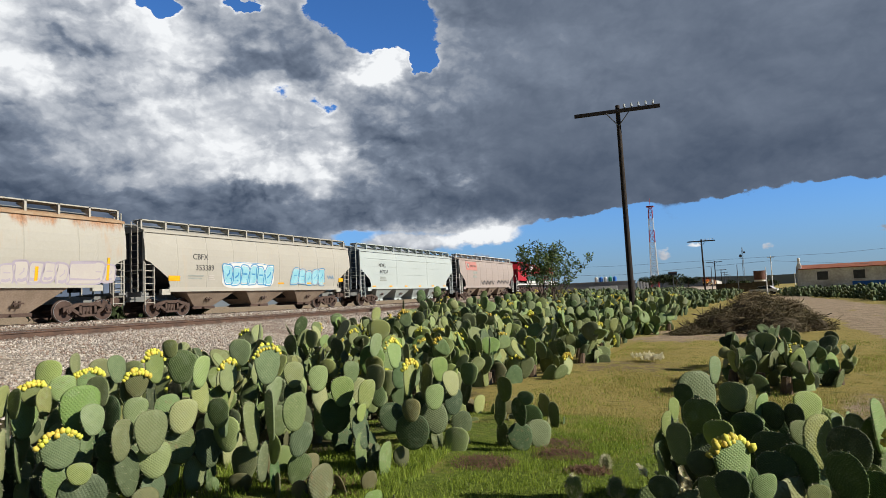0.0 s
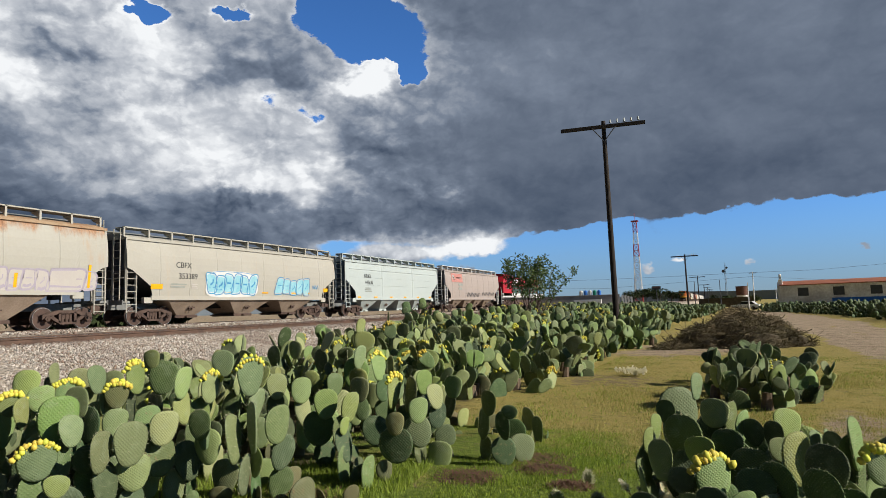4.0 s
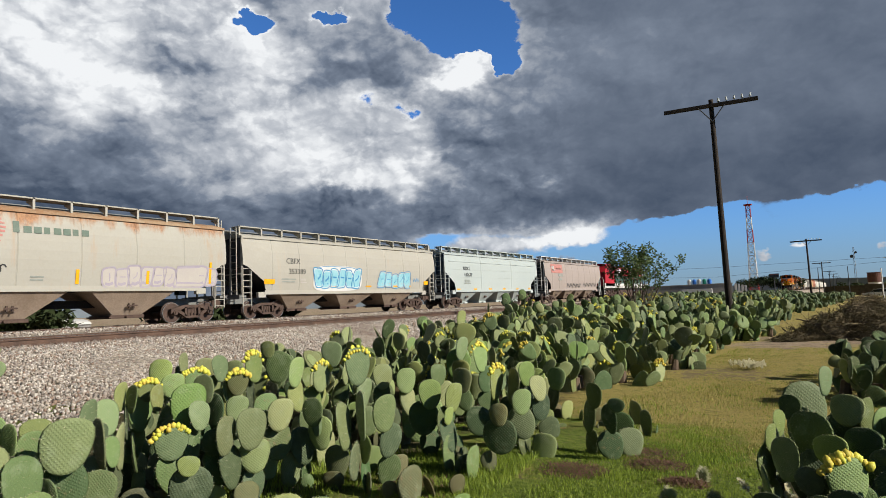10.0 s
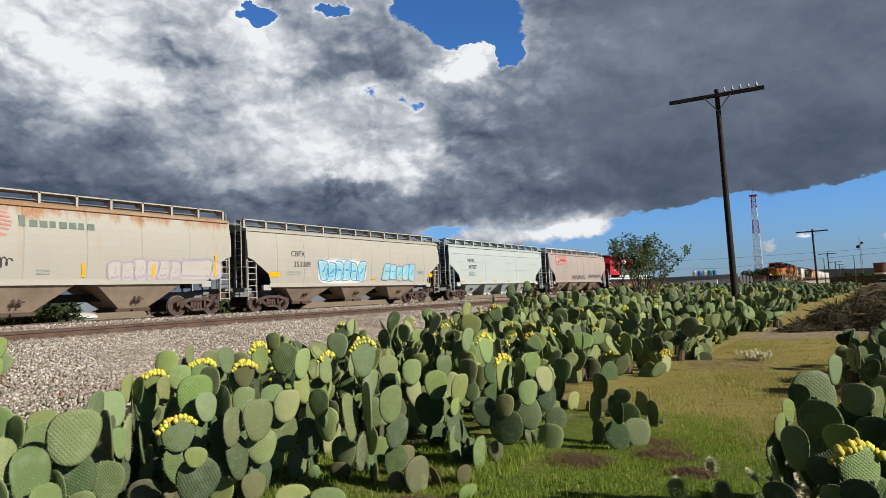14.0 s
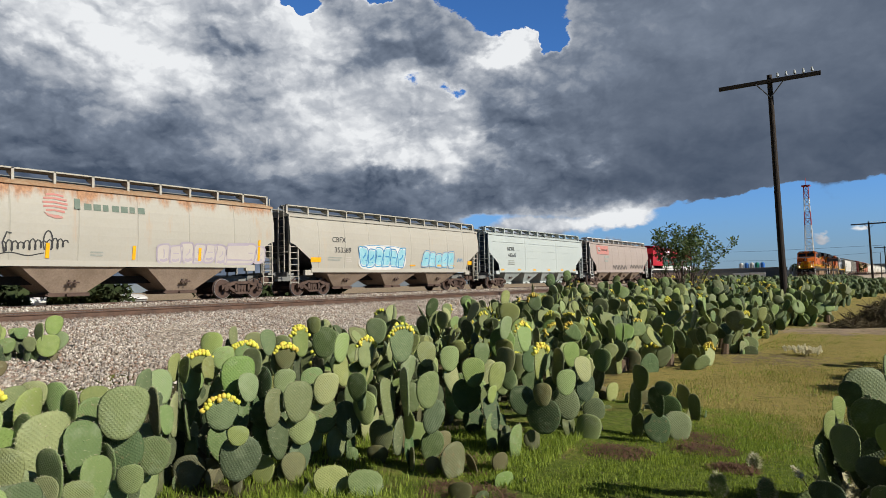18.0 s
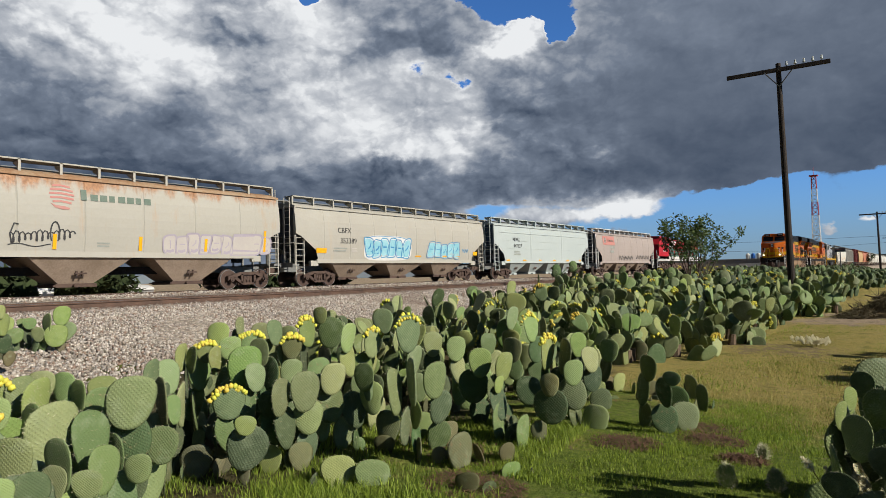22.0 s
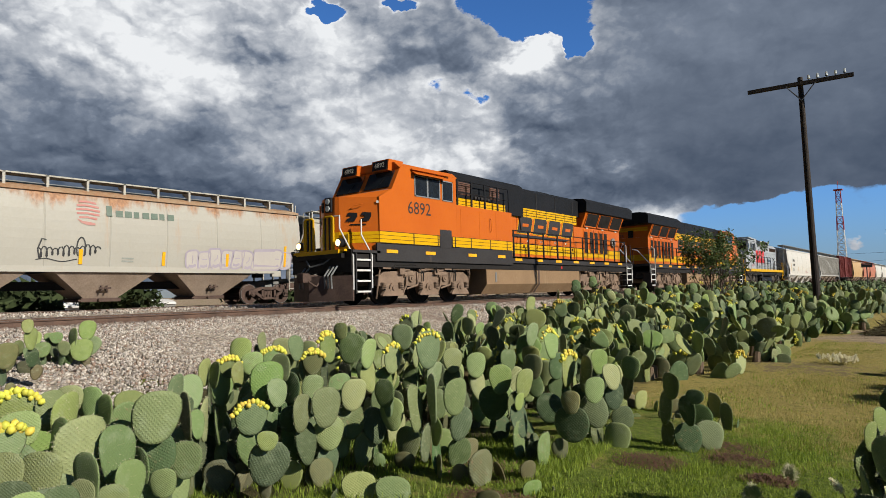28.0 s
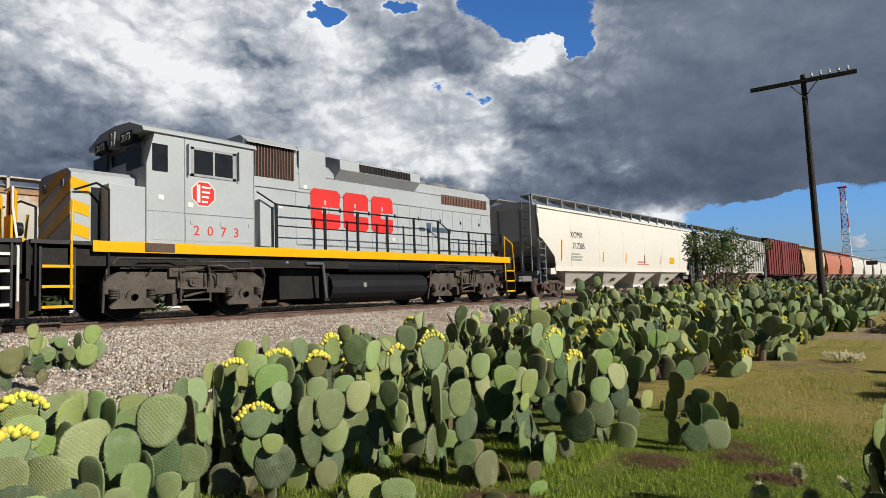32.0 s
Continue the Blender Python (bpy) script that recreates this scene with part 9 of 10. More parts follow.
pear(0.10, 3.83, 18, [
    (-0.02, 0.29, 0.67, 61, 6, -3, 0.19, 0.16, 0),
    (0.05, 0.24, 0.66, 326, 6, -3, 0.16, 0.14, 1),
    (0.14, 0.18, 0.66, 320, -1, 3, 0.16, 0.13, 1),
    (0.23, 0.38, 0.68, 31, -7, 5, 0.18, 0.18, 0),
    (0.01, -0.34, 0.59, 348, -2, 1, 0.18, 0.20, 1),
    (-0.16, -0.55, 0.56, 36, -8, -2, 0.20, 0.20, 10),
    (-0.07, 0.40, 0.67, 63, -1, 0, 0.22, 0.18, 0),
    (0.15, -0.03, 0.64, 31, 1, 6, 0.13, 0.14, 0),
    (-0.31, -0.56, 0.58, 355, 1, -5, 0.13, 0.12, 1),
])
pear(0.42, 3.50, 19, [
    (-0.11, -0.01, 0.60, 50, -4, 2, 0.26, 0.22, 0),
    (-0.03, -0.22, 0.63, 329, -6, 5, 0.22, 0.19, 1),
    (-0.21, -0.42, 0.60, 325, 7, -6, 0.21, 0.17, 1),
    (-0.06, -0.54, 0.60, 318, 7, -2, 0.22, 0.18, 1),
    (0.11, 0.12, 0.66, 48, 4, 4, 0.18, 0.15, 0),
    (0.15, 0.08, 0.67, 68, -3, 2, 0.26, 0.22, 0),
    (0.06, 0.39, 0.68, 69, 2, 4, 0.13, 0.11, 0),
    (0.01, 0.39, 0.69, 49, -4, 4, 0.11, 0.09, 0),
    (0.08, 0.18, 0.66, 302, 7, 2, 0.18, 0.15, 1),
])
pear(0.16, 2.97, 20, [
    (0.46, 0.38, 0.67, 32, 1, -5, 0.16, 0.14, 10),
    (-0.06, 0.11, 0.61, 348, -2, 3, 0.16, 0.16, 1),
    (-0.11, -0.10, 0.62, 34, 1, -4, 0.11, 0.12, 0),
    (0.29, -0.02, 0.63, 340, 2, -4, 0.12, 0.12, 1),
    (-0.51, 0.01, 0.54, 352, 2, -5, 0.12, 0.13, 1),
    (-0.23, -0.06, 0.57, 346, -6, -2, 0.15, 0.14, 1),
    (0.07, -0.16, 0.63, 30, 2, 1, 0.09, 0.10, 0),
    (0.38, -0.13, 0.66, 331, 2, -1, 0.13, 0.11, 1),
    (-0.32, -0.02, 0.55, 339, -3, -5, 0.13, 0.11, 0),
])
pear(-10.53, 3.58, 21, [
    (1.28, -0.78, 1.09, 92, -6, -4, 0.18, 0.15, 0),
    (-0.32, -0.23, 0.81, 64, -4, -2, 0.24, 0.23, 0),
    (-0.17, -0.15, 0.65, 77, 0, -4, 0.23, 0.24, 0),
    (-0.37, 0.02, 0.85, 86, 7, -1, 0.16, 0.18, 0),
    (-0.22, 0.06, 0.84, 79, 6, -5, 0.18, 0.19, 0),
    (-0.05, 0.23, 0.74, 5, -4, -6, 0.34, 0.28, 0),
    (-0.10, 0.43, 0.87, 90, 1, 6, 0.31, 0.27, 0),
    (0.06, 0.31, 0.56, 76, -5, -1, 0.34, 0.33, 0),
    (-0.08, 0.12, 0.65, 42, 5, 3, 0.23, 0.20, 0),
])
pear(-10.26, 2.98, 22, [
    (1.25, -0.50, 0.68, 89, 5, 1, 0.33, 0.28, 2),
    (-0.37, 0.26, 0.62, 111, 1, -4, 0.22, 0.19, 0),
    (-0.52, 0.18, 0.69, 117, -2, -3, 0.24, 0.20, 2),
    (-0.14, 0.15, 0.44, 58, 7, -2, 0.22, 0.24, 2),
    (-0.22, -0.11, 0.50, 86, 8, 3, 0.25, 0.28, 2),
])
# ---------------------------------------------------------------- poles, shrub, distance
def telegraph_pole(x, y, h, label, arm=3.25, insulators=5):
    po = thing("telegraph_pole", label, "utility pole", pose(x, y, 0, 0, -0.6, 8), group="telegraph poles along the track")
    part("pole", [cy((0, 0, -0.3), (0.0, 0, h), 0.125, 14, 0.085)], "creosote", po)
    part("cross_arm", [bx(-arm * 0.5 - 0.05, arm * 0.5 - 0.05, -0.16, -0.06, h - 0.32, h - 0.18, 0.01)], "creosote", po)
    part("brace", [bend([(s * 0.45, -0.17, h - 0.30), (0, -0.12, h - 0.85)], 0.02, 6) for s in (-1, 1)], "end_dark", po)
    part("bolt", [cy((0, -0.2, h - 0.25), (0, 0.1, h - 0.25), 0.02, 6)], "end_dark", po)
    for k in range(insulators):
        xx = arm * (0.08 + 0.082 * k)
        ins = part("insulator", [cy((0, 0, 0.05), (0, 0, 0.15), 0.05, 10, 0.03), ball((0, 0, 0.16), 0.04, 1)], "ceramic", po, at=pose(xx, -0.11, h - 0.18))
        part("pin", [cy((0, 0, -0.02), (0, 0, 0.08), 0.012, 6)], "end_dark", ins)
    return po


telegraph_pole(-3.64, 24.75, 8.74, "tall black telegraph pole with one cross-arm and glass insulators")
for x, y, top in ((-3.45, 83.7, 7.3), (-3.8, 147, 6.75), (-3.85, 215, 6.5), (-3.9, 290, 7.0), (-3.9, 365, 7.2), (-3.9, 440, 7.4)):
    g = float(ground_z(x, y))
    telegraph_pole(x, y, top - g, "black telegraph pole farther along the track").location.z = g


def shrub(x, y, h, seed):
    rnd = random.Random(seed)
    z = float(ground_z(x, y))
    tree = thing("shrub", "open leafy shrub with many thin dark stems", "shrub", pose(x, y, z))
    stems, tips = [], []
    for k in range(18):
        a = 6.283 * (k + rnd.random()) / 18
        out = 1.2 * rnd.random()
        p = Vector((0.25 * math.cos(a), 0.25 * math.sin(a), 0))
        way = Vector((math.cos(a) * out * 0.55, math.sin(a) * out * 0.55, 1.0)).normalized()
        r, n = rnd.uniform(0.03, 0.05), 6
        for j in range(n):
            q = p + way * (h * rnd.uniform(0.85, 1.1) / n)
            stems.append(cy(p, q, r, 6, r * 0.8))
            r *= 0.8
            if j >= 1:
                for b in range(2):
                    d = (way + Vector((rnd.gauss(0, 0.6), rnd.gauss(0, 0.6), rnd.uniform(-0.1, 0.5)))).normalized()
                    e = q + d * rnd.uniform(0.25, 0.6) * h / 4
                    stems.append(cy(q, e, r * 0.55, 5, r * 0.25))
                    if j >= 3 or (j == 2 and rnd.random() < 0.4):
                        tips.append(e)
                    d2 = (d + Vector((rnd.gauss(0, 0.5), rnd.gauss(0, 0.5), 0.2))).normalized()
                    g = e + d2 * 0.3
                    stems.append(cy(e, g, r * 0.25, 4, r * 0.12))
                    if rnd.random() < 0.6 and j >= 3:
                        tips.append(g)
            p = q
            way = (way + Vector((rnd.gauss(0, 0.13), rnd.gauss(0, 0.13), 0.05))).normalized()
        tips.append(p)
    tagged(part("branchwork", stems, "twig", tree), kind="stuff")
    verts, tris = [], []
    for t in tips:
        for k in range(20):
            d = Vector((rnd.gauss(0, 1), rnd.gauss(0, 1), rnd.gauss(-0.15, 0.8))).normalized()
            c = t + d * rnd.uniform(0.02, 0.15)
            side = d.cross(Vector((rnd.gauss(0, 1), rnd.gauss(0, 1), rnd.gauss(0, 1)))).normalized()
            ln, w = rnd.uniform(0.11, 0.20), rnd.uniform(0.024, 0.042)
            b = len(verts)
            verts += [c, c + d * ln * 0.5 + side * w, c + d * ln, c + d * ln * 0.5 - side * w]
            tris += [(b, b + 1, b + 2), (b, b + 2, b + 3)]
    tagged(part("foliage", fast_mesh("foliage", verts, tris, "leaf"), None, tree), kind="stuff")
    return tree


shrub(-8.6, 30.5, 3.25, 5)


def brush_heap(x, y, lumps, seed):
    """A sprawling heap of cut branches: dark tangled cores under thousands of twigs, with longer boughs that stick out."""
    rnd = np.random.default_rng(seed)
    heap = thing("brush_heap", "low heap of dead dark brown cut branches on the turf", "brush heap", pose(x, y, 0))

    def core(bm):
        for cx, cyy, rx, ry, h in lumps:
            made = bmesh.ops.create_icosphere(bm, subdivisions=4, radius=1.0)
            for v in made["verts"]:
                q = v.co.copy()
                k = 1 + 0.30 * noise.noise(q * 1.3 + Vector((cx, cyy, 0))) + 0.16 * noise.noise(q * 4.5)
                v.co = Vector((cx + q.x * rx * 0.86 * k, cyy + q.y * ry * 0.86 * k, max(h * 0.84 * max(q.z, 0.0) ** 1.2 * k, -0.05) if q.z > 0 else -0.05))
    part("core", [core], "brush", heap, smooth=True)
    vs, fs, base = [], [], 0
    for cx, cyy, rx, ry, h in lumps:
        n = int(5200 * rx * ry ** 0.5)
        th, ph = rnd.uniform(0, 6.283, n), np.arccos(rnd.uniform(0.02, 1, n))
        c = np.stack([cx + rx * np.sin(ph) * np.cos(th), cyy + ry * np.sin(ph) * np.sin(th), h * np.cos(ph) ** 1.3], -1) * rnd.uniform(0.80, 1.08, (n, 1))
        d = np.stack([rnd.normal(0, 1, n), rnd.normal(0, 1, n), rnd.normal(0.1, 0.55, n)], -1)
        d /= np.linalg.norm(d, axis=1, keepdims=True)
        ln, w = 0.05 + 0.28 * rnd.random((n, 1)) ** 3, 0.004 + 0.014 * rnd.random((n, 1)) ** 3
        up = np.cross(d, rnd.normal(0, 1, (n, 3)))
        up /= np.linalg.norm(up, axis=1, keepdims=True)
        sd = np.cross(d, up)
        a, b = c - d * ln, c + d * ln
        a[:, 2], b[:, 2] = np.maximum(a[:, 2], 0.0), np.maximum(b[:, 2], 0.01)
        vs.append(np.stack([a + up * w, a - up * w * 0.5 + sd * w, a - up * w * 0.5 - sd * w, b], 1).reshape(-1, 3))
        fs.append((np.array([(0, 1, 3), (1, 2, 3), (2, 0, 3)])[None] + 4 * np.arange(n)[:, None, None]).reshape(-1, 3) + base)
        base += 4 * n
    tagged(part("brushwood", fast_mesh("twigs", np.concatenate(vs), np.concatenate(fs), "brush_twig"), None, heap), kind="stuff")
    rg = random.Random(seed)
    for k in range(26):
        cx, cyy, rx, ry, h = lumps[rg.randrange(len(lumps))]
        a, u = rg.uniform(0, 6.283), rg.uniform(0.5, 0.95)
        p = Vector((cx + rx * u * math.cos(a), cyy + ry * u * math.sin(a), h * (1 - u) ** 0.7))
        way = Vector((math.cos(a), math.sin(a), rg.uniform(-0.1, 0.7))).normalized()
        pts = [p - way * 0.3, p + way * 0.25, p + way * 0.5 + Vector((rg.gauss(0, 0.1), rg.gauss(0, 0.1), -0.05))]
        pts = [Vector((q.x, q.y, max(q.z, 0.03))) for q in pts]
        part("bough", [bend(pts, rg.uniform(0.012, 0.025), 5)] + [cy(pts[1], pts[1] + Vector((rg.gauss(0, 0.2), rg.gauss(0, 0.2), rg.uniform(0.05, 0.3))), 0.008, 4, 0.003) for j in range(4)], "brush", heap)


brush_heap(0.45, 22.6, ((0.1, 0.0, 1.15, 1.7, 1.18), (-0.85, -0.9, 0.95, 1.2, 0.72), (0.95, 0.4, 0.85, 1.4, 0.88), (0.3, -1.3, 1.1, 0.8, 0.72), (-1.7, -1.6, 0.6, 0.7, 0.25), (1.6, -0.6, 0.45, 0.6, 0.45)), 3)


def lattice_mast(x, y, h, w, label):
    ma = thing("radio_mast", label, "radio mast", pose(x, y, 0))
    n = 14
    seg = h / n
    for k in range(n):
        z0, z1 = k * seg, (k + 1) * seg
        w0, w1 = w * (1 - 0.55 * k / n), w * (1 - 0.55 * (k + 1) / n)
        cs = [(sx, sy) for sx, sy in ((-1, -1), (1, -1), (1, 1), (-1, 1))]
        rods = []
        for i in range(4):
            (ax, ay), (bx_, by) = cs[i], cs[(i + 1) % 4]
            rods += [cy((ax * w0, ay * w0, z0), (ax * w1, ay * w1, z1), 0.11, 5), cy((ax * w0, ay * w0, z0), (bx_ * w1, by * w1, z1), 0.07, 4), cy((bx_ * w0, by * w0, z0), (ax * w1, ay * w1, z1), 0.07, 4), cy((ax * w1, ay * w1, z1), (bx_ * w1, by * w1, z1), 0.07, 4)]
        tagged(part("mast_section", rods, "tower_red" if k % 4 in (0, 1) and k not in (4, 5) or k >= n - 1 else "tower_white", ma), kind="stuff")
    part("aerial", [cy((0, 0, h), (0, 0, h + 3.5), 0.08, 5), bx(-w * 0.9, w * 0.9, -w * 0.9, w * 0.9, h - 0.4, h)], "tower_red", ma)


lattice_mast(-33.2, 297, 39.0, 1.75, "tall red and white lattice radio mast")

# the long old goods shed with a peeling wall and red roof
shed = thing("goods_shed", "long peeling white warehouse with a low red roof", "warehouse", pose(15.5, 199.4, -0.9, 0, 0, -9.5))
part("wall", [bx(0, 90, 0, 0.5, 0, 5.7)], "plaster", shed, "peeling whitewashed wall")
part("end_wall", [ex([(0, 0), (18, 0), (18, 5.7), (9, 7.3), (1.2, 6.8), (0, 5.7)], 0.0, 0.5)], "plaster", shed)
part("rear_wall", [bx(0, 90, 17.5, 18, 0, 5.7), bx(89.5, 90, 0.5, 17.5, 0, 5.7)], "plaster", shed)
part("roof", [ex([(-0.5, 5.6), (4.0, 6.5), (9, 6.9), (18.5, 5.6), (18.5, 5.8), (9, 7.1), (4.0, 6.75), (-0.5, 5.85)], 0.6, 90.3)], "rooftile", shed, "weathered red roof")
part("finial", [bx(0.3, 1.3, 0.2, 1.2, 5.7, 7.4, 0.08), bx(0.5, 1.1, 0.4, 1.0, 7.4, 8.6, 0.15), ball((0.8, 0.7, 8.7), 0.35, 2)], "plaster", shed)
part("plinth", [bx(13.0, 39.0, -0.06, 0.0, 0.2, 1.9)], "bluepaint", shed, "blue painted foot of the wall")
for k in range(9):
    w = part("window", [bx(5 + 8.4 * k, 7.6 + 8.4 * k, -0.02, 0.1, 2.6, 4.9)], "end_dark", shed)
    part("lintel", [bx(4.8 + 8.4 * k, 7.8 + 8.4 * k, -0.06, 0.02, 4.9, 5.1)], "plaster", w)

tank = thing("water_tank", "rust-brown cylindrical water tank on a stone base", "water tank", pose(8.4, 260, -1.1))
part("base", [cy((0, 0, 0), (0, 0, 3.9), 2.0, 20)], "plaster", tank)
part("drum", [cy((0, 0, 3.9), (0, 0, 7.1), 2.15, 28), cy((0, 0, 7.1), (0, 0, 7.25), 2.25, 28)], "rust_tank", tank)

wall = thing("low_buildings", "row of dark low yard walls in the distance", "building", pose(0, 190, -0.75))
part("wall", [bx(-5, 4, 0, 5, 0, 2.4), bx(4, 8.6, 1, 6, 0, 2.75)], "brush", wall)
part("coping", [bx(-5.2, 4.0, -0.2, 5.2, 2.4, 2.52)], "brush", wall)

yard = thing("concrete_building", "flat grey concrete building with roof water tanks", "building", pose(-37.5, 137, -0.4, 0, 0, 8))
part("wall", [bx(0, 18, 0, 9, 0, 3.55)], "concrete", yard)
part("coping", [bx(-0.1, 18.1, -0.1, 9.1, 3.55, 3.7)], "concrete", yard)
part("annex", [bx(8.5, 14.2, -5, -1.5, 0, 2.7)], "whitepaint", yard, "white annex")
for k, c in enumerate(("whitepaint", "bluepaint", "whitepaint", "greenpaint", "bluepaint")):
    part("roof_tank", [cy((9.6 + 1.0 * k, 4, 3.7), (9.6 + 1.0 * k, 4, 4.6), 0.42, 16), cy((9.6 + 1.0 * k, 4, 4.6), (9.6 + 1.0 * k, 4, 4.85), 0.42, 16, 0.15)], c, yard, "plastic roof water tank")
for k in range(4):
    part("buttress", [bx(18.4 + 0.62 * k, 18.8 + 0.62 * k, 0, 0.8, 0, 3.5 - 0.14 * k, 0.05)], "whitepaint", yard)
part("white_wall", [bx(18.2, 27.0, 2.0, 2.3, 0, 1.25)], "whitepaint", yard, "low white yard wall")

board = thing("signboard", "dark signboard on one post beside the track", "sign", pose(-8.1, 94.6, -0.3))
part("post", [cy((0, 0, 0), (0, 0, 3.5), 0.06, 8)], "end_dark", board)
part("panel", [bx(-0.6, 0.6, -0.04, 0.04, 3.48, 3.98, 0.01)], "end_dark", board)
part("print", [bx(-0.5, 0.5, -0.05, -0.04, 3.80, 3.88)], "faded_red", board)


def far_tree(x, y, r, h, seed):
    rnd = random.Random(seed)
    t = thing("tree", "dark green tree in the distance", "tree", pose(x, y, float(ground_z(x, y))), group="distant trees")
    part("trunk", [cy((0, 0, 0), (0, 0, h * 0.5), 0.22, 8, 0.12)] + [cy((0, 0, h * 0.35), (r * 0.5 * math.cos(a), r * 0.5 * math.sin(a), h * 0.7), 0.1, 6, 0.04) for a in (0.3, 1.9, 3.4, 5.0)], "twig", t)
    rg = np.random.default_rng(seed)
    n = 1500
    c = rg.normal(0, 1, (n, 3))
    c /= np.linalg.norm(c, axis=1, keepdims=True)
    lumps = rg.normal(0, 0.5, (9, 3)) * [r, r, h * 0.28]
    k = rg.integers(0, 9, n)
    c = c * rg.uniform(0.5, 1.0, (n, 1)) * [r * 0.55, r * 0.55, h * 0.24] + lumps[k] + [0, 0, h * 0.62]
    v = (c[:, None] + rg.normal(0, 0.22, (n, 3, 3))).reshape(-1, 3)
    v[:, 2] = np.maximum(v[:, 2], 0.2)
    part("crown", fast_mesh("crown", v, np.arange(3 * n).reshape(-1, 3), "far_leaf"), None, t)


for k, (x, y, r, h) in enumerate(((-29.5, 246, 3.2, 5.2), (-25.5, 250, 3.6, 6.0), (-20.5, 252, 3.4, 5.4), (-16.5, 256, 3.0, 4.4), (1, 300, 3.2, 4.6), (6.0, 268, 1.6, 3.4), (12, 300, 3.6, 4.6), (-38, 26, 2.4, 2.2), (-40, 12, 2.6, 2.4), (-41, 6, 2.8, 2.2), (-37, 32, 2.2, 2.0), (-44, 19, 2.6, 2.2), (34, 330, 6, 7), (45, 340, 6, 6))):
    far_tree(x, y, r, h, 60 + k)
for k, (x, y, top) in enumerate(((5.7, 119.8, 6.1), (0.5, 150, 5.7), (4.0, 99.9, 3.8), (-4.7, 150, 5.6), (12.5, 165, 3.6), (-2.6, 190, 5.0))):
    g = float(ground_z(x, y))
    p = thing("slim_pole", "thin pole in the distance", "utility pole", pose(x, y, g), group="distant poles")
    part("shaft", [cy((0, 0, 0), (0, 0, top - g), 0.10, 8, 0.06)] + ([bx(-0.55, 0.55, -0.04, 0.04, top - g - 0.3, top - g - 0.2)] if k == 0 else []), "end_dark" if k % 2 else "tower_white", p)
aerial = thing("radio_aerial", "slender grey lattice aerial on the horizon", "radio mast", pose(4.7, 399, -1.7))
part("shaft", [cy((d * 0.5, 0, 0), (d * 0.2, 0, 24.5), 0.10, 5) for d in (-1, 1)] + [cy((-0.5, 0, 2.0 * k), (0.5, 0, 2.0 * k + 1), 0.07, 4) for k in range(12)], "steel", aerial)
part("dish", [cy((-1.0, -0.3, 19.5), (-1.0, 0.2, 19.5), 0.9, 12), cy((0.9, -0.3, 21.5), (0.9, 0.2, 21.5), 0.6, 12)], "end_dark", aerial)
for ends in (((-90, 132, 7.6), (-19.8, 123.3, 6.0), (5.68, 119.8, 5.95), (15.9, 122, 6.0), (70, 132, 9.0)), ((-90, 146, 7.0), (-22.3, 138.2, 4.6), (5.68, 121, 5.3), (40, 139, 2.6))):
    wire = thing("overhead_wire", "thin overhead wire crossing far behind", "wire")
    part("strand", [bend(list(ends), 0.018, 4)], "end_dark", wire)

pickup = thing("parked_car", "pale car parked by the yard", "car", pose(3.95, 110, -0.33, 0, 0, 75) @ Matrix.Scale(0.95, 4))
part("body", [ex([(-2.1, 0.4), (2.1, 0.4), (2.15, 0.85), (1.0, 0.95), (0.5, 1.45), (-1.1, 1.45), (-1.7, 0.95), (-2.15, 0.9)], -0.85, 0.85)], "car", pickup)
part("window", [ex([(0.95, 0.98), (0.5, 1.40), (-1.05, 1.40), (-1.6, 0.98)], -0.86, 0.86)], "glass", pickup)
for sx in (-1.3, 1.3):
    for sy in (-0.8, 0.8):
        part("wheel", [cy((sy - 0.1, sx, 0.32), (sy + 0.1, sx, 0.32), 0.32, 14)], "rubber", pickup)
van = thing("parked_car", "white car standing beyond the tracks", "car", pose(-46, 16, 0.1, 0, 0, 70))
part("body", [ex([(-2.2, 0.4), (2.2, 0.4), (2.2, 0.95), (1.1, 1.05), (0.5, 1.6), (-1.6, 1.6), (-2.2, 1.0)], -0.9, 0.9)], "car", van)
part("window", [ex([(1.0, 1.08), (0.48, 1.54), (-1.5, 1.54), (-2.0, 1.08)], -0.91, 0.91)], "glass", van)
for sx in (-1.35, 1.35):
    for sy in (-0.82, 0.82):
        part("wheel", [cy((sy - 0.1, sx, 0.33), (sy + 0.1, sx, 0.33), 0.33, 14)], "rubber", van)


for k, (x, y, w, d, h) in enumerate(((-58, 14, 9, 6, 1.5), (-60, 24, 7, 5, 1.3), (-57, 40, 8, 5, 1.6))):
    roof = thing("low_shed", "low shed with a pale curved roof beyond the tracks", "shed", pose(x, y, 0.1, 0, 0, 90))
    part("wall", [bx(0, w, 0, d, 0, h * 0.6)], "concrete", roof)
    part("roof", [ex([(-0.2, h * 0.6)] + [(d * 0.5 - (d * 0.5 + 0.2) * math.cos(a), h * 0.6 + h * 0.4 * math.sin(a)) for a in [q * math.pi / 8 for q in range(1, 8)]] + [(d + 0.2, h * 0.6)], 0, w)], "whitepaint", roof)


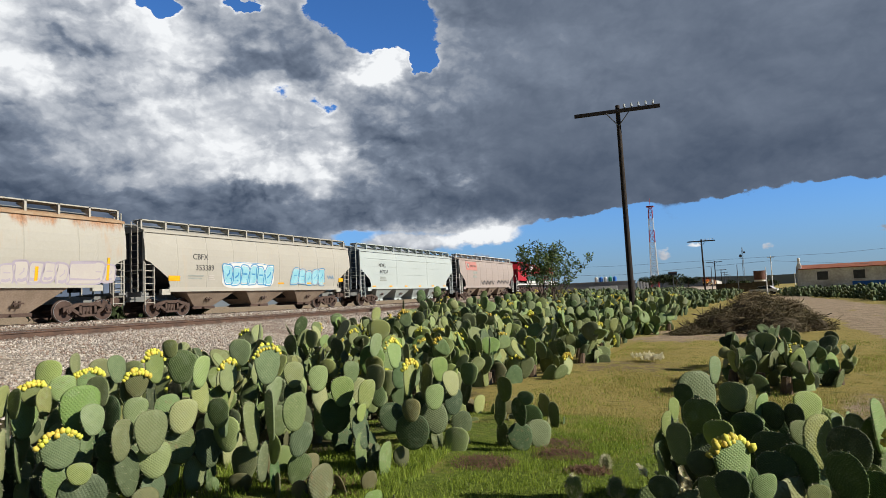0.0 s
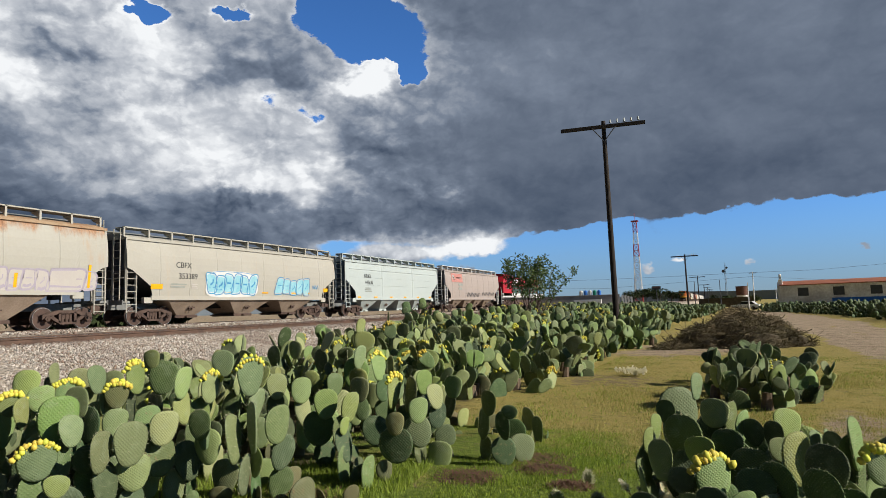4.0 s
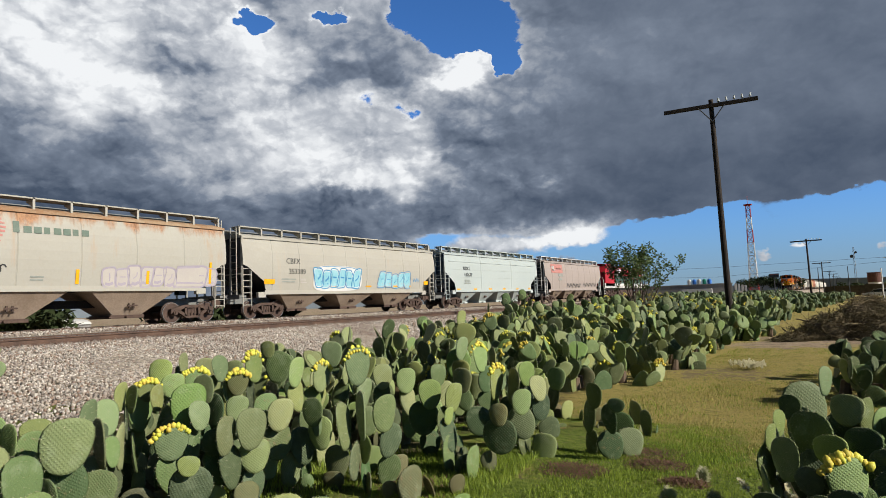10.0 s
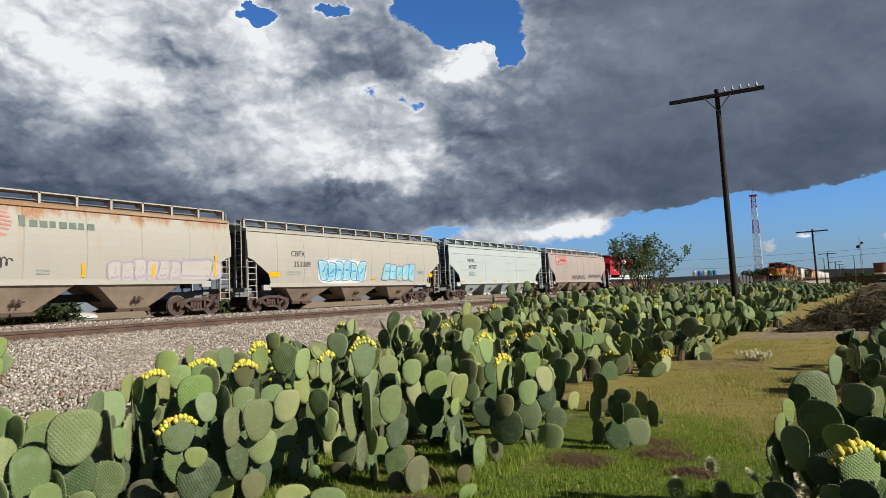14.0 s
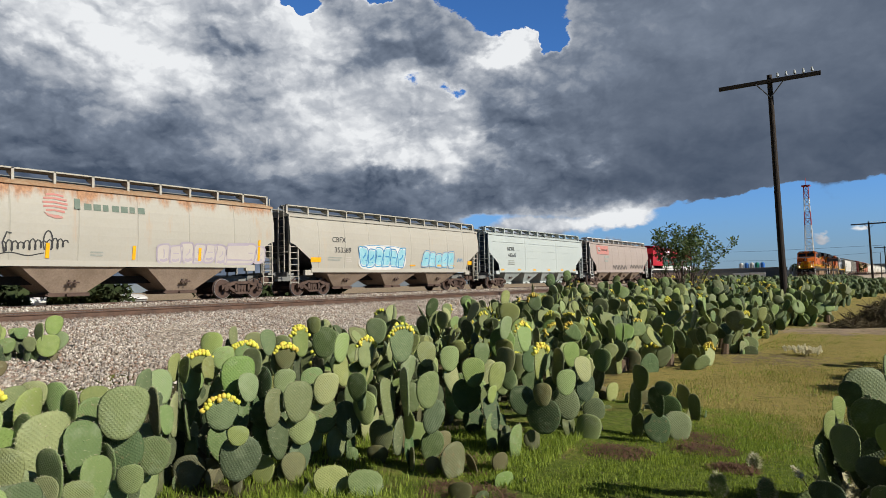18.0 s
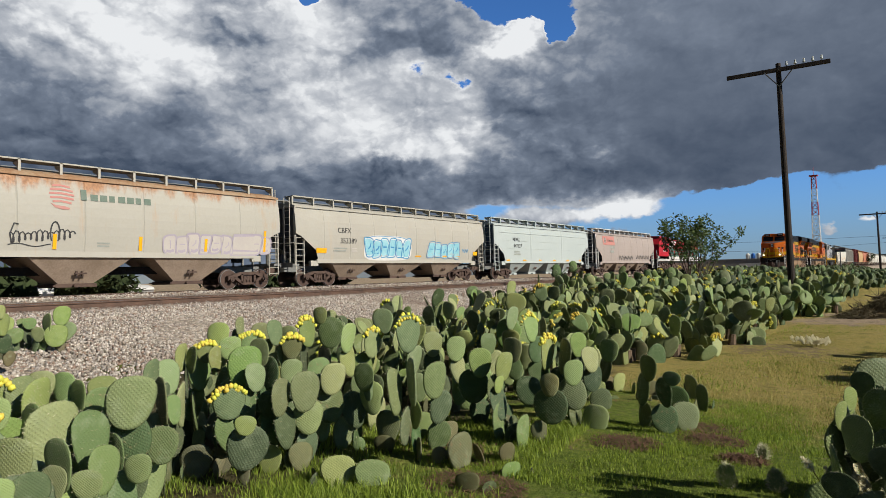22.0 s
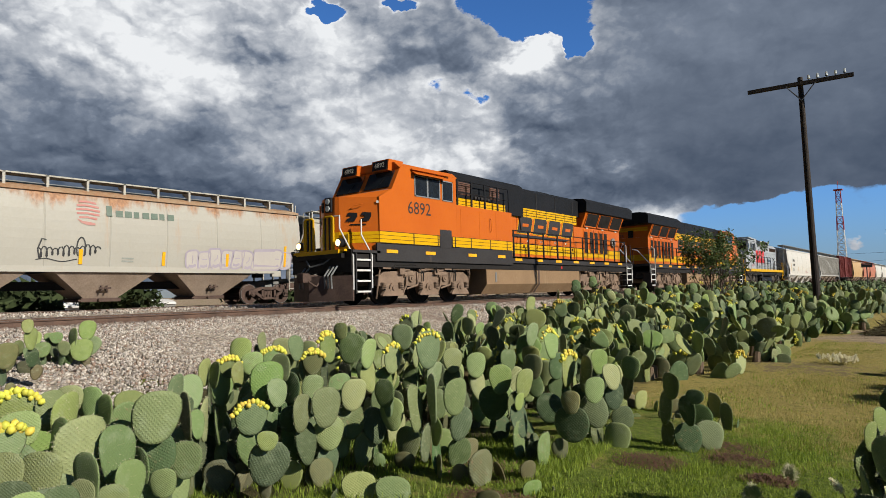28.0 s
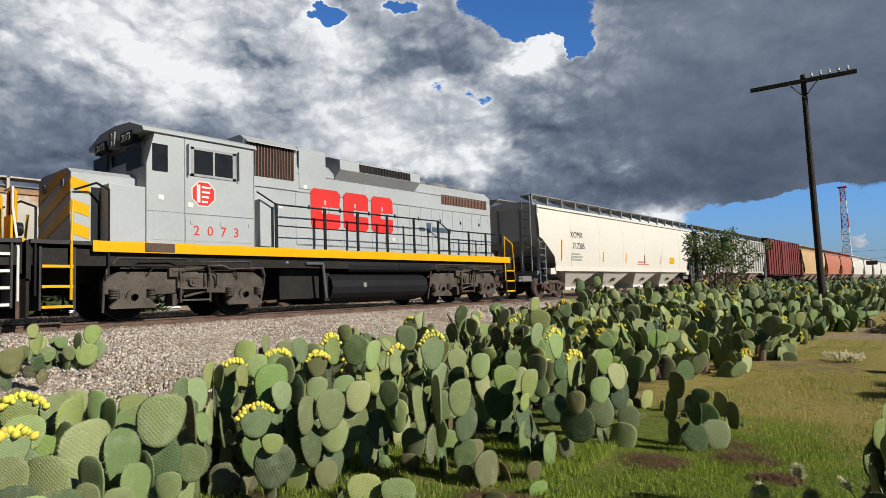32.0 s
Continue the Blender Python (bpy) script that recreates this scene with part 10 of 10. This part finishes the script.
def hills():
    verts, faces = [], []
    for k in range(81):
        a = radians(-100 + 2.5 * k)
        d = 2300
        h = 28 + 26 * noise.noise((k * 0.16, 3, 0)) + 12 * noise.noise((k * 0.5, 9, 0))
        verts += [(d * math.sin(a), d * math.cos(a), -5), (d * math.sin(a), d * math.cos(a), max(8, h)), (1.2 * d * math.sin(a), 1.2 * d * math.cos(a), -5)]
    for k in range(80):
        b = 3 * k
        faces += [(b, b + 3, b + 4, b + 1), (b + 1, b + 4, b + 5, b + 2)]
    tagged(new("distant_hills", raw("distant_hills", verts, faces, "hill")), "low hazy hills on the horizon", "hill", kind="structure")


hills()


# ---------------------------------------------------------------- turf, dry grass and small plants
def blades(name, label, n, seed, area, h, w, mat, keep, lean=0.5):
    """Single blades of grass, each a bent strip of three triangles."""
    rg = np.random.default_rng(seed)
    (xa, xb), (ya, yb) = area
    x, y = rg.uniform(xa, xb, 4 * n), rg.uniform(ya, yb, 4 * n)
    dense = np.array([noise.noise((a * 0.9, b * 0.9, seed)) * 0.6 + noise.noise((a * 3.1, b * 3.1, seed + 5)) * 0.4 for a, b in zip(x, y)])
    ok = keep(x, y) & (dense + rg.uniform(-0.35, 0.35, 4 * n) > -0.05)
    x, y, dense = x[ok][:n], y[ok][:n], dense[ok][:n]
    n = len(x)
    z = ground_z(x, y) - 0.01
    a, b = rg.uniform(0, 6.283, n), rg.uniform(0, 6.283, n)
    hh = h * rg.uniform(0.45, 1.2, n) * (1 + 0.9 * np.clip(dense, -0.3, 0.8))
    ww = w * rg.uniform(0.6, 1.3, n)
    p = np.stack([x, y, z], -1)
    sd = np.stack([np.cos(a), np.sin(a), 0 * a], -1) * ww[:, None]
    ln = np.stack([np.cos(b), np.sin(b), 0 * b], -1) * (hh * lean * rg.uniform(0.2, 1.2, n))[:, None]
    up = np.stack([0 * a, 0 * a, hh], -1)
    v = np.stack([p - sd, p + sd, p - sd * 0.7 + ln * 0.35 + up * 0.6, p + sd * 0.7 + ln * 0.35 + up * 0.6, p + ln + up], 1).reshape(-1, 3)
    t = (np.array([(0, 1, 3), (0, 3, 2), (2, 3, 4)])[None] + 5 * np.arange(n)[:, None, None]).reshape(-1, 3)
    tagged(new(name, fast_mesh(name, v, t, mat)), label, "grass", kind="stuff")


LITTER = ((-2.15, 5.2, 0.34), (-1.55, 5.65, 0.30), (-1.75, 6.0, 0.4), (-1.21, 5.2, 0.18), (-2.9, 6.6, 0.5), (-2.6, 3.6, 0.4), (-3.2, 4.2, 0.5))


def bare(x, y):
    """Where dry litter keeps the grass down."""
    return np.any([np.hypot(x - a, (y - b) / 0.7) < r * (0.55 + 0.25 * np.sin(9.0 * x + 3.0 * a) * np.cos(11.0 * y) + 0.2 * np.sin(57.0 * x + 43.0 * y)) for a, b, r in LITTER], axis=0)


def open_turf(x, y):
    left = np.interp(y, [0, 2, 4.5, 6.3, 8.8, 12.3, 22], [-3.0, -3.6, -4.3, -4.2, -3.6, -2.8, -2.4])
    return (x > left) & ~bare(x, y)


blades("lawn_grass", "short bright green grass of the lawn", 90000, 3, ((-4.6, 2.2), (3.9, 7.4)), 0.036, 0.0026, "blade", open_turf)
blades("tall_grass", "longer grass tufts among the cactus stems", 15000, 4, ((-4.8, -1.2), (2.0, 6.2)), 0.075, 0.0030, "blade", lambda x, y: (np.hypot(x, y) < 6.4) & (x > -4.8) & (x < -1.9 - 0.12 * y) & ~bare(x, y), 0.7)
blades("yellow_grass", "thin straw-coloured grass", 90000, 6, ((-3.4, 5.0), (6.2, 16.0)), 0.034, 0.0032, "straw", open_turf)
blades("green_wisps", "thin green grass on the drier turf", 30000, 7, ((-3.4, 6.0), (6.8, 18.0)), 0.038, 0.0032, "blade", open_turf)


def litter(x, y, r, n, seed, label):
    """A patch of dry brown litter on the turf."""
    rg = np.random.default_rng(seed)
    d = np.sqrt(rg.random(n)) * r
    a = rg.uniform(0, 6.283, n)
    p = np.stack([x + d * np.cos(a), y + d * np.sin(a) * 0.7, 0.02 + 0.05 * rg.random(n) * (1 - d / r)], -1)
    q = rg.normal(0, 1, (n, 3)) * [1, 1, 0.25]
    q /= np.linalg.norm(q, axis=1, keepdims=True)
    s = np.cross(q, [0, 0, 1.0]) * 0.004
    ln = rg.uniform(0.02, 0.07, (n, 1))
    v = np.stack([p - q * ln - s, p - q * ln + s, p + q * ln], 1).reshape(-1, 3)
    tagged(new("dry_litter", fast_mesh("dry_litter", v, np.arange(3 * n).reshape(-1, 3), "dry_stalk")), label, "plant litter", kind="stuff")


for k, (x, y, r) in enumerate(LITTER):
    litter(x, y, r, 900, 40 + k, "dry brown plant litter on the grass")


def plume_grass(x, y, seed, n, h, r=0.0):
    rnd = random.Random(seed)
    tuft = thing("plume_grass", "tuft of grass with pale feathery seed heads", "grass", pose(x, y, float(ground_z(x, y))))
    for k in range(n):
        a, d = rnd.uniform(0, 6.283), rnd.uniform(0.1, 0.9)
        way = Vector((math.cos(a) * d, math.sin(a) * d, 1.0)).normalized()
        foot = Vector((rnd.gauss(0, 0.5), rnd.gauss(0, 0.5), 0)) * r
        top = foot + way * h * rnd.uniform(0.7, 1.1)
        st = part("stalk", [cy(foot, top, 0.004, 5)], "straw", tuft)
        vs, ts = [], []
        for j in range(170):
            u = rnd.random()
            c = top + way * (u * 0.13) - Vector((0, 0, 0.03 * u))
            o = Vector((rnd.gauss(0, 1), rnd.gauss(0, 1), rnd.gauss(0.3, 1))).normalized() * 0.042 * math.sin(math.pi * (0.15 + 0.8 * u))
            e = Vector((rnd.gauss(0, 1), rnd.gauss(0, 1), rnd.gauss(0, 1))).normalized() * 0.006
            b = len(vs)
            vs += [c - e, c + e, c + o]
            ts.append((b, b + 1, b + 2))
        part("seed_head", fast_mesh("seed_head", vs, ts, "plume"), None, st, "pale feathery seed head")


plume_grass(-0.40, 4.66, 5, 34, 0.22, 0.15)
plume_grass(-0.24, 4.25, 6, 16, 0.20, 0.12)
plume_grass(-1.64, 12.9, 7, 40, 0.12, 0.28)


def bare_sapling(x, y):
    rnd = random.Random(21)
    s = thing("bare_sapling", "leafless thin red-brown sapling beside the cactus", "sapling", pose(x, y, 0))
    for k in range(7):
        p, way = Vector((rnd.uniform(-0.1, 0.1), rnd.uniform(-0.1, 0.1), 0)), Vector((rnd.gauss(0, 0.35), rnd.gauss(0, 0.35), 1)).normalized()
        pts = [p]
        for j in range(5):
            p = p + way * 0.17
            pts.append(p)
            way = (way + Vector((rnd.gauss(0, 0.25), rnd.gauss(0, 0.25), 0.05))).normalized()
        tw = part("twig", [bend(pts, 0.006, 5)], "twig", s)
        for j in range(9):
            c = pts[0].lerp(pts[2], rnd.random()) + Vector((rnd.gauss(0, 0.05), rnd.gauss(0, 0.05), 0.02))
            d = Vector((rnd.gauss(0, 1), rnd.gauss(0, 1), rnd.gauss(0, 0.7))).normalized()
            e = d.orthogonal().normalized() * 0.016
            part("leaf", raw("leaf", [c, c + d * 0.03 + e, c + d * 0.075, c + d * 0.03 - e, c + d * 0.035 - d.cross(e) * 0.5], [(0, 1, 4), (1, 2, 4), (2, 3, 4), (3, 0, 4)], "dead_leaf"), None, tw, "withered red-brown leaf")


bare_sapling(1.25, 4.1)


def young_cactus(x, y, h, seed):
    """A small upright cactus bristling with pale spines."""
    rnd = random.Random(seed)
    c = thing("young_cactus", "small round cactus bristling with pale spines in the lawn", "cactus", pose(x, y, float(ground_z(x, y)) - 0.01))
    part("stem", PADS[1], None, c, at=Matrix.Diagonal((h * 0.72, h * 2.2, h, 1)))
    vs, ts = [], []
    for k in range(420):
        a, u = rnd.uniform(0, 6.283), rnd.uniform(0.15, 1.0)
        r = 0.31 * h * math.sin(math.pi * min(u, 0.97)) ** 0.7
        p = Vector((r * math.cos(a), r * math.sin(a), u * h))
        way = Vector((math.cos(a) * 1.1, math.sin(a) * 1.1, (u - 0.3) * 1.6 + rnd.gauss(0, 0.3))).normalized()
        side = way.orthogonal().normalized() * 0.0017
        b = len(vs)
        vs += [p - side, p + side, p + way * rnd.uniform(0.018, 0.036)]
        ts.append((b, b + 1, b + 2))
    tagged(part("bristle", fast_mesh("bristle", vs, ts, "spine"), None, c, "pale bristling spines"), kind="stuff")


young_cactus(-1.15, 4.49, 0.17, 1)
young_cactus(-0.87, 4.57, 0.16, 2)
young_cactus(-1.08, 5.3, 0.12, 3)

sleepers(near_track, NEAR)
sleepers(far_track, FAR)
scatter_stones()


# ---------------------------------------------------------------- motion of the train
TIP = [(0.0, 385.0), (3.0, 335.0), (6.0, 283.0), (9.0, 236.0), (13.0, 181.0), (17.0, 140.5), (20.0, 112.5), (22.0, 91.0), (24.5, 58.8), (26.5, 31.5), (28.0, 10.8), (29.0, -3.0), (30.0, -16.8), (31.0, -30.6), (32.0, -44.4)]


def tip_at(t):
    return float(np.interp(t, [p[0] for p in TIP], [p[1] for p in TIP]))


def motions():
    for car, wheels, s, turn in moving:
        walk(car, [(t, pose(NEAR, y + s, RZ, 0, 0, turn)) for t, y in TIP])
        if wheels and s < 60:
            r = 0.52
            ts = [0.0, 26.4] + [26.4 + k / 20.0 for k in range(1, 113)]
            for w in wheels:
                x, y, z = w.matrix_basis.translation
                rows, a = [], 0.0
                for i, t in enumerate(ts):
                    if i > 1:
                        a += 13.8 * (t - ts[i - 1]) / r * (1 if turn == 0 else -1)
                    rows.append((t, pose(x, y, z, math.degrees(a))))
                walk(w, rows)


motions()
